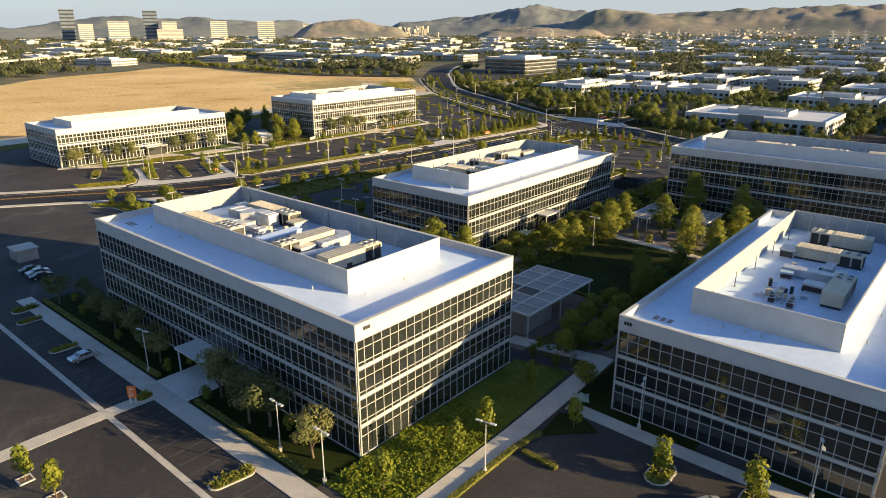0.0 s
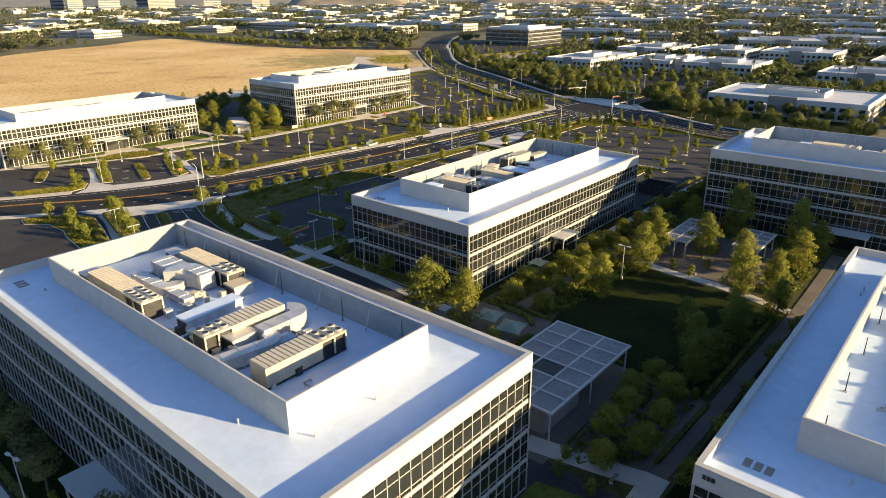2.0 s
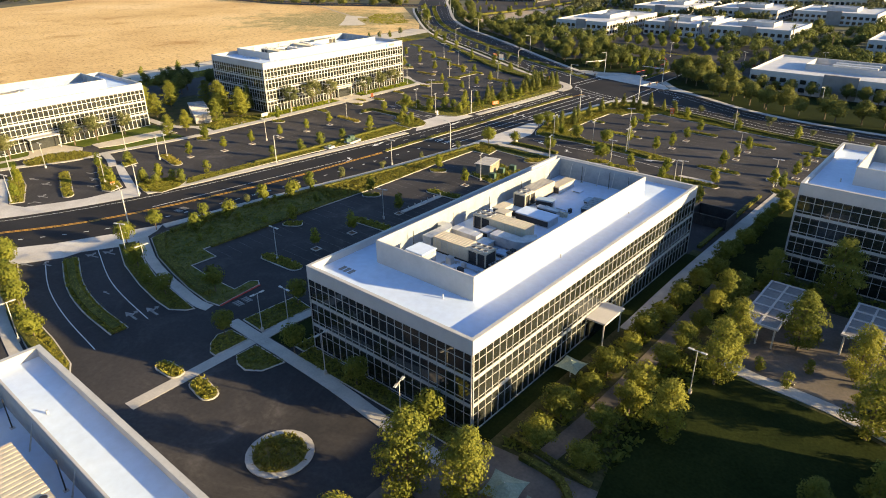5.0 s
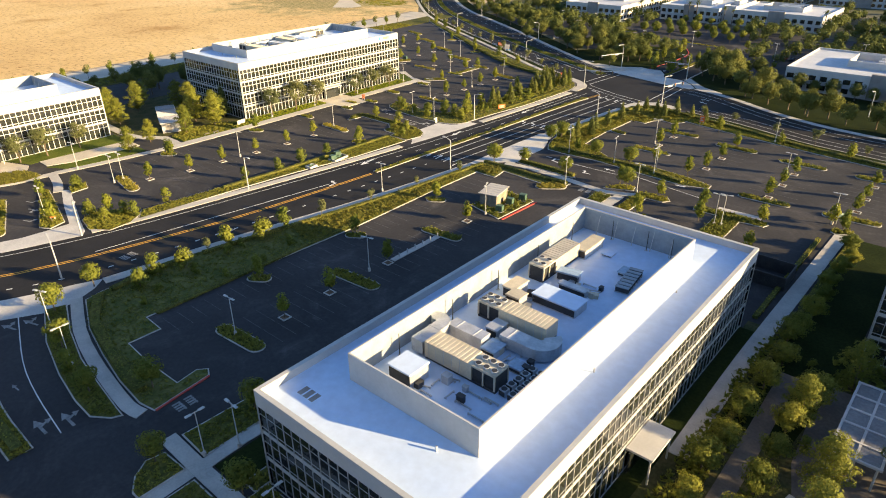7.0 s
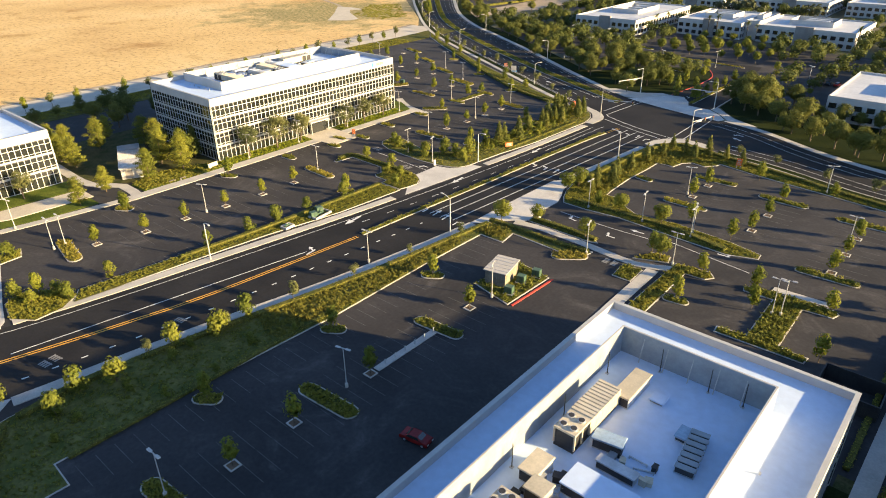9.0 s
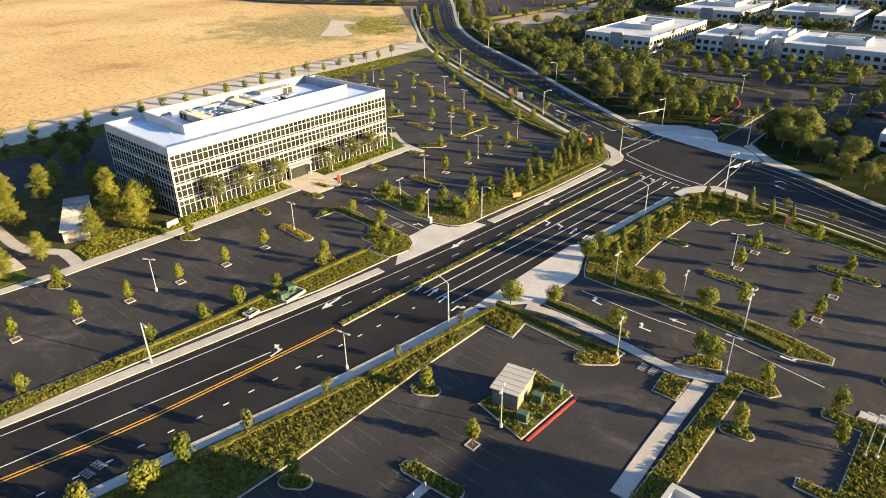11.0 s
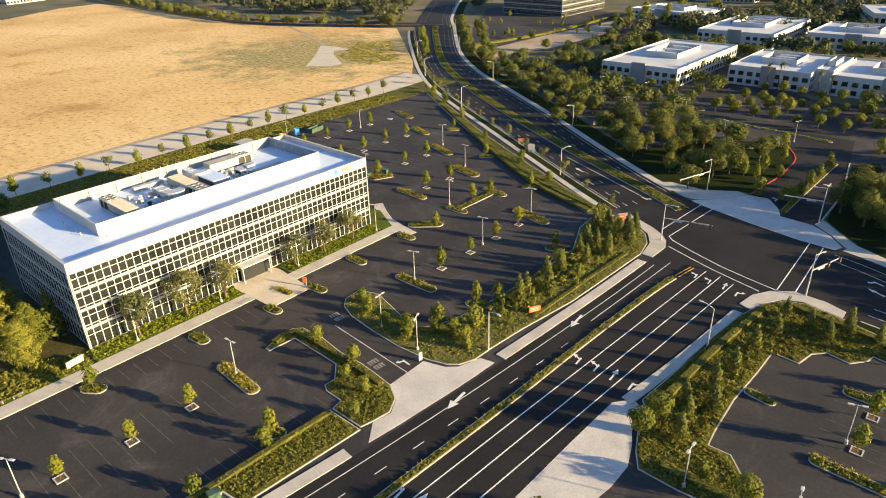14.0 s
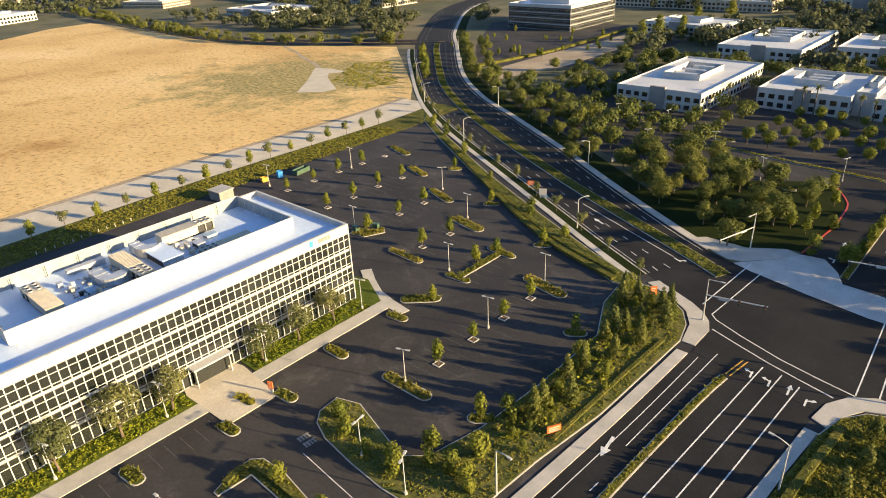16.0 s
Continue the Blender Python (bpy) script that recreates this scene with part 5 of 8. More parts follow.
for x, y in ((-243, 301), (-242, 308), (-239.5, 282), (-277.5, 298), (-229.5, 108), (-240, 112.4), (-246, 113.8), (-236, 131.6), (-220, 127.6), (-215, 138), (-254, 102), (-233, 100), (-239.5, 167), (-124, 244), (-134, 247), (-113, 226), (-100.4, 226.5), (-111.3, 219.2), (-98, 210), (-123.2, 226), (-122.8, 213.2), (-130.7, 283.2), (-113, 282.4), (-95, 281), (-75, 279.5), (-88.5, 235), (-134.4, 228)):
    plant(LOT, x, y, rnd.uniform(1.1, 1.35), 0.16, label="young leafy tree in a planting bed")
for x, y in ((-165.2, 244.6), (-164.6, 249.4)):
    plant(ROUND, x, y, 1.35, 0.16)
for x, y in ((-167.1, 219.5), (-161.2, 225.4), (-148.3, 224.6), (-131.9, 226.2), (-148.9, 241.4), (-185.2, 121.2), (-181.8, 113), (-193, 93.8), (-188.8, 92.8), (-178.6, 89.9), (-171.6, 88.6), (-158, 86.2), (-169.8, 109.4), (-155.8, 107.4), (-149.6, 113.8), (-135.8, 106.8), (-134.6, 120.8), (-122.9, 110.9), (-109.2, 111.4), (-95.4, 111.6), (-138.5, 241)):
    plant(ROUND, x, y, rnd.uniform(1.2, 1.45), 0.16)
for x, y in ((-191, 83), (-197, 85), (-203, 82), (-186, 82), (-180, 81), (-165, 87.2), (-184, 91), (-163, 107.6), (-216.8, 241.4), (-212, 242.6), (-207, 245.5), (-222.5, 242.6), (-226.2, 244.2), (-204, 247), (-199.5, 245.5), (-203, 252), (-204.6, 262), (-203.6, 283), (-200, 300), (-202, 308), (-209, 312.5), (-197.5, 281), (-222.3, 229.4), (-212.1, 229.3), (-210, 225.8), (-201.5, 219.8), (-210.3, 241.6), (-209.2, 248.6), (-201.4, 247.2), (-222.4, 242.3), (-204.6, 225), (-207, 207), (-208, 187), (-208.3, 180), (-209, 170), (-211.5, 150), (-212, 140), (-206.5, 195), (-234, 326), (-250, 334.5), (-275, 348), (-300, 365), (-320, 378), (-335, 388), (-334, 386)):
    plant(SHRUB, x, y, rnd.uniform(0.8, 1.15), 0.16)
for x, y in ((-177.4, 126.3), (-181, 131), (-178.5, 135.6), (-180, 146), (-177.6, 153), (-177.9, 158.8)):
    plant(SHRUB, x, y, rnd.uniform(1.1, 1.4), 0.16, label="bushy young tree on a shaded grass bed")
for x, y in ((-160.6, 262), (-160, 269), (-159.4, 277), (-158, 285), (-154, 291), (-148, 292.5), (-143, 293), (-138, 291), (-161, 252), (-160.2, 247.5), (-158.8, 256.5), (-163, 256), (-158.5, 292.5), (-150.5, 288.5), (-201.6, 267.5), (-202.2, 276), (-203, 291), (-202, 297), (-206.5, 304), (-208.6, 309.2), (-196, 302), (-198.5, 309.5)):
    plant(PINE, x, y, rnd.uniform(0.75, 1.0), 0.16)
for y in (209.5, 218.5, 227.5, 246.5, 255, 263.5):
    plant(OLIVE, -250.4, y + rnd.uniform(-0.6, 0.6), rnd.uniform(1.35, 1.6), 0.15)
for y in (97, 105, 113, 119.5, 138, 145, 154):
    plant(OLIVE, -267.6, y, rnd.uniform(1.3, 1.6), 0.11)
# courtyard
for x, y, f in ((-89.6, 101.4, 1.2), (-83.4, 104.4, 1.18), (-88.8, 90.2, 1.12), (-72.4, 97.4, 0.9), (-70.6, 129, 1.12), (-70.2, 144.8, 1.12), (-71, 155.4, 1.12), (-63.6, 161.6, 1.3), (-51.2, 145.6, 1.2), (-54.8, 158.2, 1.1), (-49.4, 119.4, 0.95), (-43, 140.4, 1.0), (-46.4, 112.6, 0.95), (-62.4, 178.5, 1.3), (-53.2, 125.4, 0.78), (-47.2, 154, 1.05), (-45.6, 148.5, 1.0), (-45.6, 127.2, 1.05), (-48, 133, 0.85), (-46, 117.5, 0.9), (-72.5, 178, 1.0), (-50, 181, 1.1), (-46, 166, 1.0), (-76.5, 166, 0.85), (-44.8, 176, 0.9)):
    plant(COURT_T, x, y, f, 0.1)
for x, y in ((-82.4, 117.2), (-76.1, 118), (-83.1, 124.2), (-77.6, 125), (-82.3, 130.4), (-82.9, 136.6), (-82.7, 143.3), (-83.2, 149.9), (-82.3, 155.6), (-82.8, 162.1), (-77, 143.9), (-77, 149.7), (-77.5, 135.8), (-76.6, 130.9), (-82.3, 170.3), (-81.9, 177.7), (-75.6, 171.4), (-77, 157), (-77.2, 163), (-83, 184), (-45.6, 98.7), (-50.6, 98.5), (-47, 105), (-50.5, 92.5), (-46.4, 112), (-50.8, 108.5), (-48, 87), (-52, 103), (-45.4, 92.5), (-40.4, 80), (-38.2, 90), (-38, 101), (-38.4, 112), (-38, 124), (-38.2, 136)):
    plant(LOW, x, y, rnd.uniform(1.02, 1.22), 0.1)
for x, y in ((-66.4, 152.5), (-60.5, 156.2), (-62, 150.8), (-53, 152.5), (-74.5, 161), (-64.6, 168), (-62, 166), (-50.5, 164), (-50, 171), (-60.5, 184), (-55, 183), (-67, 183.5), (-46.5, 160), (-78.4, 180), (-70.5, 184), (-46, 184), (-52.5, 86), (-49.8, 102), (-45, 108.5), (-52.6, 96), (-46.6, 90), (-51.5, 82.5), (-47, 82.3), (-44.8, 138), (-45.2, 143)):
    plant(SHRUB, x, y, rnd.uniform(0.45, 0.75), 0.1)
tufts("ground_cover", [(-256, 176.2), (-249.4, 176.4), (-248.8, 190), (-249.2, 199), (-253.4, 199), (-258.3, 190), (-258.6, 182)], 4.5, 0.32, 0.4, LEAF_BED, "mixed green planting in a garden between offices", 0.11, 117)
tufts("ground_cover", [(-86, 115), (-82, 116), (-82, 184), (-86, 184)], 2.2, 0.5, 0.5, LEAF_GREEN, "low green planting under courtyard trees", 0.08, 111)
tufts("ground_cover", [(-78, 117), (-73.5, 118), (-72, 149), (-78, 150)], 2.2, 0.5, 0.5, LEAF_GREEN, "low green planting under courtyard trees", 0.08, 112)
tufts("ground_cover", [(-76, 177.5), (-44, 177.5), (-44, 185.5), (-76, 185.5)], 1.2, 0.5, 0.6, LEAF_GREEN, "low green planting under courtyard trees", 0.08, 113)
tufts("ground_cover", [(-53, 84), (-44.5, 90), (-44.5, 109), (-53, 109)], 0.9, 0.5, 0.6, LEAF_GREEN, "low green planting under courtyard trees", 0.1, 114)
tufts("ground_cover", [(-49.5, 152), (-43.5, 150), (-43.5, 177), (-49.5, 177)], 1.2, 0.5, 0.6, LEAF_GREEN, "low green planting under courtyard trees", 0.08, 115)
hedge([(-83, 114.6), (-77.4, 114.4), (-74.6, 112.2)], 1.1, 0.9, seed=41)
hedge([(-68.5, 111.2), (-57, 110.6)], 0.8, 0.6, seed=42)
hedge([(-77.5, 94), (-77.5, 103)], 0.9, 0.7, seed=43)
hedge([(-72.8, 109), (-73.2, 104.6)], 1.3, 0.9, seed=45)
hedge([(-72.6, 101.4), (-74, 97.4)], 1.3, 0.9, seed=46)
hedge([(-43.4, 92), (-43, 108)], 0.8, 0.7, seed=44)
for x, y in ((-44.3, 60.2), (-44.3, 53.9), (-46.7, 43.7), (-46, 73.7), (-36.2, 69), (-23.4, 67.4), (-13.4, 69.3)):
    plant(LOT, x, y, rnd.uniform(1.15, 1.35), 0.12, label="young bright green tree beside a lawn")
island(capsule_pts(-23.4, 66.4, -23.4, 68.6, 3), "green", 0.2, 2)
island(capsule_pts(-13.4, 68.4, -13.4, 70.4, 3), "green", 0.2, 2)
for x, y in ((-119.4, 43), (-128.9, 44.7), (-113.4, 42.6), (-107, 43.2), (-101, 42.6), (-96, 42), (-134, 41), (-79, 42.6), (-75, 43), (-70.5, 41.5), (-67.6, 42.8), (-57.8, 42.2)):
    plant(OLIVE, x, y, rnd.uniform(0.95, 1.15) if x < -82 else rnd.uniform(1.2, 1.45), 0.1)
for y in range(188, 230, 6):
    plant(LOW, -82.2 + rnd.uniform(-0.8, 0.8), y, rnd.uniform(0.8, 1.05), 0.02)
hedge([(-83.6, 160), (-83.9, 200), (-83.4, 229)], 1.1, 0.8, seed=31)
hedge([(-89.2, 188), (-88.8, 226)], 1.0, 0.8, seed=32)
# between the far offices
for x, y, f in ((-303, 174, 1.0), (-296, 176, 0.95), (-289, 171.5, 1.0), (-281, 172.4, 1.05), (-291.4, 183.7, 1.1), (-256.4, 169.6, 0.9), (-252.4, 161.4, 0.85), (-273, 193, 1.15), (-256, 181, 0.95), (-256, 191, 1.05), (-265, 189.5, 1.1), (-262, 194.5, 1.1), (-283, 194, 1.0), (-300, 190, 0.95)):
    plant(COURT_T, x, y, f, 0.05, label="broad yellow-green tree in a garden between offices")
plant(PINE, -262.5, 198.6, 1.5, 0.05)
for x, y, f in ((-315, 204, 1.15), (-309, 198, 1.0), (-322, 196, 0.9), (-330, 205, 0.85), (-312, 214, 0.9)):
    plant(SHADE, x, y, f, 0.02)
for y in range(140, 380, 9):
    x = -351.5 + 2.5 * math.sin(y * 0.03)
    plant(LOT if y % 2 else STREET, x + rnd.uniform(-1, 1), y, rnd.uniform(1.2, 1.6), 0.1)
for y in range(150, 215, 8):
    plant(SHADE, -338 + rnd.uniform(-2, 2), y, rnd.uniform(0.5, 0.65), 0.1)
# street trees
for k, p in enumerate(shift_line(C1, -1.7)):
    if k % 2 == 0 and p[0] > -420:
        plant(STREET, *p, rnd.uniform(0.9, 1.2), 0.14)
for k, p in enumerate(shift_line(C2, -1.4)):
    if k % 2 == 0:
        plant(STREET, *p, rnd.uniform(0.9, 1.2), 0.14)
for k, p in enumerate(between(MAIN_R, 130, 214)):
    if k % 2 == 1:
        q = shift_line(between(MAIN_R, 130, 214), 3.4)[k]
        plant(STREET, *q, rnd.uniform(0.7, 1.0), 0.16)

for k, (line, w) in enumerate(MEDIANS):
    a, b = shift_line(line, -w / 2 + 0.3), shift_line(line, w / 2 - 0.3)
    tufts("median_planting", a + b[::-1], 7.0 if w < 3.6 else 4.0, 0.22, 0.36, LEAF_BED, "low green shrubs on a kerbed median", 0.2, 300 + k)
island([(-249.5, 112.8), (-248, 115.6), (-240, 114), (-226.6, 108.8), (-228, 105.8), (-239, 109.4)], "green", 0.2, 3)
island([(-243, 133.6), (-240, 134.8), (-232.3, 133), (-218.5, 129.6), (-217.2, 126), (-219.5, 124.6), (-232.3, 129.5)], "green", 0.2, 3)
island([(-216.5, 132.4), (-219, 135.6), (-214.5, 142), (-209.5, 142.6), (-206.8, 139), (-206.4, 134), (-210.2, 131.2)], "green", 0.2, 3)
island([(-238.6, 138.6), (-238.6, 143), (-234.7, 141.8), (-234.2, 137.4)], "green", 0.2, 3)
island([(-261.5, 120.5), (-264, 128.8), (-259.6, 136.2), (-252.4, 138), (-251.5, 133), (-256, 120)], "gold", 0.2, 3, label="kerbed bed with golden planting by an entrance")
island([(-238.5, 84), (-232, 97), (-235, 100.8), (-231.2, 103.2), (-226, 100), (-225.5, 96.2), (-232.5, 84)], "green", 0.2, 3)

for x, y in ((-229, 99), (-232, 101.5), (-213, 136), (-217, 134.6), (-236.4, 140), (-209, 141)):
    plant(SHRUB, x, y, rnd.uniform(0.8, 1.1), 0.16)

hedge([(-138, 39.6), (-92, 39.6)], 1.0, 0.6, seed=71)
hedge([(-81, 39.6), (-56, 39.6)], 1.0, 0.6, seed=72)
for x, y in ((-133, 43.5), (-124.5, 41.6), (-116, 43.8), (-109.5, 41.5), (-103.5, 43.8), (-92.6, 41.5), (-80.6, 41), (-65, 44), (-60.5, 43.4), (-72.6, 44), (-91.5, 44.6)):
    plant(SHRUB, x, y, rnd.uniform(0.45, 0.7), 0.1)

# hedge rows and shrubs on the corner slope
hedge([(-204.4, 258), (-203.6, 273), (-203.6, 296), (-209.6, 310)], 1.2, 0.8, leaf=LEAF_GOLD, seed=81)
hedge([(-200.4, 262), (-199.6, 280), (-199.4, 297)], 1.0, 0.7, leaf=LEAF_LAWN, seed=82)
hedge([(-196, 262), (-195.4, 282), (-194.6, 298)], 0.9, 0.6, leaf=LEAF_BED, seed=83)
hedge([(-212, 243), (-204, 249), (-203, 256)], 1.2, 0.8, leaf=LEAF_BED, seed=84)
hedge([(-214, 316.5), (-238, 325), (-268, 342.5), (-316, 374)], 1.0, 0.6, leaf=LEAF_LAWN, seed=85)
for _ in range(18):
    y = rnd.uniform(255, 308)
    plant(SHRUB, -200 + rnd.uniform(-4.5, 4.5), y, rnd.uniform(0.35, 0.8), 0.16)
for x, y in ((-201, 264), (-198.5, 271), (-202, 281), (-199, 287), (-202.4, 293), (-197.4, 294), (-201, 301), (-205, 308), (-199, 306.5)):
    plant(PINE, x, y, rnd.uniform(0.8, 1.1), 0.16)
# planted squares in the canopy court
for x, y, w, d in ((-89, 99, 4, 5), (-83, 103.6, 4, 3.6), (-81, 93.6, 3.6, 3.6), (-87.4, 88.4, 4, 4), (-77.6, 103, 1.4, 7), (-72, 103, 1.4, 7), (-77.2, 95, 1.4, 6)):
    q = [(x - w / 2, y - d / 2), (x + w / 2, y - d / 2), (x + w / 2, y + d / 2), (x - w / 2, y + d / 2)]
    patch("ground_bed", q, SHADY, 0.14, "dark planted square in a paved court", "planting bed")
    tufts("shrubs", inset(q, 0.2), 3.0, 0.4, 0.55, LEAF_GREEN, "low dark shrubs in a paved court", 0.14, int(-x))
for x, y in ((-179, 126), (-172, 124), (-175, 136), (-169.5, 139), (-176.5, 144), (-169, 147), (-178, 148), (-171, 155), (-168.5, 162), (-174, 128)):
    plant(SHRUB, x, y, rnd.uniform(0.35, 0.65), 0.16)
hedge([(-181, 122.5), (-182, 130), (-181.4, 138)], 1.4, 1.0, seed=91)
hedge([(-167.6, 124), (-167.8, 150), (-168, 168)], 0.9, 0.6, seed=92)

# ---- office buildings ----
F_H = 4.0
def window_mesh(w, rows, name):
    """One bay of glazing on one storey: panes behind a thin frame. It faces -y."""
    bm = bmesh.new()
    for z0, z1 in rows:
        box(bm, -w / 2 + 0.05, w / 2 - 0.05, 0.0, 0.05, z0, z1)
    me = bpy.data.meshes.new(name)
    bm.to_mesh(me)
    bm.free()
    me.materials.append(GLASS)
    return me


ROWS_UP = [(0.55, 0.95), (1.07, 2.75), (2.87, 3.72)]
ROWS_GROUND = [(0.25, 2.75), (2.87, 3.72)]
bay_meshes = {}


def facade(ob, origin, deg, length, floors, zf, near, bold=False):
    """Curtain wall along a face: glazing bays, mullions, spandrels, transoms. near: bays as parts of their own; bold: wide white framing."""
    mw, th = (0.085, 0.075) if bold else (0.045, 0.055)
    fm = WHITE_FRAME if bold else FRAME
    n = max(1, round(length / 1.47))
    w = length / n
    M = pose(*origin, 0, 0, deg)
    key = round(w, 3)
    if key not in bay_meshes:
        bay_meshes[key] = (window_mesh(w, ROWS_GROUND, "window"), window_mesh(w, ROWS_UP, "window"))
    fh = zf / floors
    sz = fh / F_H
    rest = bmesh.new()
    rg = random.Random(int(length * 10) + int(deg))
    for k in range(floors):
        for i in range(n):
            m = M @ pose((i + 0.5) * w, 0, k * fh, rg.gauss(0, 0.12), 0, rg.gauss(0, 0.16)) @ Matrix.Diagonal((1, 1, sz, 1))
            me = bay_meshes[key][0 if k == 0 else 1]
            if near:
                o = new("window", me)
                o.parent = ob
                o.matrix_basis = m
            else:
                for z0, z1 in (ROWS_GROUND if k == 0 else ROWS_UP):
                    v = box(rest, -w / 2 + 0.05, w / 2 - 0.05, 0, 0.05, z0, z1)
                    for p in v:
                        p.co = m @ p.co
    if near:
        rest.free()
    else:
        part("glazing", rest, GLASS, ob, kind="stuff")
    for k in range(floors):
        bm = bmesh.new()
        box(bm, 0, length, -0.05, 0.12, k * fh + (0.0 if k else 0.0), k * fh + (0.5 if k else 0.2))
        part("spandrel", bm, SPANDREL, ob, m=M)
        bm = bmesh.new()
        for z in (1.0, 2.81) if k else (2.81,):
            box(bm, 0, length, -0.02, 0.10, (k * F_H + z) * sz - th, (k * F_H + z) * sz + th)
        part("transom", bm, fm, ob, m=M)
    if near:
        b2 = bmesh.new()
        box(b2, -mw, mw, -0.08, 0.10, 0.1, zf)
        me = bpy.data.meshes.new("mullion")
        b2.to_mesh(me)
        b2.free()
        me.materials.append(fm)
        for i in range(n + 1):
            o = new("mullion", me)
            o.parent = ob
            o.matrix_basis = M @ pose(i * w, 0, 0)
    else:
        b2 = bmesh.new()
        for i in range(n + 1):
            box(b2, i * w - mw, i * w + mw, -0.10, 0.10, 0.1, zf)
        part("mullions", b2, fm, ob, m=M, kind="stuff")


def office(name, x0, x1, y0, y1, floors, h, pen, pen_h, near, label, bold=False):
    """A glass-banded office with a white fascia, roof parapet and a screened plant deck."""
    ob = thing(name, (x0, y0, 0), label, "office building", "office park buildings")
    X, Y = x1 - x0, y1 - y0
    zf = h - 2.15
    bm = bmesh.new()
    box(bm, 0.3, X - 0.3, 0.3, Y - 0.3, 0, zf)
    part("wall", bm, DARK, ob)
    facade(ob, (0, 0.18, 0), 0, X, floors, zf, "s" in near, bold)
    facade(ob, (X - 0.18, 0, 0), 90, Y, floors, zf, "e" in near, bold)
    facade(ob, (X, Y - 0.18, 0), 180, X, floors, zf, "n" in near, bold)
    facade(ob, (0.18, Y, 0), 270, Y, floors, zf, "w" in near, bold)
    for a in ((0, X, 0, 0.5), (0, X, Y - 0.5, Y), (0, 0.5, 0.5, Y - 0.5), (X - 0.5, X, 0.5, Y - 0.5)):
        bm = bmesh.new()
        v = box(bm, *a, zf, h)
        bmesh.ops.bevel(bm, geom=[e for e in bm.edges if all(q.co.z > h - 0.01 for q in e.verts)], offset=0.06, segments=2, affect="EDGES")
        part("parapet", bm, WHITE_WALL, ob)
    for a in ((-0.0, X, -0.03, 0.55), (0, X, Y - 0.55, Y + 0.03), (-0.03, 0.55, 0.56, Y - 0.56), (X - 0.55, X + 0.03, 0.56, Y - 0.56)):
        bm = bmesh.new()
        box(bm, *a, h, h + 0.07)
        part("coping", bm, SPANDREL, ob)
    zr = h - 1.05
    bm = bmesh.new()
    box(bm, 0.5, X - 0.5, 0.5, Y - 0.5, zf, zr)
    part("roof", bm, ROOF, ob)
    px0, px1, py0, py1 = pen[0] - x0, pen[1] - x0, pen[2] - y0, pen[3] - y0
    t = 0.22
    for a in ((px0, px1, py0, py0 + t), (px0, px1, py1 - t, py1), (px0, px0 + t, py0 + t, py1 - t), (px1 - t, px1, py0 + t, py1 - t)):
        bm = bmesh.new()
        box(bm, *a, zr, pen_h)
        part("screen_wall", bm, SCREEN, ob)
    for a in ((px0 + t, px1 - t, py0 + t, py0 + t + 0.03), (px0 + t, px1 - t, py1 - t - 0.03, py1 - t), (px0 + t, px0 + t + 0.03, py0 + t + 0.03, py1 - t - 0.03), (px1 - t - 0.03, px1 - t, py0 + t + 0.03, py1 - t - 0.03)):
        bm = bmesh.new()
        box(bm, *a, zr, pen_h - 0.12)
        part("screen_lining", bm, LINING, ob)
    # stiffening braces inside the screen, and small roof outlets
    for i in range(1, 6):
        for yy, s in ((py0 + t, 1), (py1 - t, -1)):
            bm = bmesh.new()
            xx = px0 + (px1 - px0) * i / 6
            v = [bm.verts.new(p) for p in ((xx - 0.05, yy, pen_h - 0.6), (xx + 0.05, yy, pen_h - 0.6), (xx + 0.05, yy + 1.0 * s, zr), (xx - 0.05, yy + 1.0 * s, zr), (xx - 0.05, yy, pen_h - 0.75), (xx + 0.05, yy, pen_h - 0.75), (xx + 0.05, yy + 0.85 * s, zr), (xx - 0.05, yy + 0.85 * s, zr))]
            for q in ((0, 1, 2, 3), (4, 5, 6, 7), (0, 3, 7, 4), (1, 2, 6, 5)):
                bm.faces.new([v[j] for j in q])
            part("brace", bm, POLE, ob)
    # low walkway pads on the roof
    rg = random.Random(int(x0))
    for _ in range(9):
        bm = bmesh.new()
        side = rg.random()
        if side < 0.5:
            cyl(bm, rg.uniform(px0, px1), rg.choice((py0 - 2.0, py1 + 2.0)), zr, zr + rg.uniform(0.3, 0.7), 0.12, n=7)
        else:
            cyl(bm, rg.choice((px0 - 2.0, px1 + 2.0)), rg.uniform(py0, py1), zr, zr + rg.uniform(0.3, 0.7), 0.12, n=7)
        part("vent_pipe", bm, GALV, ob)
    return ob, zr


def canopy(ob_name, x, y, deg, L, D, z, label):
    """A flat entrance canopy on two posts."""
    ob = thing(ob_name, (x, y, 0), label, "canopy", rz=deg)
    bm = bmesh.new()
    box(bm, -L / 2, L / 2, -D, 0, z, z + 0.3)
    part("roof", bm, WHITE_WALL, ob)
    for s in (-1, 1):
        bm = bmesh.new()
        cyl(bm, s * (L / 2 - 0.4), -D + 0.4, 0, z, 0.13, n=8)
        part("post", bm, POLE, ob)
    bm = bmesh.new()
    box(bm, -L / 2 + 0.5, L / 2 - 0.5, -0.5, -0.2, 0.05, 3.2)
    part("door_glass", bm, GLASS, ob)
    return ob


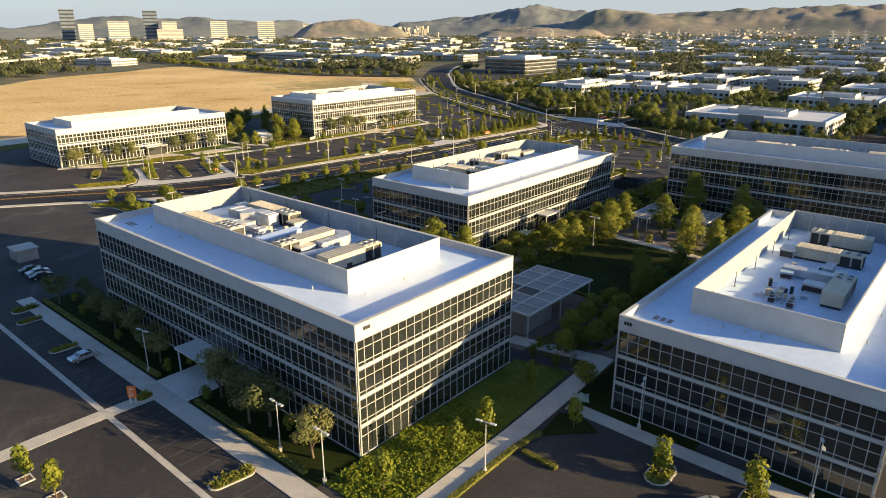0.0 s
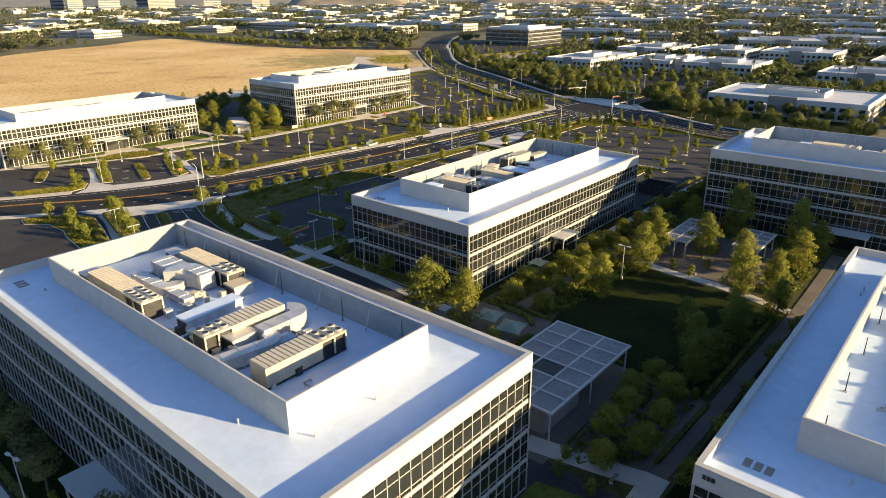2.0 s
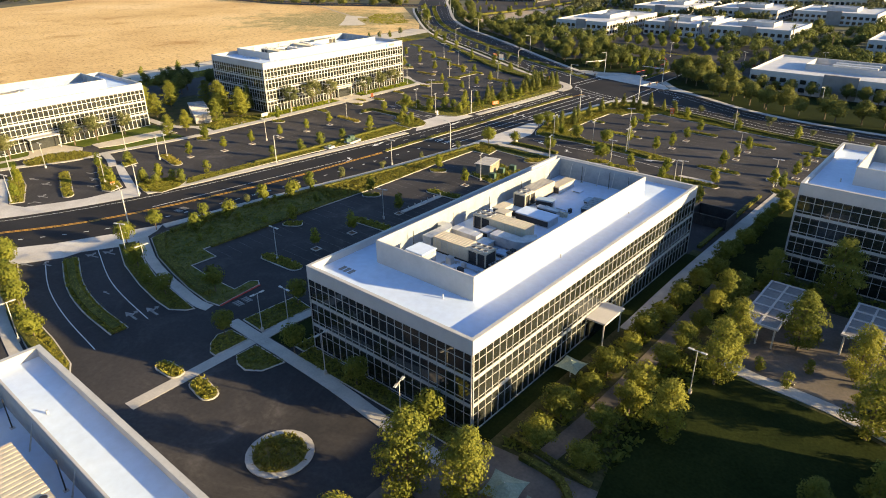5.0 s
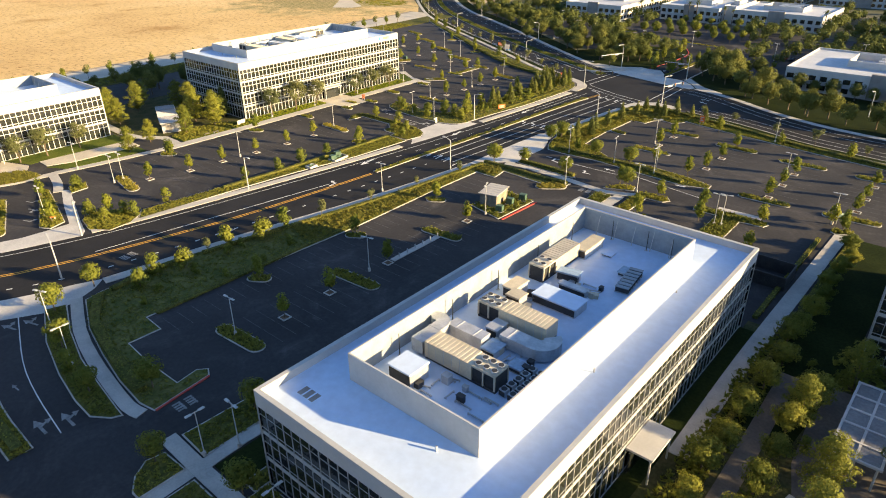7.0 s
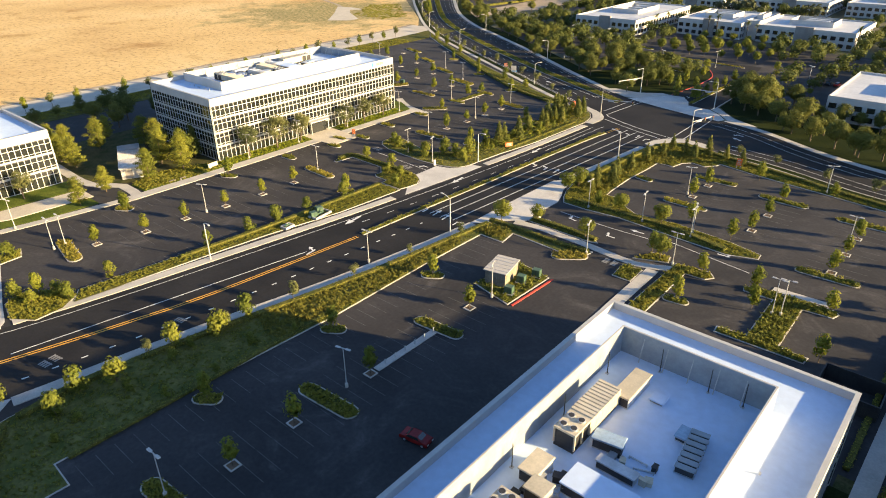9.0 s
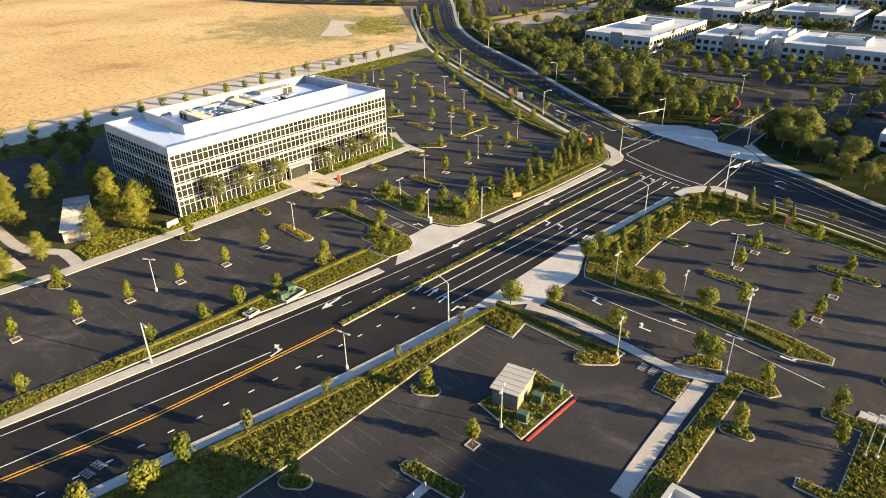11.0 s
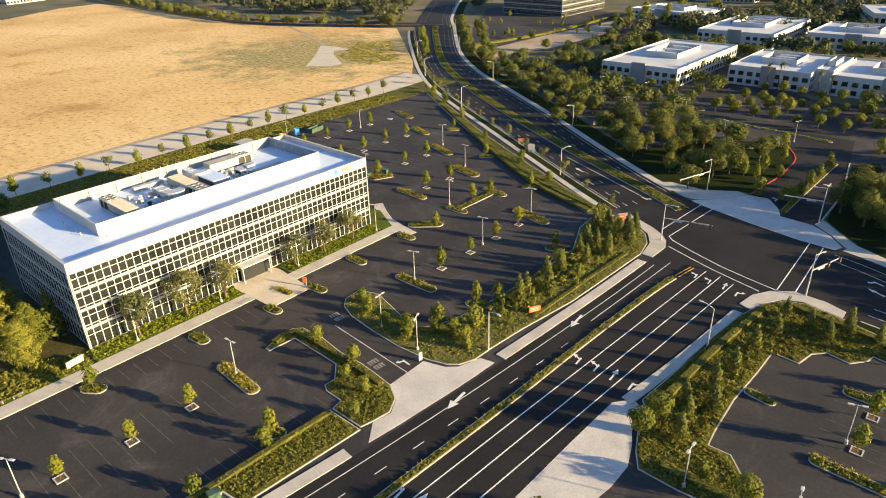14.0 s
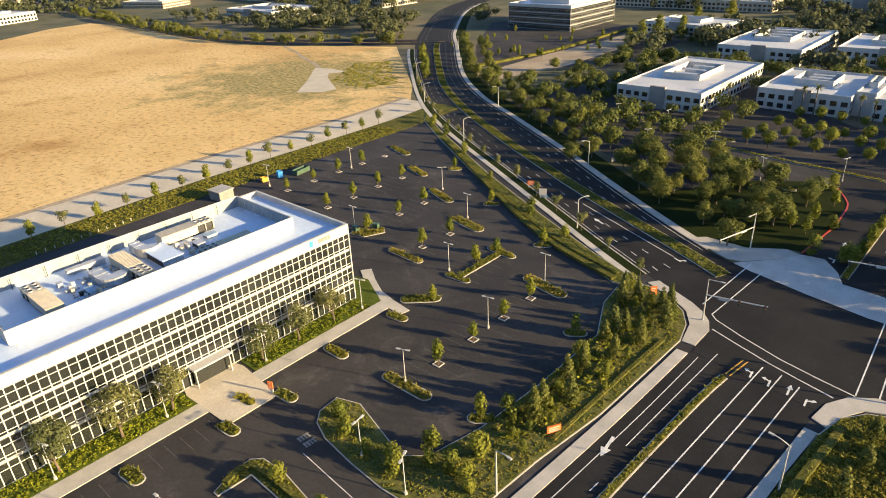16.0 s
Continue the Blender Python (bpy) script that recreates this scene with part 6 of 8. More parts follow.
SCREEN = surface("white_screen_panels", (0.45, 0.44, 0.42), (0.51, 0.50, 0.48), 0.4, 2.0, 0.6, 0.0, 0.06)
OFF4 = "four-storey white office building with dark glass bands"
OFF3 = "three-storey white office building with dark glass bands"
_, Z1 = office("office_building", -123.2, -53.2, 46.1, 78.4, 4, 18.2, (-116.3, -63.0, 53.8, 72.6), 20.6, "se", OFF4)
_, Z2 = office("office_building", -121.8, -90.2, 114, 184.2, 3, 14.5, (-116, -97.2, 123, 175.6), 17.2, "se", OFF3)
_, Z3 = office("office_building", -73.3, -3, 187, 219.6, 4, 18.2, (-66.5, -10, 195, 213), 20.6, "s", OFF4 + " beside a shaded courtyard")
_, Z6 = office("office_building", -34.6, -3, 76.6, 146.4, 3, 14.5, (-28.5, -10, 86, 138.6), 17.2, "s", OFF3)
_, Z4 = office("office_building", -303.5, -272, 93.5, 165, 3, 14.6, (-297, -278.5, 102, 156), 16.4, "e", OFF3 + " facing a parking lot", True)
_, Z5 = office("office_building", -286.8, -253.8, 201, 272.6, 4, 17.9, (-284.2, -263.4, 211, 265.8), 19.4, "es", OFF4 + " behind olive trees", True)
canopy("entrance_canopy", -86.8, 46.2, 0, 8.6, 4.0, 4.1, "flat white entrance canopy on round posts")
canopy("entrance_canopy", -90.2, 146, 90, 6.4, 3.4, 4.1, "flat white entrance canopy on round posts")
canopy("entrance_canopy", -253.8, 237, 90, 7.6, 2.0, 3.9, "flat white entrance canopy on round posts")
canopy("entrance_canopy", -272, 130.5, 90, 9.0, 3.0, 3.9, "flat white entrance canopy on round posts")
canopy("entrance_canopy", -41, 187, 0, 8.0, 4.0, 4.1, "flat white entrance canopy on round posts")


def roof_numbers(x, y, z, deg):
    """Painted roof figures, kept as plain dark bars."""
    bm = bmesh.new()
    for k in range(3):
        obox(bm, (k - 1) * 0.95, 0, 0.7, 1.4, 0, 0.012)
    tagged(part("roof_marking", bm, GREY_WALL, None, "", "", pose(x, y, z + 0.004, 0, 0, deg)), "three dark painted bars on a white roof", "roof marking")


roof_numbers(-118.5, 50.5, Z1, 0)
roof_numbers(-117.6, 118.3, Z2, 0)
roof_numbers(-30.4, 81.3, Z6, 0)


def wall_sign(x, y, z, deg, n=3, c=None, h=0.45):
    bm = bmesh.new()
    for k in range(n):
        box(bm, k * h * 0.9, k * h * 0.9 + h * 0.7, -0.06, 0, 0, h)
    tagged(part("wall_sign", bm, c or DARK, None, "", "", pose(x, y, z, 0, 0, deg)), "small dark sign bars fixed to a white fascia", "sign")


wall_sign(-53.18, 47.4, 17.2, 90)
wall_sign(-33.8, 76.58, 13.4, 0)
wall_sign(-253.78, 264.6, 16.5, 90, 4, GREY_WALL, 0.9)
wall_sign(-253.78, 262.4, 16.4, 90, 1, BLUE, 1.2)


# ---- rooftop plant ----
def air_handler(x, y, z, L, W, H, deg, label="long beige rooftop air handler with ribbed casing"):
    ob = thing("air_handler", (x, y, z), label, "air handler", "rooftop units", deg)
    bm = bmesh.new()
    box(bm, -L / 2, L / 2, -W / 2 + 0.1, W / 2 - 0.1, 0, 0.35)
    part("base", bm, DARK, ob)
    bm = bmesh.new()
    box(bm, -L / 2, L * 0.18, -W / 2, W / 2, 0.35, H)
    part("casing", bm, TAN_METAL, ob)
    bm = bmesh.new()
    n = int(L * 0.68 / 0.6)
    rows = []
    for i in range(n):
        xx = -L / 2 + i * 0.6
        for dx, dz in ((0.0, 0.01), (0.1, 0.09), (0.48, 0.09), (0.58, 0.01)):
            rows.append([bm.verts.new((xx + dx, s * (W / 2 + 0.05), H + dz)) for s in (-1, 1)])
    for a, b in zip(rows, rows[1:]):
        bm.faces.new((a[0], b[0], b[1], a[1]))
    part("ribbed_top", bm, TAN_METAL, ob)
    bm = bmesh.new()
    box(bm, L * 0.18, L / 2, -W / 2 + 0.25, W / 2 - 0.25, 0.35, H - 0.25)
    part("coil", bm, DARK, ob)
    for sx in (L * 0.34, L / 2 - 0.08):
        for sy in (-W / 2 + 0.08, W / 2 - 0.08):
            bm = bmesh.new()
            box(bm, sx - 0.09, sx + 0.09, sy - 0.09, sy + 0.09, 0.35, H - 0.25)
            part("corner_post", bm, TAN_METAL, ob)
    bm = bmesh.new()
    box(bm, L * 0.18, L / 2, -W / 2, W / 2, H - 0.25, H + 0.02)
    part("fan_deck", bm, TAN_METAL, ob)
    k = max(1, int(L * 0.32 / 1.1))
    for i in range(k):
        for s in (-1, 1):
            bm = bmesh.new()
            cyl(bm, L * 0.18 + (i + 0.5) * L * 0.32 / k, s * W * 0.24, H + 0.02, H + 0.22, 0.42, n=12)
            fan = part("fan_ring", bm, GALV, ob)
            bm = bmesh.new()
            cyl(bm, L * 0.18 + (i + 0.5) * L * 0.32 / k, s * W * 0.24, H + 0.2, H + 0.235, 0.34, n=12)
            part("fan", bm, DARK, fan)
    bm = bmesh.new()
    for i in range(int(L * 0.6 / 1.2)):
        xx = -L / 2 + 0.6 + i * 1.2
        box(bm, xx - 0.02, xx + 0.02, -W / 2 - 0.025, W / 2 + 0.025, 0.4, H - 0.05)
    part("seams", bm, GALV, ob)
    return ob


def duct(x, y, z, deg, L, W, H, bend=True, label="galvanised roof duct with a rounded elbow"):
    ob = thing("roof_duct", (x, y, z), label, "duct", "rooftop units", deg)
    bm = bmesh.new()
    box(bm, 0, L, -W / 2, W / 2, 0.3, 0.3 + H)
    part("run", bm, GALV, ob)
    if bend:
        bm = bmesh.new()
        r0, r1 = 0.35, 0.35 + W
        prev = None
        for i in range(9):
            a = math.pi / 2 * i / 8 * 1.6
            c, s = math.cos(a - math.pi / 2), math.sin(a - math.pi / 2)
            row = [bm.verts.new((L + c * r, r0 + W / 2 + s * r, zz)) for r, zz in ((r0, 0.31), (r1, 0.31), (r1, 0.29 + H), (r0, 0.29 + H))]
            if prev:
                for q in range(4):
                    bm.faces.new((prev[q], prev[(q + 1) % 4], row[(q + 1) % 4], row[q]))
            else:
                bm.faces.new(row)
            prev = row
        bm.faces.new(prev[::-1])
        bmesh.ops.recalc_face_normals(bm, faces=bm.faces)
        part("elbow", bm, GALV, ob)
    for k in range(max(2, int(L / 2))):
        bm = bmesh.new()
        xx = L * (k + 0.5) / max(2, int(L / 2))
        box(bm, xx - 0.05, xx + 0.05, -W / 2 - 0.05, W / 2 + 0.05, 0, 0.34 + H)
        part("support", bm, GALV, ob)
    return ob


def hatch(x, y, z, L, W, H, deg=0, mt=None, label="flat white rooftop equipment housing"):
    ob = thing("roof_housing", (x, y, z), label, "housing", "rooftop units", deg)
    bm = bmesh.new()
    box(bm, -L / 2 + 0.15, L / 2 - 0.15, -W / 2 + 0.15, W / 2 - 0.15, 0, H - 0.2)
    part("body", bm, GALV, ob)
    bm = bmesh.new()
    v = box(bm, -L / 2, L / 2, -W / 2, W / 2, H - 0.2, H)
    bmesh.ops.bevel(bm, geom=bm.edges[:], offset=0.05, segments=1, affect="EDGES")
    part("lid", bm, mt or ROOF, ob)
    for s in (-1, 1):
        bm = bmesh.new()
        box(bm, -L / 2 + 0.2, L / 2 - 0.2, s * (W / 2 - 0.15) - 0.03, s * (W / 2 - 0.15) + 0.03, 0.2, H - 0.35)
        part("louvre", bm, DARK, ob)
    return ob


def mast(x, y, z, h):
    ob = thing("roof_mast", (x, y, z), "thin dark steel mast on a roof", "mast", "rooftop units")
    bm = bmesh.new()
    cyl(bm, 0, 0, 0, h, 0.07, 0.05, 6)
    part("pole", bm, DARK, ob)
    bm = bmesh.new()
    box(bm, -0.2, 0.2, -0.2, 0.2, 0, 0.08)
    part("foot", bm, GALV, ob)


def condensers(x, y, z, n, m, deg=0, label="small dark rooftop condenser"):
    for i in range(n):
        for j in range(m):
            c, s = math.cos(radians(deg)), math.sin(radians(deg))
            px, py = i * 1.25, j * 1.25
            ob = thing("condenser", (x + c * px - s * py, y + s * px + c * py, z), label, "condenser", "rooftop condensers", deg)
            bm = bmesh.new()
            box(bm, -0.45, 0.45, -0.45, 0.45, 0.1, 0.95)
            part("case", bm, GALV, ob)
            bm = bmesh.new()
            cyl(bm, 0, 0, 0.95, 1.0, 0.36, n=10)
            part("fan", bm, DARK, ob)
            bm = bmesh.new()
            box(bm, -0.42, 0.42, -0.47, -0.45, 0.2, 0.85)
            part("grille", bm, DARK, ob)


def clutter(x, y, z, w, d, n, seed):
    """Loose pipes and boxes low on a roof, each its own thing."""
    rg = random.Random(seed)
    for _ in range(n):
        px, py = x + rg.uniform(-w / 2, w / 2), y + rg.uniform(-d / 2, d / 2)
        bm = bmesh.new()
        if rg.random() < 0.5:
            L = rg.uniform(0.8, 2.5)
            obox(bm, 0, 0, L, 0.14, 0.12, 0.26, 0)
            obox(bm, -L / 2 + 0.1, 0, 0.12, 0.3, 0, 0.14, 0)
            obox(bm, L / 2 - 0.1, 0, 0.12, 0.3, 0, 0.14, 0)
            nm, lb, mt = "pipe_run", "low galvanised pipe run on blocks", GALV
        else:
            a, b, c = rg.uniform(0.4, 1.0), rg.uniform(0.4, 0.9), rg.uniform(0.4, 1.1)
            obox(bm, 0, 0, a, b, 0, c)
            obox(bm, 0, 0, a + 0.1, b + 0.1, c, c + 0.06)
            nm, lb, mt = "equipment_box", "small metal equipment box on a roof", rg.choice((GALV, TAN_METAL, DARK))
        tagged(part(nm, bm, mt, None, "", "", pose(px, py, z, 0, 0, rg.choice((0, 90, 0, 90, 20)))), lb, "rooftop box", "rooftop clutter")


# first office
air_handler(-100.2, 68.8, Z1, 12.4, 2.7, 2.5, 0)
air_handler(-101.8, 57.3, Z1, 15.0, 2.7, 2.5, 0)
air_handler(-82.2, 61.6, Z1, 10.6, 2.7, 2.5, 270)
air_handler(-71.7, 62.0, Z1, 10.6, 2.7, 2.5, 90)
duct(-107.4, 65.2, Z1, 0, 6.2, 3.0, 1.9, True, "wide galvanised roof duct with a curved end")
duct(-96.4, 66.0, Z1, 180, 3.6, 2.2, 2.2)
duct(-107.0, 61.4, Z1, 0, 6.5, 1.7, 1.1)
duct(-99.2, 61.8, Z1, 0, 5.2, 1.4, 0.9, False, "low galvanised roof duct")
hatch(-89.4, 62.0, Z1, 2.3, 8.2, 1.4, 3)
duct(-78.9, 61.9, Z1, 90, 4.8, 1.9, 1.7)
duct(-77.2, 54.9, Z1, 80, 6.0, 1.8, 1.4)
duct(-74.6, 55.2, Z1, 0, 2.6, 1.5, 0.9, False, "low galvanised roof duct")
hatch(-80.2, 60.2, Z1, 2.2, 3.4, 1.7, 0, GALV, "galvanised rooftop equipment housing")
hatch(-76.4, 63.4, Z1, 1.8, 2.2, 1.2, 0, BLUE_GREY)
hatch(-92.6, 68.2, Z1, 2.6, 3.2, 1.6, 0, TAN_METAL, "beige rooftop equipment housing")
hatch(-110.6, 57.0, Z1, 2.4, 2.8, 2.0, 0, GALV, "galvanised rooftop equipment housing")
hatch(-109.6, 68.6, Z1, 2.8, 2.2, 1.7, 0, GALV, "galvanised rooftop equipment housing")
clutter(-87, 56.6, Z1, 7, 4.4, 42, 5)
clutter(-93, 62, Z1, 6, 8, 22, 24)
clutter(-79, 57, Z1, 5, 5, 14, 25)
clutter(-104, 63, Z1, 10, 9, 18, 6)
clutter(-69, 58, Z1, 5, 6, 7, 28)
clutter(-76, 66, Z1, 4, 5, 8, 29)
for x in (-112, -100, -88, -76, -66):
    mast(x, 71.6, Z1, 3.4)
    mast(x - 4, 54.8, Z1, 2.6)
# second office
air_handler(-106.9, 132.9, Z2, 10.4, 2.7, 2.5, 0)
air_handler(-107.6, 144.2, Z2, 10.6, 2.7, 2.5, 180)
air_handler(-112.2, 160.6, Z2, 10.0, 2.6, 2.5, 270)
hatch(-110.8, 168.4, Z2, 2.2, 6.0, 1.6, 0, TAN_METAL, "beige rooftop housing with a sloped hood")
hatch(-106.0, 152.0, Z2, 6.9, 3.5, 1.5, 0)
hatch(-111.0, 127.6, Z2, 3.6, 3.4, 2.2, 0)
duct(-106.6, 140.2, Z2, 0, 4.4, 2.2, 1.6)
duct(-113.0, 137.7, Z2, 0, 5.4, 1.8, 1.6, False, "long galvanised roof duct")
duct(-113.4, 131.6, Z2, 90, 4.4, 1.8, 1.8)
hatch(-108.4, 141.0, Z2, 1.9, 2.6, 1.6, 0, GALV, "galvanised rooftop equipment housing")
hatch(-106.4, 137.6, Z2, 2.2, 2.6, 1.2, 0, BLUE_GREY)
hatch(-102.2, 136.8, Z2, 2.0, 1.8, 0.9, 0, BLUE_GREY)
hatch(-107.8, 169.3, Z2, 1.8, 1.8, 0.5, 0)
hatch(-108.6, 158.8, Z2, 3.4, 1.8, 1.5, 10, BLUE_GREY)
hatch(-106.2, 156.0, Z2, 4.4, 1.3, 1.2, 0, GALV, "galvanised rooftop equipment housing")
hatch(-112.4, 150.8, Z2, 2.2, 3.6, 1.7, 0, TAN_METAL, "beige rooftop equipment housing")
hatch(-110.4, 148.2, Z2, 2.4, 2.2, 2.0, 0, TAN_METAL, "beige rooftop equipment housing")
condensers(-100.8, 132.2, Z2, 2, 5, -4)
clutter(-111, 149.2, Z2, 5, 7, 42, 8)
clutter(-108.5, 128.6, Z2, 8, 4, 12, 21)
clutter(-104, 138.6, Z2, 6, 5, 16, 22)
clutter(-106, 157.6, Z2, 6, 3, 12, 23)
clutter(-103, 128.4, Z2, 5, 4, 8, 9)
for k in range(7):
    ob = thing("coil_bank", (-101.0 - 0.12 * k, 160.4 + 0.95 * k, Z2), "dark upright coil bank on a white roof", "coil bank", "rooftop units", 8)
    for nm, q, mt in (("coil", (-0.9, 0.9, -0.3, 0.3, 0.25, 0.95), DARK), ("cap", (-1.0, 1.0, -0.36, 0.36, 0.95, 1.03), LINING), ("skid", (-1.0, 1.0, -0.2, 0.2, 0, 0.25), GALV)):
        bm = bmesh.new()
        box(bm, *q)
        part(nm, bm, mt, ob)
hatch(-103.2, 165.4, Z2, 1.4, 2.2, 0.8, 0, BLUE_GREY)
for y in (130, 140, 150, 160, 170):
    mast(-114.8, y, Z2, 3.2)
for x in (-110, -104, -100):
    mast(x, 174.4, Z2, 3.4)
# near office with the open roof deck
air_handler(-18.6, 121.4, Z6, 10.0, 2.8, 2.1, 0)
hatch(-24.6, 120.6, Z6, 2.4, 3.8, 1.6, 0, GALV, "galvanised rooftop equipment housing")
air_handler(-18.8, 131.6, Z6, 9.6, 2.8, 2.4, 180)
air_handler(-14.0, 104.8, Z6, 9.6, 2.8, 2.2, 90)
duct(-23.0, 110.6, Z6, 0, 6.6, 1.9, 1.2)
hatch(-17.4, 105.6, Z6, 3.0, 2.4, 1.3, 0, GALV, "galvanised rooftop equipment housing")
hatch(-22.0, 109.0, Z6, 2.0, 2.2, 1.2, 8, BLUE_GREY)
duct(-17.4, 113.4, Z6, 90, 4.0, 1.4, 1.0, False, "low galvanised roof duct")
condensers(-21.0, 97.0, Z6, 1, 2, 10)
condensers(-18.4, 96.6, Z6, 1, 2, 5)
clutter(-20.5, 101.5, Z6, 6, 7, 26, 11)
clutter(-18, 113.5, Z6, 9, 4, 16, 26)
clutter(-19, 127, Z6, 9, 5, 12, 31)
for y in (90, 100, 110, 120, 130):
    mast(-27.0, y, Z6, 2.4)
# fourth and fifth offices
for x, y, L in ((-50, 204, 10), (-36, 203, 9), (-22, 205, 10)):
    air_handler(x, y, Z3, L, 3.0, 2.2, 0)
    hatch(x - 7, y + 3, Z3, 3, 2.4, 1.2)
for y, L in ((112, 10), (130, 9)):
    air_handler(-287.5, y, Z4, L, 2.8, 1.6, 90)
    hatch(-292, y + 6, Z4, 3, 3, 1.2)
air_handler(-272.2, 219.4, Z5, 12.4, 2.9, 2.0, 180)
air_handler(-271.8, 235.0, Z5, 13.2, 2.9, 2.0, 0)
air_handler(-278.6, 249.6, Z5, 11.5, 2.9, 2.2, 90)
air_handler(-266.8, 252.0, Z5, 11.0, 2.3, 1.4, 270)
hatch(-272.4, 241.4, Z5, 8.6, 4.4, 1.6)
duct(-275.6, 229.6, Z5, 0, 4.4, 2.4, 1.4)
duct(-280.4, 239.4, Z5, 0, 3.6, 2.0, 1.8)
duct(-270.4, 229.8, Z5, 90, 3.2, 2.0, 1.3)
duct(-280.6, 226.4, Z5, 90, 7.0, 1.4, 0.8, False, "low galvanised roof duct")
hatch(-270.2, 226.6, Z5, 2.8, 1.8, 0.8, 0, BLUE_GREY)
hatch(-274.2, 252.6, Z5, 2.0, 2.6, 0.8, 0, BLUE_GREY)
hatch(-271.6, 248.6, Z5, 2.6, 2.0, 1.2, 0, GALV, "galvanised rooftop equipment housing")
clutter(-272, 226, Z5, 10, 6, 26, 13)
clutter(-272, 248, Z5, 6, 5, 18, 14)
clutter(-277, 231, Z5, 8, 8, 12, 27)
for y in range(212, 262, 6):
    mast(-283.4, y, Z5, 2.2)


# ---- outdoor things ----
def lot_lamp(x, y, deg=0, heads=1):
    ob = thing("parking_lamp", (x, y, 0), "slim parking lot lamp post with a flat head", "street lamp", "parking lamps", deg)
    bm = bmesh.new()
    cyl(bm, 0, 0, 0, 0.7, 0.26, 0.26, 10)
    part("footing", bm, CONCRETE, ob)
    bm = bmesh.new()
    cyl(bm, 0, 0, 0.7, 7.3, 0.085, 0.06, 8)
    part("pole", bm, POLE, ob)
    for k in range(heads):
        s = 1 if k == 0 else -1
        bm = bmesh.new()
        box(bm, min(0, s * 0.75), max(0, s * 0.75), -0.05, 0.05, 7.15, 7.24)
        arm = part("arm", bm, POLE, ob)
        bm = bmesh.new()
        v = box(bm, s * 0.9 - 0.42, s * 0.9 + 0.42, -0.2, 0.2, 7.14, 7.28)
        bmesh.ops.bevel(bm, geom=bm.edges[:], offset=0.04, segments=1, affect="EDGES")
        part("lamp_head", bm, POLE, arm)
    return ob


def street_lamp(x, y, deg=0, h=8.2):
    """A tall road lamp with a curved arm."""
    ob = thing("street_lamp", (x, y, 0.15), "tall pale concrete street lamp with a curved arm", "street lamp", "street lamps", deg)
    bm = bmesh.new()
    cyl(bm, 0, 0, 0, h, 0.16, 0.09, 8)
    part("pole", bm, POLE, ob)
    bm = bmesh.new()
    prev = None
    for i in range(8):
        t = i / 7
        px, pz = 2.2 * t, h - 0.05 + 0.55 * math.sin(t * math.pi / 2)
        row = [bm.verts.new((px, dy, pz + dz)) for dy, dz in ((-0.06, -0.06), (0.06, -0.06), (0.06, 0.06), (-0.06, 0.06))]
        if prev:
            for q in range(4):
                bm.faces.new((prev[q], prev[(q + 1) % 4], row[(q + 1) % 4], row[q]))
        prev = row
    arm = part("arm", bm, POLE, ob)
    bm = bmesh.new()
    box(bm, 2.1, 2.9, -0.17, 0.17, h + 0.4, h + 0.58)
    part("lamp_head", bm, POLE, arm)
    return ob


l1 = lot_lamp(-224.9, 179.3, 30, 2)
for x, y, d in ((-225.8, 214.2, 0), (-224.3, 258, 0), (-223.6, 281, 0), (-245.8, 294.6, 0), (-262, 321, 0), (-225, 303.4, 0), (-282.2, 333.4, 20), (-320.9, 330.3, 0), (-329.6, 303.1, 0), (-280.9, 296.4, 0), (-216.8, 240.8, 90), (-206.2, 239.6, 90), (-150.5, 157.8, 0), (-176.7, 187.1, 0), (-149.2, 192.4, 90), (-142.7, 240.4, 90), (-156, 239.4, 90), (-131.3, 241.2, 90), (-128.9, 225.6, 0), (-131, 239.4, 90), (-106.7, 220.1, 0), (-141.3, 262.5, 0), (-115.1, 285, 0), (-88.7, 236, 0), (-104, 256, 0), (-151.9, 129.2, 0), (-132, 111.4, 90), (-115, 110.4, 90), (-98.5, 109.4, 90), (-233, 147.6, 0), (-144.5, 218.6, 90), (-108, 219.5, 0), (-53, 40.1, 0), (-39.6, 53.8, 180), (-94.7, 39.4, 0), (-62, 40.4, 0), (-29.5, 74.6, 90), (-8.5, 74.6, 90), (-175, 87, 90), (-160, 84.4, 90), (-177.2, 110.6, 0), (-164, 108.4, 90), (-130, 115.2, 0), (-72, 140.5, 0), (-249.4, 208, 0), (-249.4, 246, 0), (-249.4, 270.4, 0), (-249.4, 226, 0), (-228.6, 106.6, 0), (-233, 150, 0), (-251, 123, 0), (-246, 112.8, 0), (-225, 128, 0), (-250.6, 146, 0), (-257.4, 112, 0)):
    copy_thing(l1, pose(x, y, 0, 0, 0, d + 30 * (x % 1)))
s1 = street_lamp(-202.8, 166.8, -8)
for x, y, d in ((-196.2, 247.8, -8), (-172.8, 208.2, 172), (-166.2, 273.4, 174), (-208.5, 129, -10), (-234.5, 332.9, 60), (-309.2, 375.9, 60), (-362.8, 412, 50), (-400.9, 447, 50), (-257.4, 377.6, 240), (-330, 424.6, 235), (-390.4, 471.4, 230), (-100, 330, 260), (-60, 326, 260), (-440, 527, 230), (-192.4, 118.4, 170)):
    copy_thing(s1, pose(x, y, 0.04, 0, 0, d))


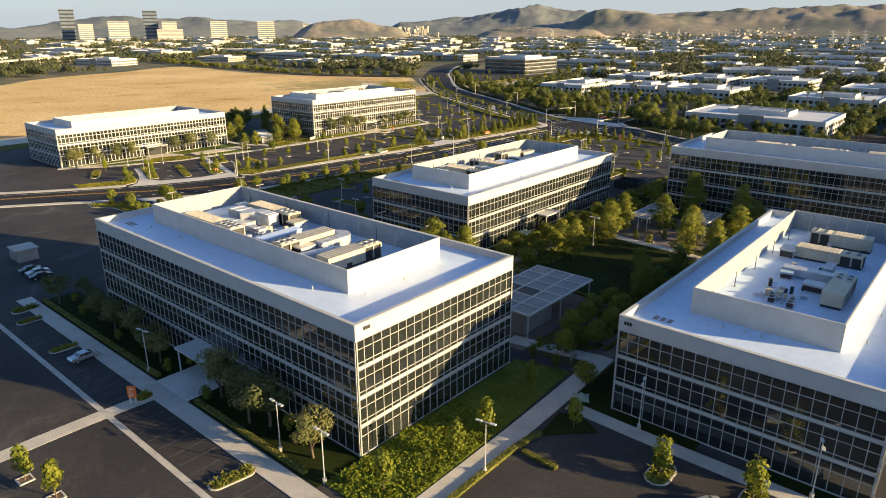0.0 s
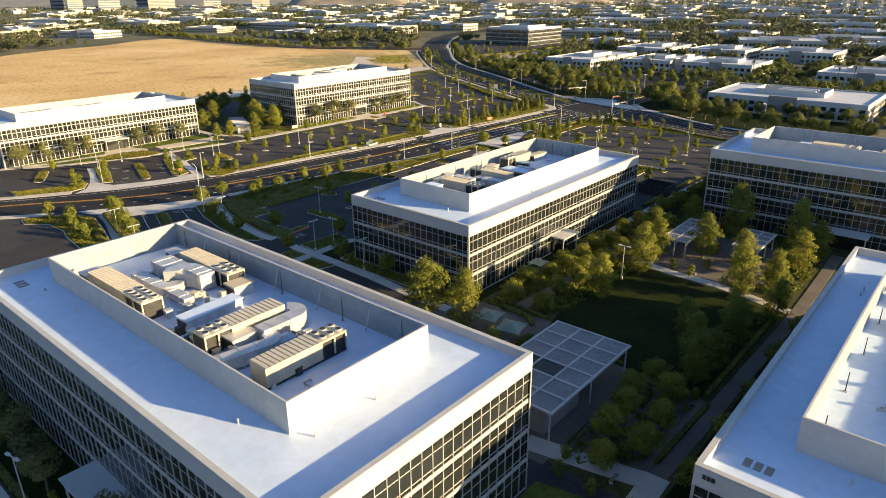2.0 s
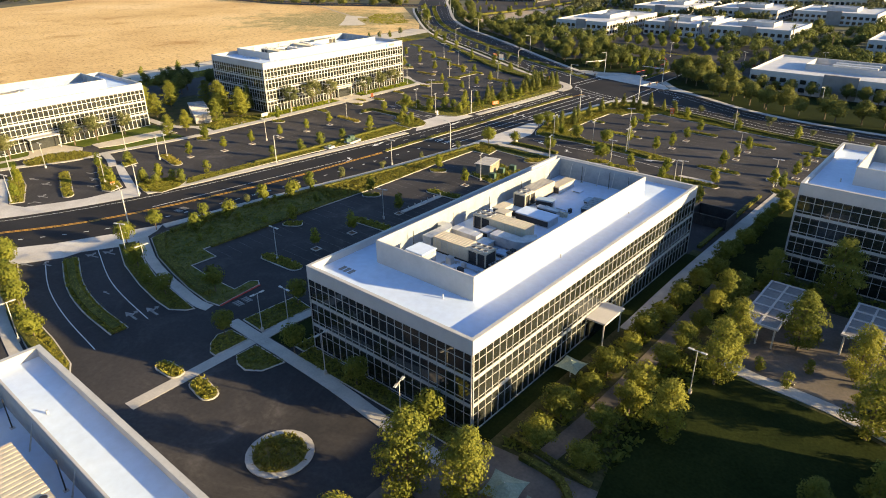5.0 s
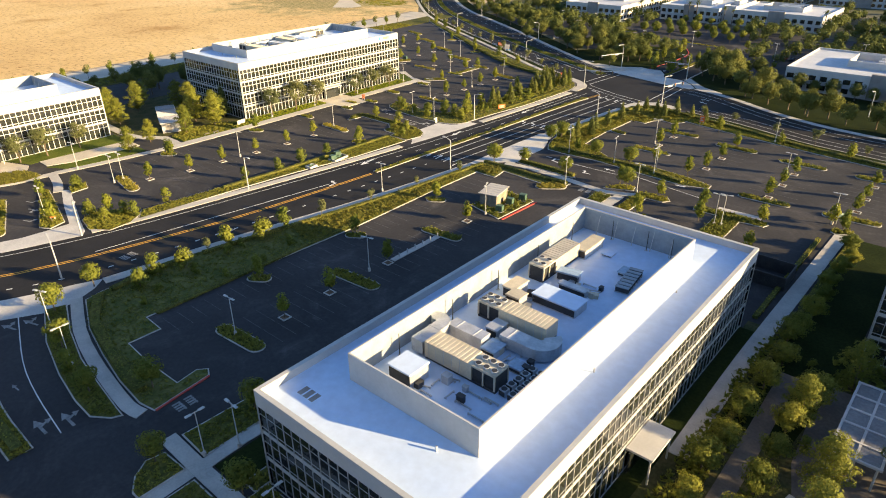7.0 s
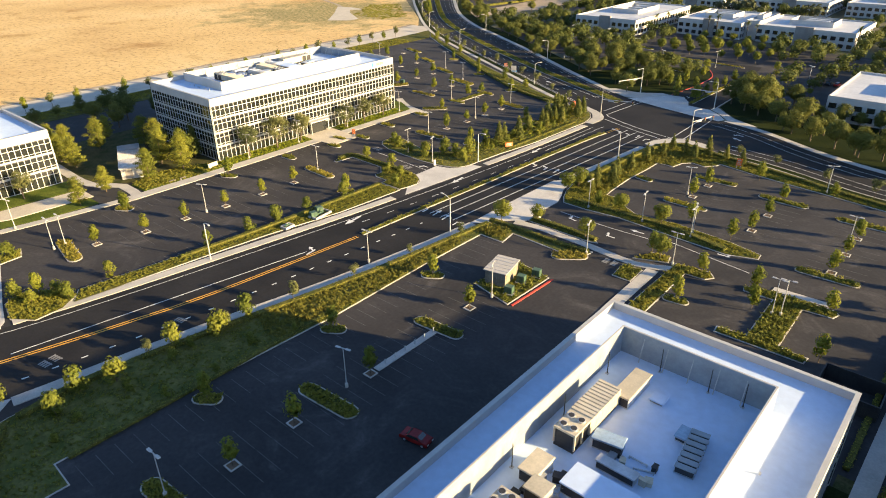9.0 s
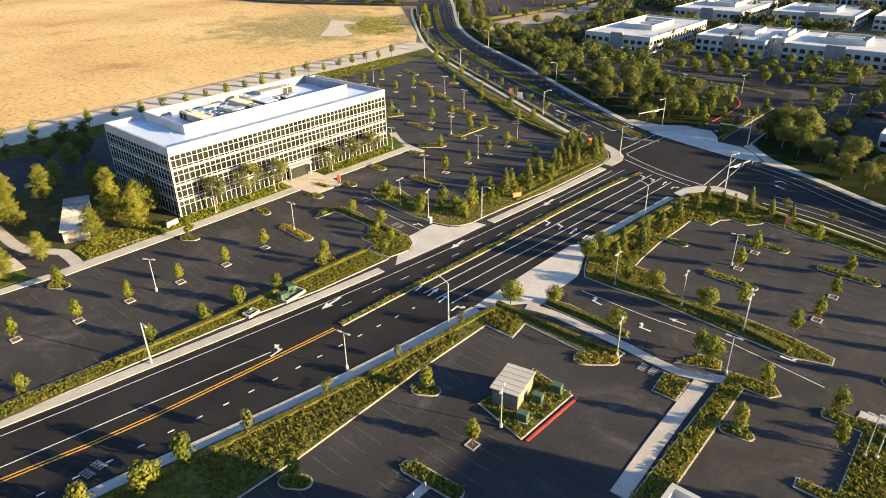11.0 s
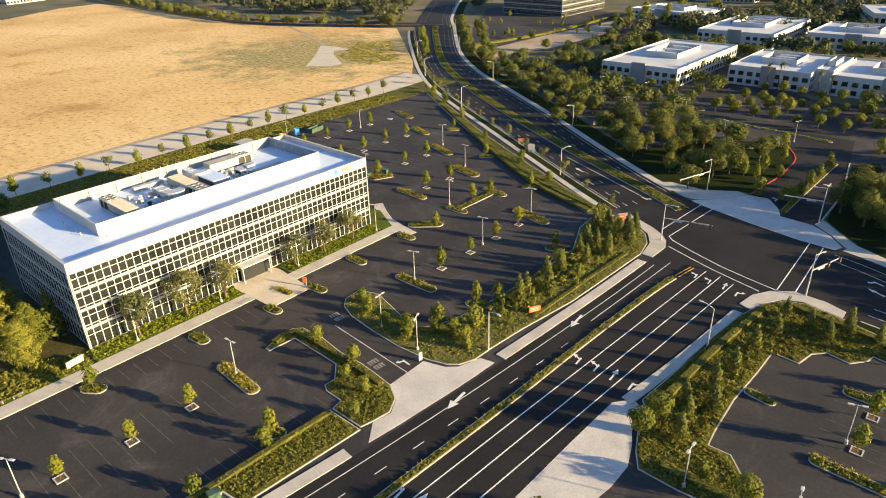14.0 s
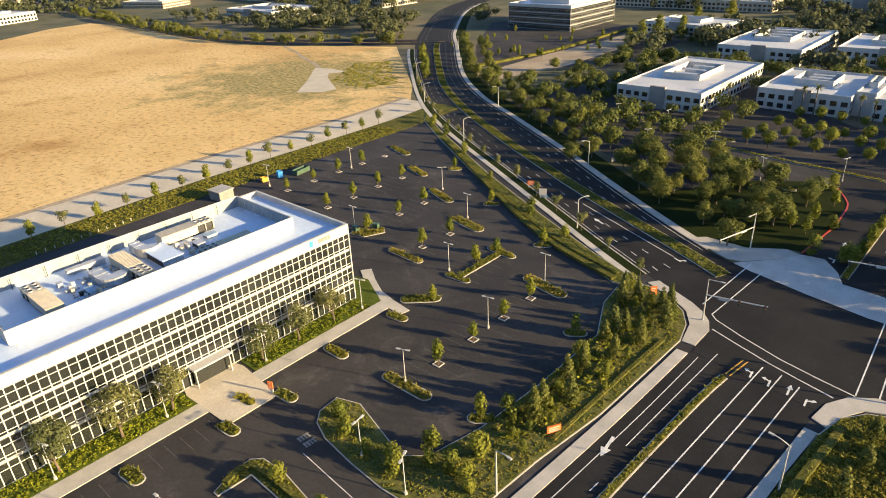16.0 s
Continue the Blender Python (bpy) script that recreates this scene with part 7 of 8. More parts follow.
def signal(x, y, deg, arm=8.0):
    ob = thing("traffic_signal", (x, y, 0.15), "grey traffic signal mast with a long arm and lamps", "traffic signal", "traffic signals", deg)
    bm = bmesh.new()
    cyl(bm, 0, 0, 0, 6.2, 0.17, 0.12, 8)
    cyl(bm, 0, 0, 6.2, 9.4, 0.10, 0.07, 8)
    part("pole", bm, POLE, ob)
    bm = bmesh.new()
    v = box(bm, 0, arm, -0.09, 0.09, 5.7, 5.9)
    for p in v:
        if p.co.x > 1:
            p.co.z += 0.5
    part("arm", bm, POLE, ob)
    bm = bmesh.new()
    box(bm, 0, 2.4, -0.05, 0.05, 9.2, 9.32)
    box(bm, 2.2, 3.0, -0.16, 0.16, 9.16, 9.36)
    part("lamp_arm", bm, POLE, ob)
    for px in (arm - 0.4, arm * 0.55):
        bm = bmesh.new()
        box(bm, px - 0.2, px + 0.2, -0.35, -0.1, 5.3, 6.5)
        head = part("signal_head", bm, DARK, ob)
        for k in range(3):
            bm = bmesh.new()
            v = [bm.verts.new((px + 0.13 * math.cos(a), -0.37, 5.55 + k * 0.37 + 0.13 * math.sin(a))) for a in [i * math.pi / 4 for i in range(8)]]
            bm.faces.new(v)
            part("lens", bm, (GREEN_METAL, YELLOW, RED_KERB)[k], head)
    bm = bmesh.new()
    box(bm, arm * 0.2, arm * 0.2 + 2.0, -0.12, -0.1, 5.4, 6.0)
    part("name_plate", bm, WHITE_WALL, ob)
    return ob


signal(-191.6, 309.4, 8, 11)
signal(-157.8, 303.4, 70, 9)
signal(-195.2, 346.6, 256, 13)
signal(-165.4, 342.6, 200, 9)


def monument(x, y, deg, mt, label, L=2.4, H=1.6, leg=False):
    ob = thing("sign_board", (x, y, 0.06), label, "sign", rz=deg)
    z0 = 0.9 if leg else 0.25
    bm = bmesh.new()
    box(bm, -L / 2, L / 2, -0.12, 0.12, z0, z0 + H)
    part("panel", bm, mt, ob)
    bm = bmesh.new()
    for k in range(3):
        box(bm, -L / 2 + 0.25, L / 2 - 0.3 - 0.3 * (k % 2), -0.14, -0.12, z0 + H * (0.2 + 0.26 * k), z0 + H * (0.3 + 0.26 * k))
    part("text_bars", bm, WHITE_WALL, ob)
    for s in (-1, 1):
        bm = bmesh.new()
        box(bm, s * L / 3 - 0.1, s * L / 3 + 0.1, -0.08, 0.08, 0, z0)
        part("leg", bm, POLE, ob)


monument(-196.8, 263.5, 60, ORANGE, "orange and white estate sign board in a bed", 2.4, 1.3)
monument(-261, 350.2, 30, ORANGE, "orange estate sign board on a verge", 2.2, 1.3, True)
monument(-253.5, 345.2, 30, WHITE_WALL, "white sign board with a blue base", 2.2, 2.0, True)
monument(-253.3, 345.6, 30, BLUE, "low blue sign base", 2.0, 0.6)
monument(-203.2, 311.6, 45, ORANGE, "orange flag-shaped sign in a bed", 1.4, 1.9, True)
monument(-138, 288.5, 20, ORANGE, "orange flag-shaped sign in a bed", 1.4, 1.9, True)
monument(-252, 386, 60, GREY_WALL, "dark red and grey sign board on a verge", 3.2, 1.4)
monument(-87.6, 33.6, 40, ORANGE, "orange flag-shaped sign on an island", 1.2, 1.8, True)
monument(-241, 241.2, 30, ORANGE, "orange flag-shaped sign by an entrance", 0.9, 1.4, True)
monument(-250.6, 197, 100, SAND, "pale stone sign block", 3.2, 1.3)
monument(-221, 128.2, 60, ORANGE, "orange flag-shaped sign on an island", 1.1, 1.7, True)
monument(-203.6, 237.6, 80, WHITE_WALL, "small white sign panel at a driveway", 0.7, 1.5)
monument(-161.6, 226.8, 80, WHITE_WALL, "small white sign panel at a driveway", 0.7, 1.5)


def utility_box(x, y, deg, L=1.6, W=1.3, H=1.5, z=0.18):
    ob = thing("utility_cabinet", (x, y, z), "dark green metal utility cabinet", "cabinet", "utility cabinets", deg)
    bm = bmesh.new()
    v = box(bm, -L / 2, L / 2, -W / 2, W / 2, 0.1, H)
    bmesh.ops.bevel(bm, geom=bm.edges[:], offset=0.04, segments=1, affect="EDGES")
    part("body", bm, GREEN_METAL, ob)
    bm = bmesh.new()
    box(bm, -L / 2 - 0.2, L / 2 + 0.2, -W / 2 - 0.2, W / 2 + 0.2, 0, 0.1)
    part("pad", bm, CONCRETE, ob)
    bm = bmesh.new()
    box(bm, -0.02, 0.02, -W / 2 - 0.015, -W / 2, 0.2, H - 0.1)
    part("door_gap", bm, DARK, ob)


for a in ((-147.6, 195.6, 12), (-148.2, 200.4, 12), (-147.2, 204.2, 12), (-277.4, 300.8, 20), (-280.6, 296.4, 0), (-202.4, 193.6, 80), (-203.8, 196.4, 80)):
    utility_box(*a)


def enclosure(x, y, deg, L, W, H, mt, label, roof=True):
    """A walled refuse enclosure with slatted sides and a flat roof."""
    ob = thing("bin_enclosure", (x, y, 0.02), label, "enclosure", rz=deg)
    t = 0.18
    for a in ((-L / 2, L / 2, -W / 2, -W / 2 + t), (-L / 2, L / 2, W / 2 - t, W / 2), (-L / 2, -L / 2 + t, -W / 2 + t, W / 2 - t), (L / 2 - t, L / 2, -W / 2 + t, W / 2 - t)):
        bm = bmesh.new()
        box(bm, *a, 0, H)
        part("wall", bm, mt, ob)
    for i in range(int(L / 0.5)):
        bm = bmesh.new()
        xx = -L / 2 + 0.25 + i * 0.5
        box(bm, xx - 0.17, xx + 0.17, -W / 2 - 0.05, -W / 2 - 0.004, 0.1, H - 0.1)
        part("slat", bm, mt, ob)
    if roof:
        bm = bmesh.new()
        box(bm, -L / 2 - 0.3, L / 2 + 0.3, -W / 2 - 0.3, W / 2 + 0.3, H, H + 0.15)
        part("roof", bm, CONCRETE, ob)
        for i in range(5):
            bm = bmesh.new()
            yy = -W / 2 + W * (i + 0.5) / 5
            box(bm, -L / 2 - 0.3, L / 2 + 0.3, yy - 0.04, yy + 0.04, H + 0.15, H + 0.2)
            part("seam", bm, GALV, ob)


enclosure(-152.0, 199.2, 12, 4.2, 6.2, 3.0, WOOD, "slatted refuse enclosure with a flat pale roof")
enclosure(-92.4, 203.6, 0, 8.4, 6.6, 2.6, DARK, "dark walled refuse enclosure without a roof", False)
enclosure(-333, 288, 5, 5.5, 5.0, 3.0, GREY_WALL, "grey walled refuse enclosure with a flat roof")
enclosure(-168.6, 46.4, 0, 5.0, 4.4, 2.8, GREY_WALL, "grey walled refuse enclosure with a flat roof")


def vault(x, y, deg, L, W):
    ob = thing("utility_pit", (x, y, 0.19), "low walled utility pit with green pipework", "utility pit", rz=deg)
    for a in ((-L / 2, L / 2, -W / 2, -W / 2 + 0.25), (-L / 2, L / 2, W / 2 - 0.25, W / 2), (-L / 2, -L / 2 + 0.25, -W / 2 + 0.25, W / 2 - 0.25), (L / 2 - 0.25, L / 2, -W / 2 + 0.25, W / 2 - 0.25)):
        bm = bmesh.new()
        box(bm, *a, 0, 0.55)
        part("wall", bm, CONCRETE, ob)
    bm = bmesh.new()
    box(bm, -L / 2 + 0.25, L / 2 - 0.25, -W / 2 + 0.25, W / 2 - 0.25, 0, 0.06)
    part("gravel", bm, SAND, ob)
    bm = bmesh.new()
    cyl(bm, -L / 5, 0, 0.06, 0.75, 0.16, n=8)
    cyl(bm, L / 5, 0, 0.06, 0.75, 0.16, n=8)
    box(bm, -L / 5, L / 5, -0.13, 0.13, 0.5, 0.78)
    part("pipework", bm, GREEN_METAL, ob)


vault(-202.8, 186.4, 97, 2.6, 2.0)
vault(-202.2, 195.4, 97, 5.2, 2.6)


def car(x, y, deg, mt, label):
    """A parked saloon car."""
    ob = thing("car", (x, y, 0.02), label, "car", "parked cars", deg)
    prof = [(-2.25, 0.35), (-2.3, 0.75), (-2.1, 0.95), (-1.35, 1.0), (-0.75, 1.42), (0.55, 1.44), (1.25, 1.02), (2.05, 0.88), (2.28, 0.65), (2.22, 0.35)]
    bm = bmesh.new()
    rows = []
    for yy, k in ((-0.88, 0.0), (-0.78, 1.0), (0.78, 1.0), (0.88, 0.0)):
        rows.append([bm.verts.new((px * (0.99 if k else 1), yy * (0.86 if pz > 1.1 else 1.0), pz if (k or pz < 0.9) else 0.9 + (pz - 0.9) * 0.85)) for px, pz in prof])
    for a, b in zip(rows, rows[1:]):
        for i in range(len(prof) - 1):
            bm.faces.new((a[i], a[i + 1], b[i + 1], b[i]))
    bm.faces.new(rows[0])
    bm.faces.new(rows[-1][::-1])
    bmesh.ops.recalc_face_normals(bm, faces=bm.faces)
    part("body", bm, mt, ob)
    for px, pz, qx, qz, nm in ((-1.3, 1.045, -0.82, 1.40, "rear_window"), (1.2, 1.075, 0.62, 1.425, "windscreen")):
        bm = bmesh.new()
        v = [bm.verts.new(p) for p in ((px, -0.66, pz), (px, 0.66, pz), (qx, 0.6, qz), (qx, -0.6, qz))]
        bm.faces.new(v)
        part(nm, bm, GLASS, ob)
    for s in (-1, 1):
        bm = bmesh.new()
        v = [bm.verts.new(p) for p in ((-1.2, s * 0.885, 1.0), (1.1, s * 0.885, 1.0), (0.5, s * 0.79, 1.38), (-0.7, s * 0.79, 1.38))]
        bm.faces.new(v if s < 0 else v[::-1])
        part("side_window", bm, GLASS, ob)
        bm = bmesh.new()
        box(bm, 2.2, 2.27, s * 0.6 - 0.18, s * 0.6 + 0.18, 0.62, 0.76)
        part("headlight", bm, WHITE_WALL, ob)
        for px in (-1.4, 1.4):
            bm = bmesh.new()
            n = 12
            a = [bm.verts.new((px + 0.32 * math.cos(i * math.pi / 6), s * 0.70, 0.32 + 0.32 * math.sin(i * math.pi / 6))) for i in range(n)]
            b = [bm.verts.new((px + 0.32 * math.cos(i * math.pi / 6), s * 0.895, 0.32 + 0.32 * math.sin(i * math.pi / 6))) for i in range(n)]
            for i in range(n):
                bm.faces.new((a[i], a[(i + 1) % n], b[(i + 1) % n], b[i]))
            bm.faces.new(a)
            bm.faces.new(b)
            bmesh.ops.recalc_face_normals(bm, faces=bm.faces)
            tyre = part("wheel", bm, RUBBER, ob)
            bm = bmesh.new()
            v = [bm.verts.new((px + 0.2 * math.cos(i * math.pi / 6), s * 0.9, 0.32 + 0.2 * math.sin(i * math.pi / 6))) for i in range(n)]
            bm.faces.new(v)
            part("rim", bm, GALV, tyre)
    return ob


car(-106.8, 34.6, 92, CAR_SILVER, "silver saloon car parked in a stall")
car(-134.7, 156.4, 10, CAR_RED, "dark red car parked in building shade")
car(-17, 64.6, 60, CAR_SILVER, "silver saloon car parked in a stall")
car(-152, 44, 90, CAR_DARK, "dark car parked in a stall")
car(-155, 44.5, 90, CAR_SILVER, "silver car parked in a stall")
car(-158, 44, 90, CAR_DARK, "dark car parked in a stall")
rg = random.Random(21)
for k in range(26):
    x = -150 + k * 3.1 + rg.uniform(-0.2, 0.2)
    if rg.random() < 0.55:
        car(x, 404 + rg.uniform(-0.4, 0.4), 90, rg.choice((CAR_SILVER, CAR_DARK, CAR_WHITE, CAR_RED)), "parked car under lot trees")


def pergola(x0, x1, y0, y1, z, nx, ny, label, dark=((), )):
    """A flat steel pergola: posts, a grid of beams, and panels in it."""
    ob = thing("pergola", (x0, y0, 0.1), label, "pergola")
    X, Y = x1 - x0, y1 - y0
    for i in range(nx + 1):
        bm = bmesh.new()
        xx = X * i / nx
        box(bm, xx - 0.15, xx + 0.15, 0, Y, z - 0.3, z)
        part("beam", bm, WHITE_WALL, ob)
    for j in range(ny + 1):
        bm = bmesh.new()
        yy = Y * j / ny
        box(bm, -0.2, X + 0.2, yy - 0.15, yy + 0.15, z - 0.28, z + 0.03)
        part("cross_beam", bm, WHITE_WALL, ob)
    for i in range(nx):
        for j in range(ny):
            bm = bmesh.new()
            box(bm, X * i / nx + 0.18, X * (i + 1) / nx - 0.18, Y * j / ny + 0.18, Y * (j + 1) / ny - 0.18, z - 0.16, z - 0.1)
            part("panel", bm, DARK if (i, j) in dark else PANEL, ob)
    for px in (0.3, X / 2, X - 0.3):
        for py in (0.3, Y / 2, Y - 0.3):
            bm = bmesh.new()
            cyl(bm, px, py, 0, z - 0.3, 0.14, n=8)
            part("post", bm, POLE, ob)
    return ob


pergola(-68, -55.6, 87.2, 109.2, 4.5, 3, 6, "large white steel pergola with translucent roof panels", ((0, 2), (1, 2)))
pergola(-71.8, -66.4, 159, 175, 3.8, 2, 5, "white steel pergola beside a courtyard path")
pergola(-58.5, -53.2, 164, 176, 3.8, 2, 4, "white steel pergola beside a courtyard path")


def garden_hut(x, y, deg):
    """A low hut with a stained white roof, and a long slatted pergola behind it."""
    ob = thing("garden_hut", (x, y, 0.06), "low garden hut with a stained white roof and slatted pergola", "hut", rz=deg)
    for a in ((-7, 0, -2.6, -2.4), (-7, 0, 2.4, 2.6), (-7, -6.8, -2.4, 2.4), (-0.2, 0, -2.4, 2.4)):
        bm = bmesh.new()
        box(bm, *a, 0, 3.0)
        part("wall", bm, STAINED, ob)
    bm = bmesh.new()
    box(bm, -7.4, 0.5, -3.0, 3.0, 3.0, 3.25)
    part("roof", bm, STAINED, ob)
    bm = bmesh.new()
    box(bm, 0.004, 0.05, -1.6, 0.2, 0.1, 2.4)
    part("door", bm, GREY_WALL, ob)
    for sy in (-2.6, 2.6):
        bm = bmesh.new()
        box(bm, -21, -7.4, sy - 0.12, sy + 0.12, 2.8, 3.05)
        part("beam", bm, WHITE_WALL, ob)
        for px in (-20.6, -16.2, -11.8):
            bm = bmesh.new()
            cyl(bm, px, sy, 0, 2.8, 0.11, n=8)
            part("post", bm, POLE, ob)
    for k in range(17):
        bm = bmesh.new()
        box(bm, -20.9 + k * 0.82, -20.62 + k * 0.82, -3.0, 3.0, 3.05, 3.2)
        part("slat", bm, WHITE_WALL, ob)
    bm = bmesh.new()
    box(bm, -20.9, -15.5, -2.8, 2.8, 3.2, 3.26)
    part("panel", bm, PANEL, ob)


garden_hut(-260.3, 178.6, -24)
bm = bmesh.new()
box(bm, -66, -57, 88, 97, 0.1, 3.9)
tagged(part("kiosk", bm, GREY_WALL), "grey kiosk block under a pergola", "kiosk")


def tent(x, y, s, h, deg):
    """A pitched shade canopy with drawn-down corners on a post."""
    ob = thing("shade_canopy", (x, y, 0.1), "pale green peaked fabric shade canopy on a post", "canopy", "courtyard canopies", deg)
    bm = bmesh.new()
    n = 8
    grid = [[None] * (n + 1) for _ in range(n + 1)]
    for i in range(n + 1):
        for j in range(n + 1):
            u, v = i / n * 2 - 1, j / n * 2 - 1
            r = max(abs(u), abs(v))
            pull = 1 - 0.16 * (1 - abs(abs(u) - abs(v))) * r if r > 0 else 1
            grid[i][j] = bm.verts.new((u * s / 2 * (1 - 0.12 * r * (1 - v * v)), v * s / 2 * (1 - 0.12 * r * (1 - u * u)), h * (0.72 + 0.28 * (1 - r) ** 1.5)))
    for i in range(n):
        for j in range(n):
            bm.faces.new((grid[i][j], grid[i + 1][j], grid[i + 1][j + 1], grid[i][j + 1]))
    part("fabric", bm, TENT, ob)
    bm = bmesh.new()
    cyl(bm, 0, 0, 0, h, 0.06, n=7)
    part("post", bm, POLE, ob)
    for a in range(4):
        bm = bmesh.new()
        c, d = math.cos(a * math.pi / 2 + math.pi / 4), math.sin(a * math.pi / 2 + math.pi / 4)
        cyl(bm, 0, 0, h * 0.55, h * 0.72, 0.03, 0.03, 5, x1=c * s * 0.6, y1=d * s * 0.6)
        part("rib", bm, POLE, ob)


for x, y, s, d in ((-80.5, 107.6, 4.4, 10), (-75.2, 106.6, 4.6, 12), (-74.8, 99.7, 4.6, 8), (-79.6, 97.2, 4.4, 15), (-86.9, 133, 3.6, 0), (-37.6, 73.2, 2.4, 30), (-88, 236.6, 2.6, 20)):
    tent(x, y, s, 3.0, d)


def bench(x, y, deg):
    ob = thing("bench", (x, y, 0.12), "plain wooden slat bench beside planting", "bench", "benches", deg)
    for k in range(3):
        bm = bmesh.new()
        box(bm, -0.9, 0.9, -0.25 + k * 0.17, -0.11 + k * 0.17, 0.42, 0.47)
        part("seat_slat", bm, WOOD, ob)
    for s in (-0.7, 0.7):
        bm = bmesh.new()
        box(bm, s - 0.05, s + 0.05, -0.22, 0.22, 0, 0.42)
        part("leg", bm, POLE, ob)


for a in ((-249.4, 184, 95), (-249.2, 187, 95), (-70, 113, 0), (-62, 151.8, 0), (-46, 86, 90), (-52, 105, 20)):
    bench(*a)


def bollards(x0, y0, x1, y1, n):
    for i in range(n):
        t = i / (n - 1)
        bm = bmesh.new()
        cyl(bm, 0, 0, 0, 0.95, 0.12, 0.12, 8)
        cyl(bm, 0, 0, 0.95, 1.02, 0.12, 0.05, 8)
        tagged(part("bollard", bm, WHITE_WALL, None, "", "", pose(x0 + (x1 - x0) * t, y0 + (y1 - y0) * t, 0.02)), "short white charging bollard beside a stall", "bollard", "bollards")


bollards(-150, 165.5, -150, 177, 6)
bollards(-337.5, 236, -339, 262, 12)
bm = bmesh.new()
box(bm, -150.7, -149.4, 163.6, 178, 0.02, 0.15)
tagged(part("charging_strip", bm, KERB), "narrow kerbed strip with charging bollards", "kerb strip", kind="structure")


def container(x, y, deg, mt, label, L, W, H):
    ob = thing("skip", (x, y, 0.02), label, "container", rz=deg)
    for a in ((-L / 2, L / 2, -W / 2, -W / 2 + 0.1), (-L / 2, L / 2, W / 2 - 0.1, W / 2), (-L / 2, -L / 2 + 0.1, -W / 2 + 0.1, W / 2 - 0.1), (L / 2 - 0.1, L / 2, -W / 2 + 0.1, W / 2 - 0.1)):
        bm = bmesh.new()
        box(bm, *a, 0.2, H)
        part("side", bm, mt, ob)
    for i in range(int(L / 0.8)):
        bm = bmesh.new()
        box(bm, -L / 2 + 0.4 + i * 0.8, -L / 2 + 0.5 + i * 0.8, -W / 2 - 0.07, -W / 2, 0.2, H)
        part("rib", bm, mt, ob)
    bm = bmesh.new()
    box(bm, -L / 2 + 0.1, L / 2 - 0.1, -W / 2 + 0.1, W / 2 - 0.1, 0, 0.3)
    part("floor", bm, DARK, ob)


container(-331.5, 317.2, 100, GREEN_METAL, "long green open steel container", 6.2, 2.3, 1.7)
container(-334.5, 304.6, 80, YELLOW, "yellow plastic container beside the lot", 2.0, 1.6, 1.6)
container(-333.5, 310, 80, BLUE, "pale blue portable unit beside the lot", 1.6, 1.6, 2.4)

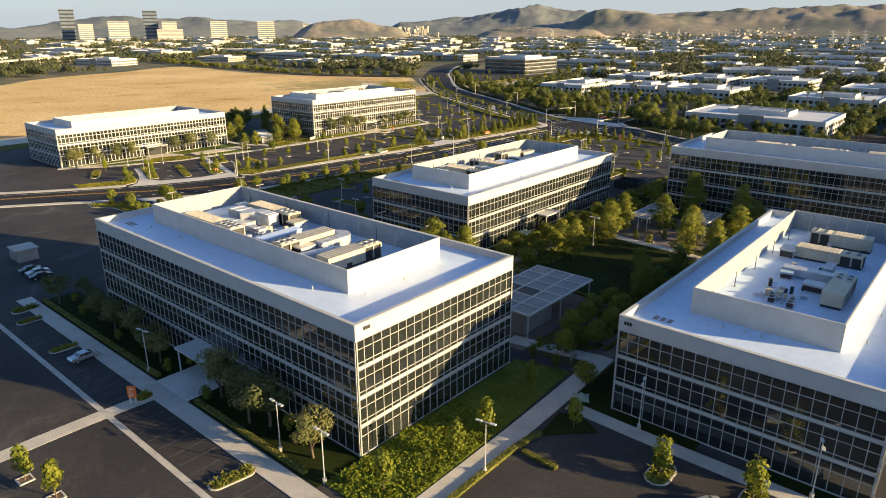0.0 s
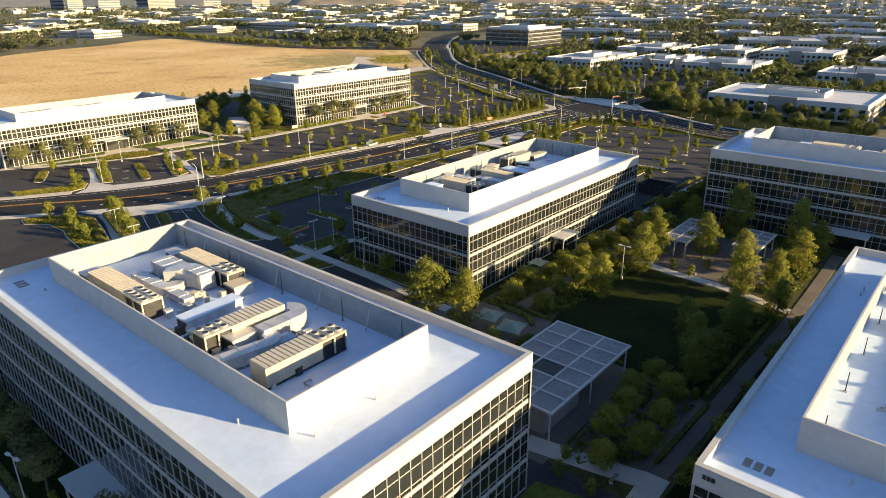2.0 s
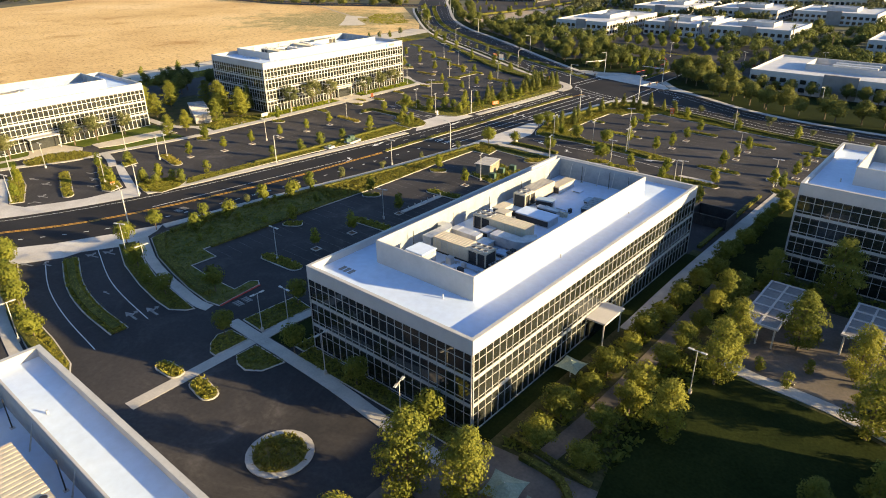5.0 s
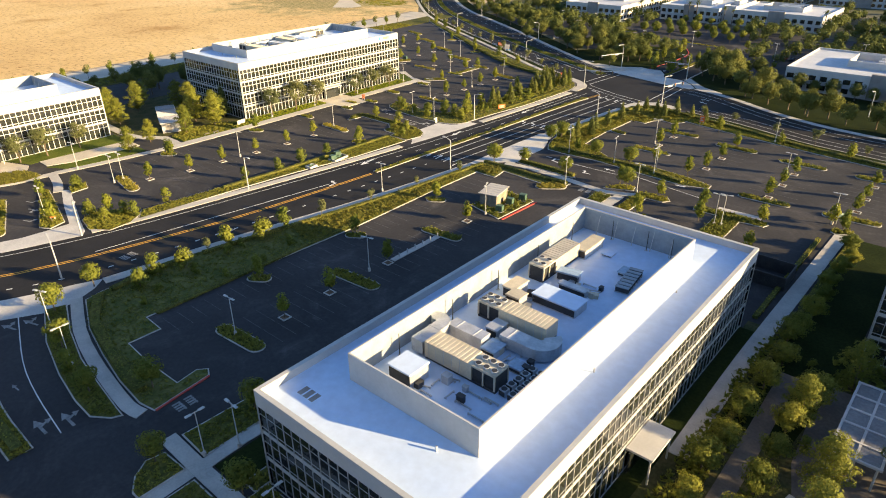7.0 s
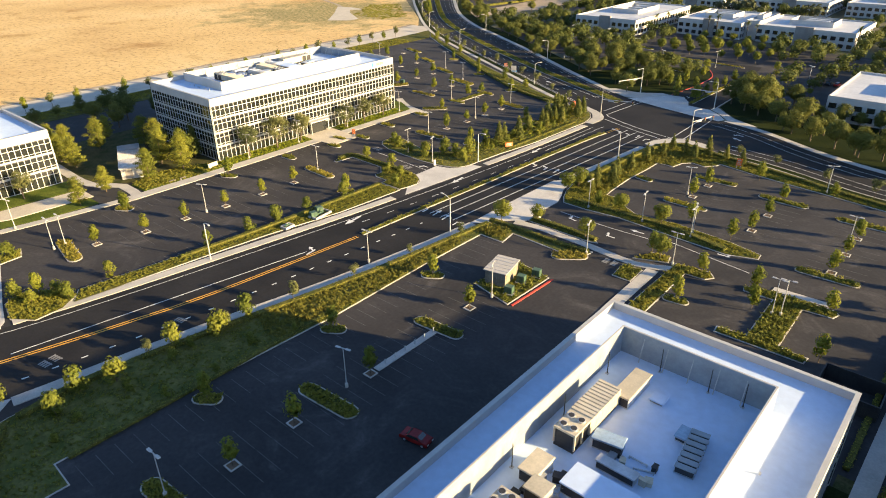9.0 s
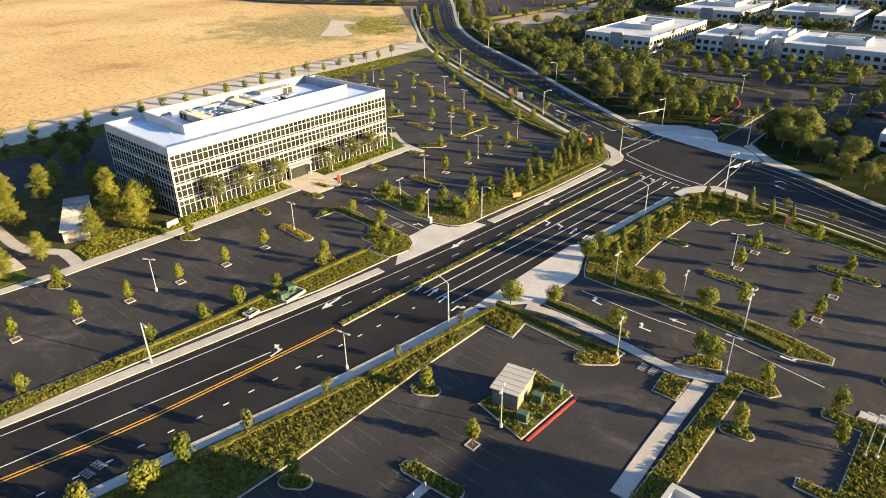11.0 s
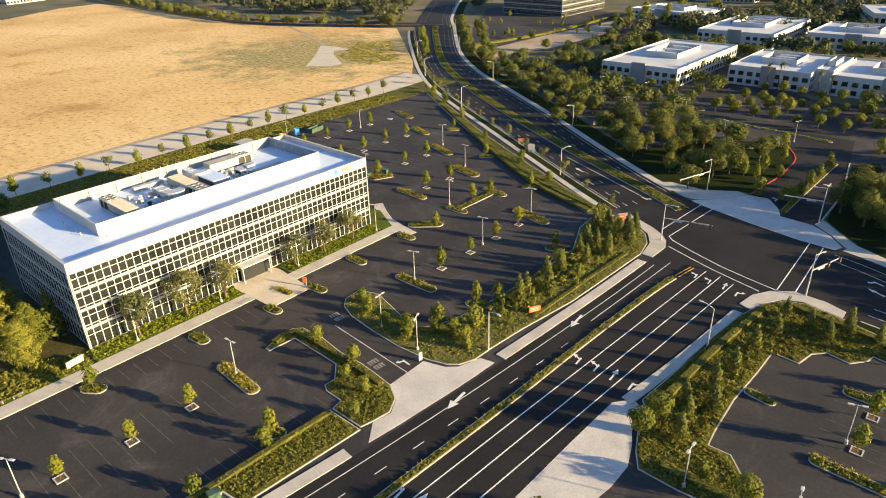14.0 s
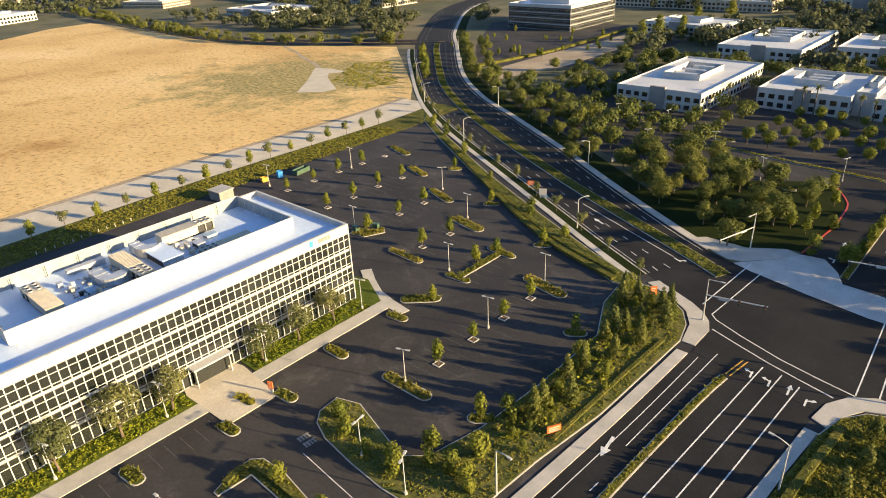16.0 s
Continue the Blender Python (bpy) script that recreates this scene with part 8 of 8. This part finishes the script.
# ---- surroundings ----
def lowrise(x0, x1, y0, y1, h, deg, label, windows=True, name="business_building", rows=2, parts_=True, accent=True, wall_mat=None):
    """A low white business building: walls, parapet, flat roof, rows of windows."""
    wall_mat = wall_mat or WHITE_WALL
    cx, cy = (x0 + x1) / 2, (y0 + y1) / 2
    X, Y = x1 - x0, y1 - y0
    ob = thing(name, (cx, cy, 0), label, "building", "business park buildings", deg)
    bm = bmesh.new()
    box(bm, -X / 2, X / 2, -Y / 2, Y / 2, 0, h - 0.6)
    if name != "far_building":
        part("wall", bm, WHITE_WALL, ob)
        bm = bmesh.new()
    for a in ((-X / 2, X / 2, -Y / 2, -Y / 2 + 0.4), (-X / 2, X / 2, Y / 2 - 0.4, Y / 2), (-X / 2, -X / 2 + 0.4, -Y / 2 + 0.4, Y / 2 - 0.4), (X / 2 - 0.4, X / 2, -Y / 2 + 0.4, Y / 2 - 0.4)):
        box(bm, *a, h - 0.6, h + 0.2)
    part("parapet" if name != "far_building" else "wall", bm, wall_mat, ob)
    bm = bmesh.new()
    box(bm, -X / 2 + 0.4, X / 2 - 0.4, -Y / 2 + 0.4, Y / 2 - 0.4, h - 0.6, h - 0.5)
    part("roof", bm, ROOF_PALE, ob)
    bm = bmesh.new()
    a0, a1, b0, b1 = -X * 0.25, X * 0.2, -Y * 0.16, Y * 0.22
    for q in ((a0, a1, b0, b0 + 0.3), (a0, a1, b1 - 0.3, b1), (a0, a0 + 0.3, b0 + 0.3, b1 - 0.3), (a1 - 0.3, a1, b0 + 0.3, b1 - 0.3)):
        box(bm, *q, h - 0.5, h + 1.9)
    part("plant_screen", bm, WHITE_WALL, ob)
    if name != "far_building":
        for k in range(3):
            bm = bmesh.new()
            yy = b0 + (b1 - b0) * (k + 0.5) / 3
            box(bm, a0 * 0.5, a1 * 0.6, yy - 1.2, yy + 1.2, h - 0.5, h + 1.3)
            part("roof_unit", bm, GALV, ob)
    if accent:
        bm = bmesh.new()
        box(bm, -X * 0.09, X * 0.09, -Y / 2 - 0.6, -Y / 2 + 1.0, 0, h + 1.0)
        part("entrance_block", bm, GREY_WALL, ob)
    if windows:
        me = None
        for side, L, M in (("s", X, pose(-X / 2, -Y / 2, 0)), ("e", Y, pose(X / 2, -Y / 2, 0, 0, 0, 90)), ("w", Y, pose(-X / 2, Y / 2, 0, 0, 0, 270))):
            n = int(L / 3.6)
            bmw = bmesh.new()
            for i in range(n):
                u = (i + 0.5) * L / n
                if accent and side == "s" and abs(u - L / 2) < L * 0.1:
                    continue
                for r in range(rows):
                    z = 1.0 + r * (h - 1.6) / rows
                    if parts_ and side != "w":
                        if me is None:
                            b2 = bmesh.new()
                            box(b2, -1.15, 1.15, -0.06, 0.05, 0, (h - 1.6) / rows * 0.55)
                            box(b2, -1.15, 1.15, -0.12, 0.04, -0.14, -0.02, 1)
                            me = bpy.data.meshes.new("window")
                            b2.to_mesh(me)
                            b2.free()
                            me.materials.append(GLASS)
                            me.materials.append(WHITE_WALL)
                        o = new("window", me)
                        o.parent = ob
                        o.matrix_basis = M @ pose(u, 0, z)
                    else:
                        v = box(bmw, u - 1.15, u + 1.15, -0.06, 0.05, z, z + (h - 1.6) / rows * 0.55)
                        for p in v:
                            p.co = M @ p.co
            if len(bmw.verts):
                part("glazing", bmw, GLASS, ob, kind="stuff")
            else:
                bmw.free()
    return ob


WB = "low white business building with dark square windows"
lowrise(-290, -253, 457, 530, 8.2, 0, WB + " among trees")
lowrise(-239, -205, 480, 526, 8.2, 0, WB + " and palms")
lowrise(-198, -152, 482, 526, 8.2, 0, WB + " and palms")
lowrise(-205, -198, 486, 520, 9.2, 0, "grey entrance wing between white business buildings", False, accent=False)
lowrise(-291, -248, 572, 645, 8.2, 0, WB + " among trees", parts_=False)
lowrise(-236, -190, 590, 640, 8.2, 0, WB, parts_=False)
lowrise(-182, -130, 600, 650, 8.2, 0, WB, parts_=False)
lowrise(-133, -66, 353, 398, 7.8, 0, "low white business building with grey entrance blocks", parts_=False)
lowrise(-112, -62, 470, 512, 8.2, 0, WB + " and palms", parts_=False)
lowrise(-56, 0, 468, 512, 8.2, 0, WB, parts_=False)
lowrise(-40, 30, 398, 440, 8.2, 0, WB, parts_=False)
lowrise(-100, -40, 560, 610, 8.2, 0, WB, parts_=False)
lowrise(-1020, -955, 400, 446, 9.0, 20, "white business building at the edge of the field", parts_=False)
lowrise(-765, -690, 560, 612, 8.5, 0, "long white business building beyond the field", parts_=False)
# a glass office beyond the junction
_, Z12 = office("office_building", -472, -417, 625, 690, 4, 17.6, (-462, -428, 640, 674), 19.6, "", "four-storey glass office with pale roof bands")

rg = random.Random(33)
placed = [(-290, 450), (-239, 480), (-198, 482), (-291, 572), (-236, 590), (-182, 600), (-133, 353), (-112, 470), (-56, 468), (-40, 398), (-100, 560), (-727, 586), (-448, 656), (-988, 423)]
view = math.radians(40.6)
tries, made = 0, 0
while made < 165 and tries < 12000:
    tries += 1
    d = 560 + 2500 * rg.random() ** 1.25
    a = view + math.radians(rg.uniform(-37, 37))
    x, y = -d * math.sin(a), d * math.cos(a)
    if -1060 < x < -340 and 20 < y < 575:
        continue
    if y < (540 if x > -1060 else 250) or (x + 560) ** 2 + (y - 700) ** 2 < 130 ** 2 or (x + 640) ** 2 + (y - 880) ** 2 < 90 ** 2:
        continue
    sp = 75 + d * 0.028
    if any((x - px) ** 2 + (y - py) ** 2 < sp * sp for px, py in placed):
        continue
    placed.append((x, y))
    made += 1
    L, W = rg.uniform(38, 95), rg.uniform(30, 60)
    if d > 900:
        L *= rg.uniform(1.2, 2.0)
    lowrise(x - L / 2, x + L / 2, y - W / 2, y + W / 2, rg.uniform(7.5, 11.5), rg.choice((0, 0, 0, 8, -12, 20)), rg.choice(("far white business building with a flat roof", "far pale warehouse with a flat roof", "distant low white office building")), d < 1500, "far_building", 2, False, d < 900, rg.choice((WHITE_WALL, BUFF_WALL, WHITE_WALL, CONCRETE)))


def tower(x, y, w, d, h, mt, deg, label, bands):
    ob = thing("tower_block", (x, y, 0), label, "tower", "distant towers", deg)
    bm = bmesh.new()
    box(bm, -w / 2, w / 2, -d / 2, d / 2, 0, h)
    part("core", bm, mt, ob)
    for k in range(bands):
        bm = bmesh.new()
        z = h * (k + 0.6) / bands
        box(bm, -w / 2 - 0.25, w / 2 + 0.25, -d / 2 - 0.25, d / 2 + 0.25, z, z + h / bands * 0.42)
        part("storey_band", bm, BLUE_GLASS if mt is not BLUE_GLASS else DARK, ob)
    bm = bmesh.new()
    box(bm, -w / 2 - 0.4, w / 2 + 0.4, -d / 2 - 0.4, d / 2 + 0.4, h, h + 2)
    part("crown", bm, mt, ob)


def on_bearing(dx, dist):
    a = view - math.atan(dx / 1163)
    return -dist * math.sin(a), dist * math.cos(a)


def at_angle(deg, dist):
    """A place seen from the start of the way, deg degrees left of +y."""
    return -dist * math.sin(radians(deg)), dist * math.cos(radians(deg))


for deg, dist, w, h, mt, lb in ((68.95, 2700, 44, 106, BLUE_GLASS, "distant dark blue glass tower"), (67.85, 2600, 44, 58, SAND, "distant pale office tower"), (65.65, 2600, 64, 66, SAND, "distant pale stepped office tower"), (63.4, 2750, 48, 104, BLUE_GLASS, "distant dark blue glass tower"), (62.1, 2700, 50, 66, SAND, "distant pale office block"), (62.1, 2600, 84, 40, SAND, "distant pale office block"), (58.5, 2800, 60, 68, SAND, "distant pale office tower"), (54.9, 2800, 64, 68, SAND, "distant pale office tower"), (51.6, 3150, 44, 60, SAND, "distant pale office tower")):
    x, y = at_angle(deg, dist)
    tower(x, y, w, 40, h, mt, deg, lb, 9)

# motorway overpass
ob = thing("overpass", (0, 0, 0), "pale concrete motorway overpass on piers", "bridge")
xa, ya = at_angle(76, 1000)
xb, yb = at_angle(66.5, 1350)
ln = smooth_line([(xa, ya), ((xa + xb) / 2 - 10, (ya + yb) / 2 + 12), (xb, yb)], 20)
bm = bmesh.new()
ribbon(bm, ln, -7, 7, 7.5, 9.6)
part("deck", bm, BUFF_WALL, ob)
for p in ln[::2]:
    bm = bmesh.new()
    obox(bm, p[0], p[1], 2.0, 8.0, 0, 7.5, 40)
    part("pier", bm, BUFF_WALL, ob)


def pylon(x, y, h):
    ob = thing("pylon", (x, y, 0), "tall steel lattice power pylon", "pylon", "power pylons", 40)
    for sx in (-1, 1):
        for sy in (-1, 1):
            bm = bmesh.new()
            cyl(bm, sx * 4, sy * 4, 0, h, 0.35, 0.2, 4, x1=sx * 0.6, y1=sy * 0.6)
            part("leg", bm, POLE, ob)
    for k in range(3):
        bm = bmesh.new()
        box(bm, -8 + k, 8 - k, -0.3, 0.3, h * (0.68 + 0.12 * k), h * (0.68 + 0.12 * k) + 0.5)
        part("cross_arm", bm, POLE, ob)
    for k in range(6):
        bm = bmesh.new()
        s = 4 - 3.4 * (k + 0.5) / 6
        box(bm, -s, s, -0.15, 0.15, h * k / 6 + 3, h * k / 6 + 3.4)
        part("brace", bm, POLE, ob)


for px, dist in ((1495, 1500), (1540, 1250), (1465, 1900), (1440, 1500), (1300, 2200), (1180, 2100), (1130, 1900), (1565, 1700), (968, 2300)):
    pylon(*on_bearing(px - 784, dist), 42)


# hills on the horizon
def ridge(name, a0, a1, dist, depth, heights, mt, label, seed):
    """A range of hills along an arc of the horizon."""
    nA, nD = 120, 22
    rg = random.Random(seed)
    V, F = [], []
    for i in range(nA + 1):
        t = i / nA
        a = view - math.radians(a0 + (a1 - a0) * t)
        k = t * (len(heights) - 1)
        j = min(int(k), len(heights) - 2)
        f = k - j
        f = f * f * (3 - 2 * f)
        H = heights[j] * (1 - f) + heights[j + 1] * f
        e = min(1.0, t * 7 + 0.05, (1 - t) * 7 + 0.05)
        H *= e * e * (3 - 2 * e)
        for q in range(nD + 1):
            u = q / nD
            d = dist + depth * u
            prof = math.sin(min(1.0, u * 1.25) * math.pi / 2) ** 1.3
            x, y = -d * math.sin(a), d * math.cos(a)
            nz = noise.fractal(Vector((x * 0.0028, y * 0.0028, seed)), 0.8, 2.1, 6)
            V.append((x, y, -3 + H * prof * (0.86 + 0.20 * nz) + 10 * nz * prof))
    for i in range(nA):
        for q in range(nD):
            k = i * (nD + 1) + q
            F.append((k, k + nD + 1, k + nD + 2, k + 1))
    me = mesh_from(name, np.array(V), np.array(F), mt)
    for p in me.polygons:
        p.use_smooth = True
    tagged(new(name, me), label, "hills", kind="structure")


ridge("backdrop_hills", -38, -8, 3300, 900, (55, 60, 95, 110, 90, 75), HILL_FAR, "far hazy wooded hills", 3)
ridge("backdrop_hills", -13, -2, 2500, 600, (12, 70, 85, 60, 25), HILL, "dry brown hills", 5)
ridge("backdrop_hills", -6, 14, 3400, 900, (60, 85, 95, 130, 180, 145, 120), HILL_FAR, "far mountain ridge tinted hazy blue-green", 7)
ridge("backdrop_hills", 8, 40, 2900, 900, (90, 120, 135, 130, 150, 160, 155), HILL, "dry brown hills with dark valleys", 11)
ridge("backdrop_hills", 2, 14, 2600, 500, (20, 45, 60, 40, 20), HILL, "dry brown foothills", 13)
# houses on the far slope
bm = bmesh.new()
rg = random.Random(55)
for _ in range(260):
    px = rg.choice((rg.gauss(1190, 60), rg.gauss(690, 45), rg.gauss(1290, 60)))
    dist = rg.uniform(2950, 3250)
    x, y = on_bearing(px - 784, dist)
    z = (dist - 2900) * 0.14
    obox(bm, x, y, rg.uniform(8, 13), rg.uniform(7, 10), z - 25, z + rg.uniform(2, 5), rg.uniform(0, 90))
tagged(part("hillside_houses", bm, BUFF_WALL), "rows of pale distant houses on a hillside", "houses", kind="stuff")


# woods
def woods(name, spots, n_leaf, label, leaf, seed, fine=0.2):
    rgn = np.random.default_rng(seed)
    PP, FF, base = [], [], 0
    for x, y, s in spots:
        k = 4
        blobs = [(x, y, s * 0.72, s * 0.5, s * 0.5, s * 0.5)] + [(x + rgn.normal() * s * 0.24, y + rgn.normal() * s * 0.24, s * (0.5 + rgn.random() * 0.5), s * 0.34, s * 0.34, s * 0.3) for _ in range(k)]
        P, F = leaf_cloud(blobs, n_leaf, s * fine, int(rgn.integers(1e9)))
        PP.append(P)
        FF.append(F + base)
        base += len(P)
    me = mesh_from(name, np.concatenate(PP), np.concatenate(FF), leaf)
    return tagged(new(name, me), label, "woodland", kind="stuff")


def free(x, y, gap=0.0):
    if -500 < x < -346 and 470 < y < 760:
        return False
    if -800 - max(0, y - 290) * 0.45 < x < -372 and 20 < y < 515:
        return False
    if y < 180:
        return False
    if -500 < x < -372 and y < 540 and y < 1.05 * (-x) + 30:
        return False
    for px, py in placed:
        if abs(x - px) < 30 and abs(y - py) < 26:
            return False
    return True


def near_line(x, y, line, d):
    return any((x - p[0]) ** 2 + (y - p[1]) ** 2 < d * d for p in line)


CENTRE = [((a[0] + b[0]) / 2, (a[1] + b[1]) / 2) for a, b in zip(CROSS_L[::3], CROSS_R[::3])]
rg = random.Random(77)
spots = {0: [], 1: [], 2: []}
for k in range(16000):
    d = 600 + 2600 * rg.random() ** 1.4
    a = view + math.radians(rg.uniform(-40, 40))
    x, y = -d * math.sin(a), d * math.cos(a)
    if not free(x, y) or near_line(x, y, CENTRE, 26) or y < 560 and x > -420:
        continue
    if noise.noise(Vector((x * 0.006, y * 0.006, 3))) < -0.12:
        continue
    spots[0 if d < 1100 else (1 if d < 1900 else 2)].append((x, y, rg.uniform(5, 9) * (1 + d / 6000)))
woods("woods_near", spots[0][:1100], 100, "dark green trees between business buildings", LEAF_HAZED, 1, 0.13)
woods("woods_middle", spots[1][:3000], 22, "far belts of dark trees", LEAF_HAZED, 2)
woods("woods_far", spots[2][:4000], 12, "distant belts of dark trees", LEAF_HAZED, 3)

# single trees in the lots beyond the junction
rg = random.Random(88)
blocks = [(-291, -251, 455, 531), (-240, -151, 479, 527), (-292, -247, 571, 646), (-134, -65, 352, 399), (-113, 1, 467, 513), (-41, 31, 397, 441), (-237, -129, 589, 651)]
def in_block(x, y, m=3):
    return any(a - m < x < b + m and c - m < y < d + m for a, b, c, d in blocks)

for k, p in enumerate(shift_line([q for q in CROSS_R if -460 < q[0] < -200], 7)):
    if k % 2 == 0:
        plant(SHADE, p[0] + rg.uniform(-2, 2), p[1] + rg.uniform(-2, 2), rg.uniform(0.7, 1.0), 0.0)
    else:
        q = (p[0] + rg.uniform(4, 10), p[1] + rg.uniform(4, 12))
        plant(SHADE, *q, rg.uniform(0.6, 0.95), 0.0)
for k, p in enumerate(shift_line([q for q in CROSS_R if -150 < q[0] < -45], 8)):
    plant(SHADE, p[0] + rg.uniform(-3, 3), p[1] + rg.uniform(-2, 3), rg.uniform(0.75, 1.05), 0.0)
for x in range(-138, -58, 6):
    plant(SHADE, x + rg.uniform(-1.5, 1.5), 348.5 + rg.uniform(-1.5, 1.5), rg.uniform(0.6, 0.8), 0.05)
n, grove = 0, []
for row in range(21):
    for col in range(30):
        x, y = -330 + col * 11.5 + rg.uniform(-2, 2), 362 + row * 9.5 + rg.uniform(-1.5, 1.5)
        lim = np.interp(x, [-400, -349, -316, -271, -240, -198, -150, 0], [490, 448, 428, 400, 382, 362, 352, 345])
        if y < lim or in_block(x, y) or rg.random() < 0.12 or -232 < x < -180 and 400 < y < 476 or -190 < x < -158 and y < 430 or y > 560 and x < -250:
            continue
        if y < 425 and n < 26:
            plant(SHADE if rg.random() < 0.55 else ROUND, x, y, rg.uniform(0.6, 0.9) if rg.random() < 0.6 else rg.uniform(0.9, 1.2), 0.0)
            n += 1
        else:
            grove.append((x, y, rg.uniform(3.6, 7.0)))
for k in range(1100):
    x, y = rg.uniform(-376, 60), rg.uniform(350, 680)
    lim = np.interp(x, [-420, -349, -316, -271, -240, -198, -150, 0], [505, 452, 432, 404, 386, 366, 350, 345])
    if y < lim or in_block(x, y, 5) or -192 < x < -156 and y < 430 or noise.noise(Vector((x * 0.03, y * 0.03, 9))) < 0.02 or -232 < x < -180 and 400 < y < 476 or x < -346 and y > 470 or -300 < x < -232 and 424 < y < 446:
        continue
    grove.append((x, y, rg.uniform(3.5, 7.5)))
woods("grove", grove[:1000], 330, "leafy green trees round business buildings", LEAF_DARK, 8, 0.085)
for y in (427, 440, 451, 470):
    for k in range(7):
        plant(ROUND, -225 + k * 7.6 + (y - 427) * 0.12 + rg.uniform(-0.8, 0.8), y + rg.uniform(-1.2, 1.2), rg.uniform(1.15, 1.5), 0.05)
for a in ((-252, 431.5, -246, 430, 3), (-236, 430.4, -230, 429, 3), (-206, 394, -199, 392, 2.6), (-244, 412, -240, 408, 3), (-229, 420, -180, 414, 1.6)):
    island(capsule_pts(*a), "green", 0.2, 2)
hedge([(-394, 487), (-388, 520), (-383, 557), (-384, 645)], 3.2, 1.6, seed=61)
for x, y, f in ((-351, 603, 1.7), (-345, 615, 1.6), (-346, 678, 1.6), (-341, 730, 1.7), (-352, 588, 1.3), (-340, 640, 1.4)):
    plant(COURT_T, x, y, f, 0.05, label="tall loose-crowned tree beside bare ground")
for x, y, f in ((-158, 356.5, 1.35), (-163, 352.5, 1.1), (-151, 344, 1.0), (-156.5, 347, 1.2), (-152, 354, 1.15), (-161, 362, 1.1), (-144, 340, 0.95), (-136, 341, 1.0), (-128, 334, 0.9)):
    plant(SHADE, x, y, f, 0.05)
for x, y, f in ((-195.4, 363.7, 1.15), (-212.2, 369.3, 1.0), (-229, 366, 0.95), (-214, 365.5, 0.9), (-230.5, 368.5, 0.9), (-234.8, 380.3, 1.0), (-262.8, 375.4, 0.95), (-210.4, 382, 1.0), (-223.8, 398.4, 1.0), (-228.8, 387.9, 1.05), (-201, 371, 1.0), (-204, 360, 0.9), (-222, 376, 1.0), (-243, 392, 1.0), (-205, 392, 0.85), (-217, 388, 0.9)):
    plant(SHADE, x, y, f, 0.05)
for x, y in ((-191.4, 364.4), (-187.4, 362.8), (-187.9, 371.7), (-186.5, 385.4), (-174.2, 350), (-174, 357), (-173.8, 365), (-173.6, 374), (-173.5, 384)):
    plant(LOT, x, y, rg.uniform(1.2, 1.5), 0.1, label="young leafy tree beside a side street")
for x, y in ((-361, 458), (-338, 445), (-343, 469), (-350, 501), (-309, 424), (-288, 414), (-324, 432), (-260, 397), (-253, 410), (-233, 401), (-245, 383), (-283, 424), (-315, 465), (-305, 470), (-339, 507)):
    plant(SHADE, x, y, rg.uniform(0.75, 1.0), 0.05)
for x, y in ((-247, 470), (-246, 482), (-221, 477), (-216, 476), (-201, 478), (-196, 477), (-150, 478), (-100, 466), (-92, 466), (-70, 466), (-64, 465), (-30, 465), (-20, 466), (-128, 470)):
    plant(PALM, x, y, rg.uniform(0.85, 1.1), 0.0)
for k in range(26):
    x, y = -400 + rg.uniform(-60, 60), 560 + rg.uniform(-40, 60)
    plant(LOT, x, y, rg.uniform(1.0, 1.5), 0.0)
row = []
for side in (-12, 11):
    for p in shift_line(FAR_ROAD, side):
        if -1000 < p[0] < -490:
            row += [(p[0] + rg.uniform(-9, 9), p[1] + rg.uniform(-2, 4) * (1 if side < 0 else 0.4), rg.uniform(3.5, 7.5) if side < 0 else rg.uniform(2.5, 4)) for _ in range(4)]
woods("roadside_trees", row, 200, "green roadside trees along the far street", LEAF_DARK, 21, 0.09)
for k, p in enumerate(smooth_line([(-392, 452), (-420, 480), (-455, 515)], 4)):
    plant(SHRUB, p[0] - 6 + rg.uniform(-2, 2), p[1] + rg.uniform(-2, 2), rg.uniform(0.9, 1.4), 0.0)
r0 = [(-183, 352), (-183, 370), (-190, 398), (-176, 352), (-150, 352), (-152, 372), (-165, 410)]
for x, y in r0:
    plant(SHRUB, x, y, rg.uniform(1.0, 1.4), 0.0)
for x, y in ((-230.1, 413.2), (-208.8, 394.8), (-189.6, 407.3), (-254.9, 431.3), (-150, 400), (-120, 420), (-90, 415), (-60, 420), (-250, 404), (-275, 430)):
    copy_thing(l1, pose(x, y, 0.02, 0, 0, rg.uniform(0, 180)))
for o in protos:
    if o not in used:
        for c in list(o.children):
            bpy.data.objects.remove(c)
        bpy.data.objects.remove(o)
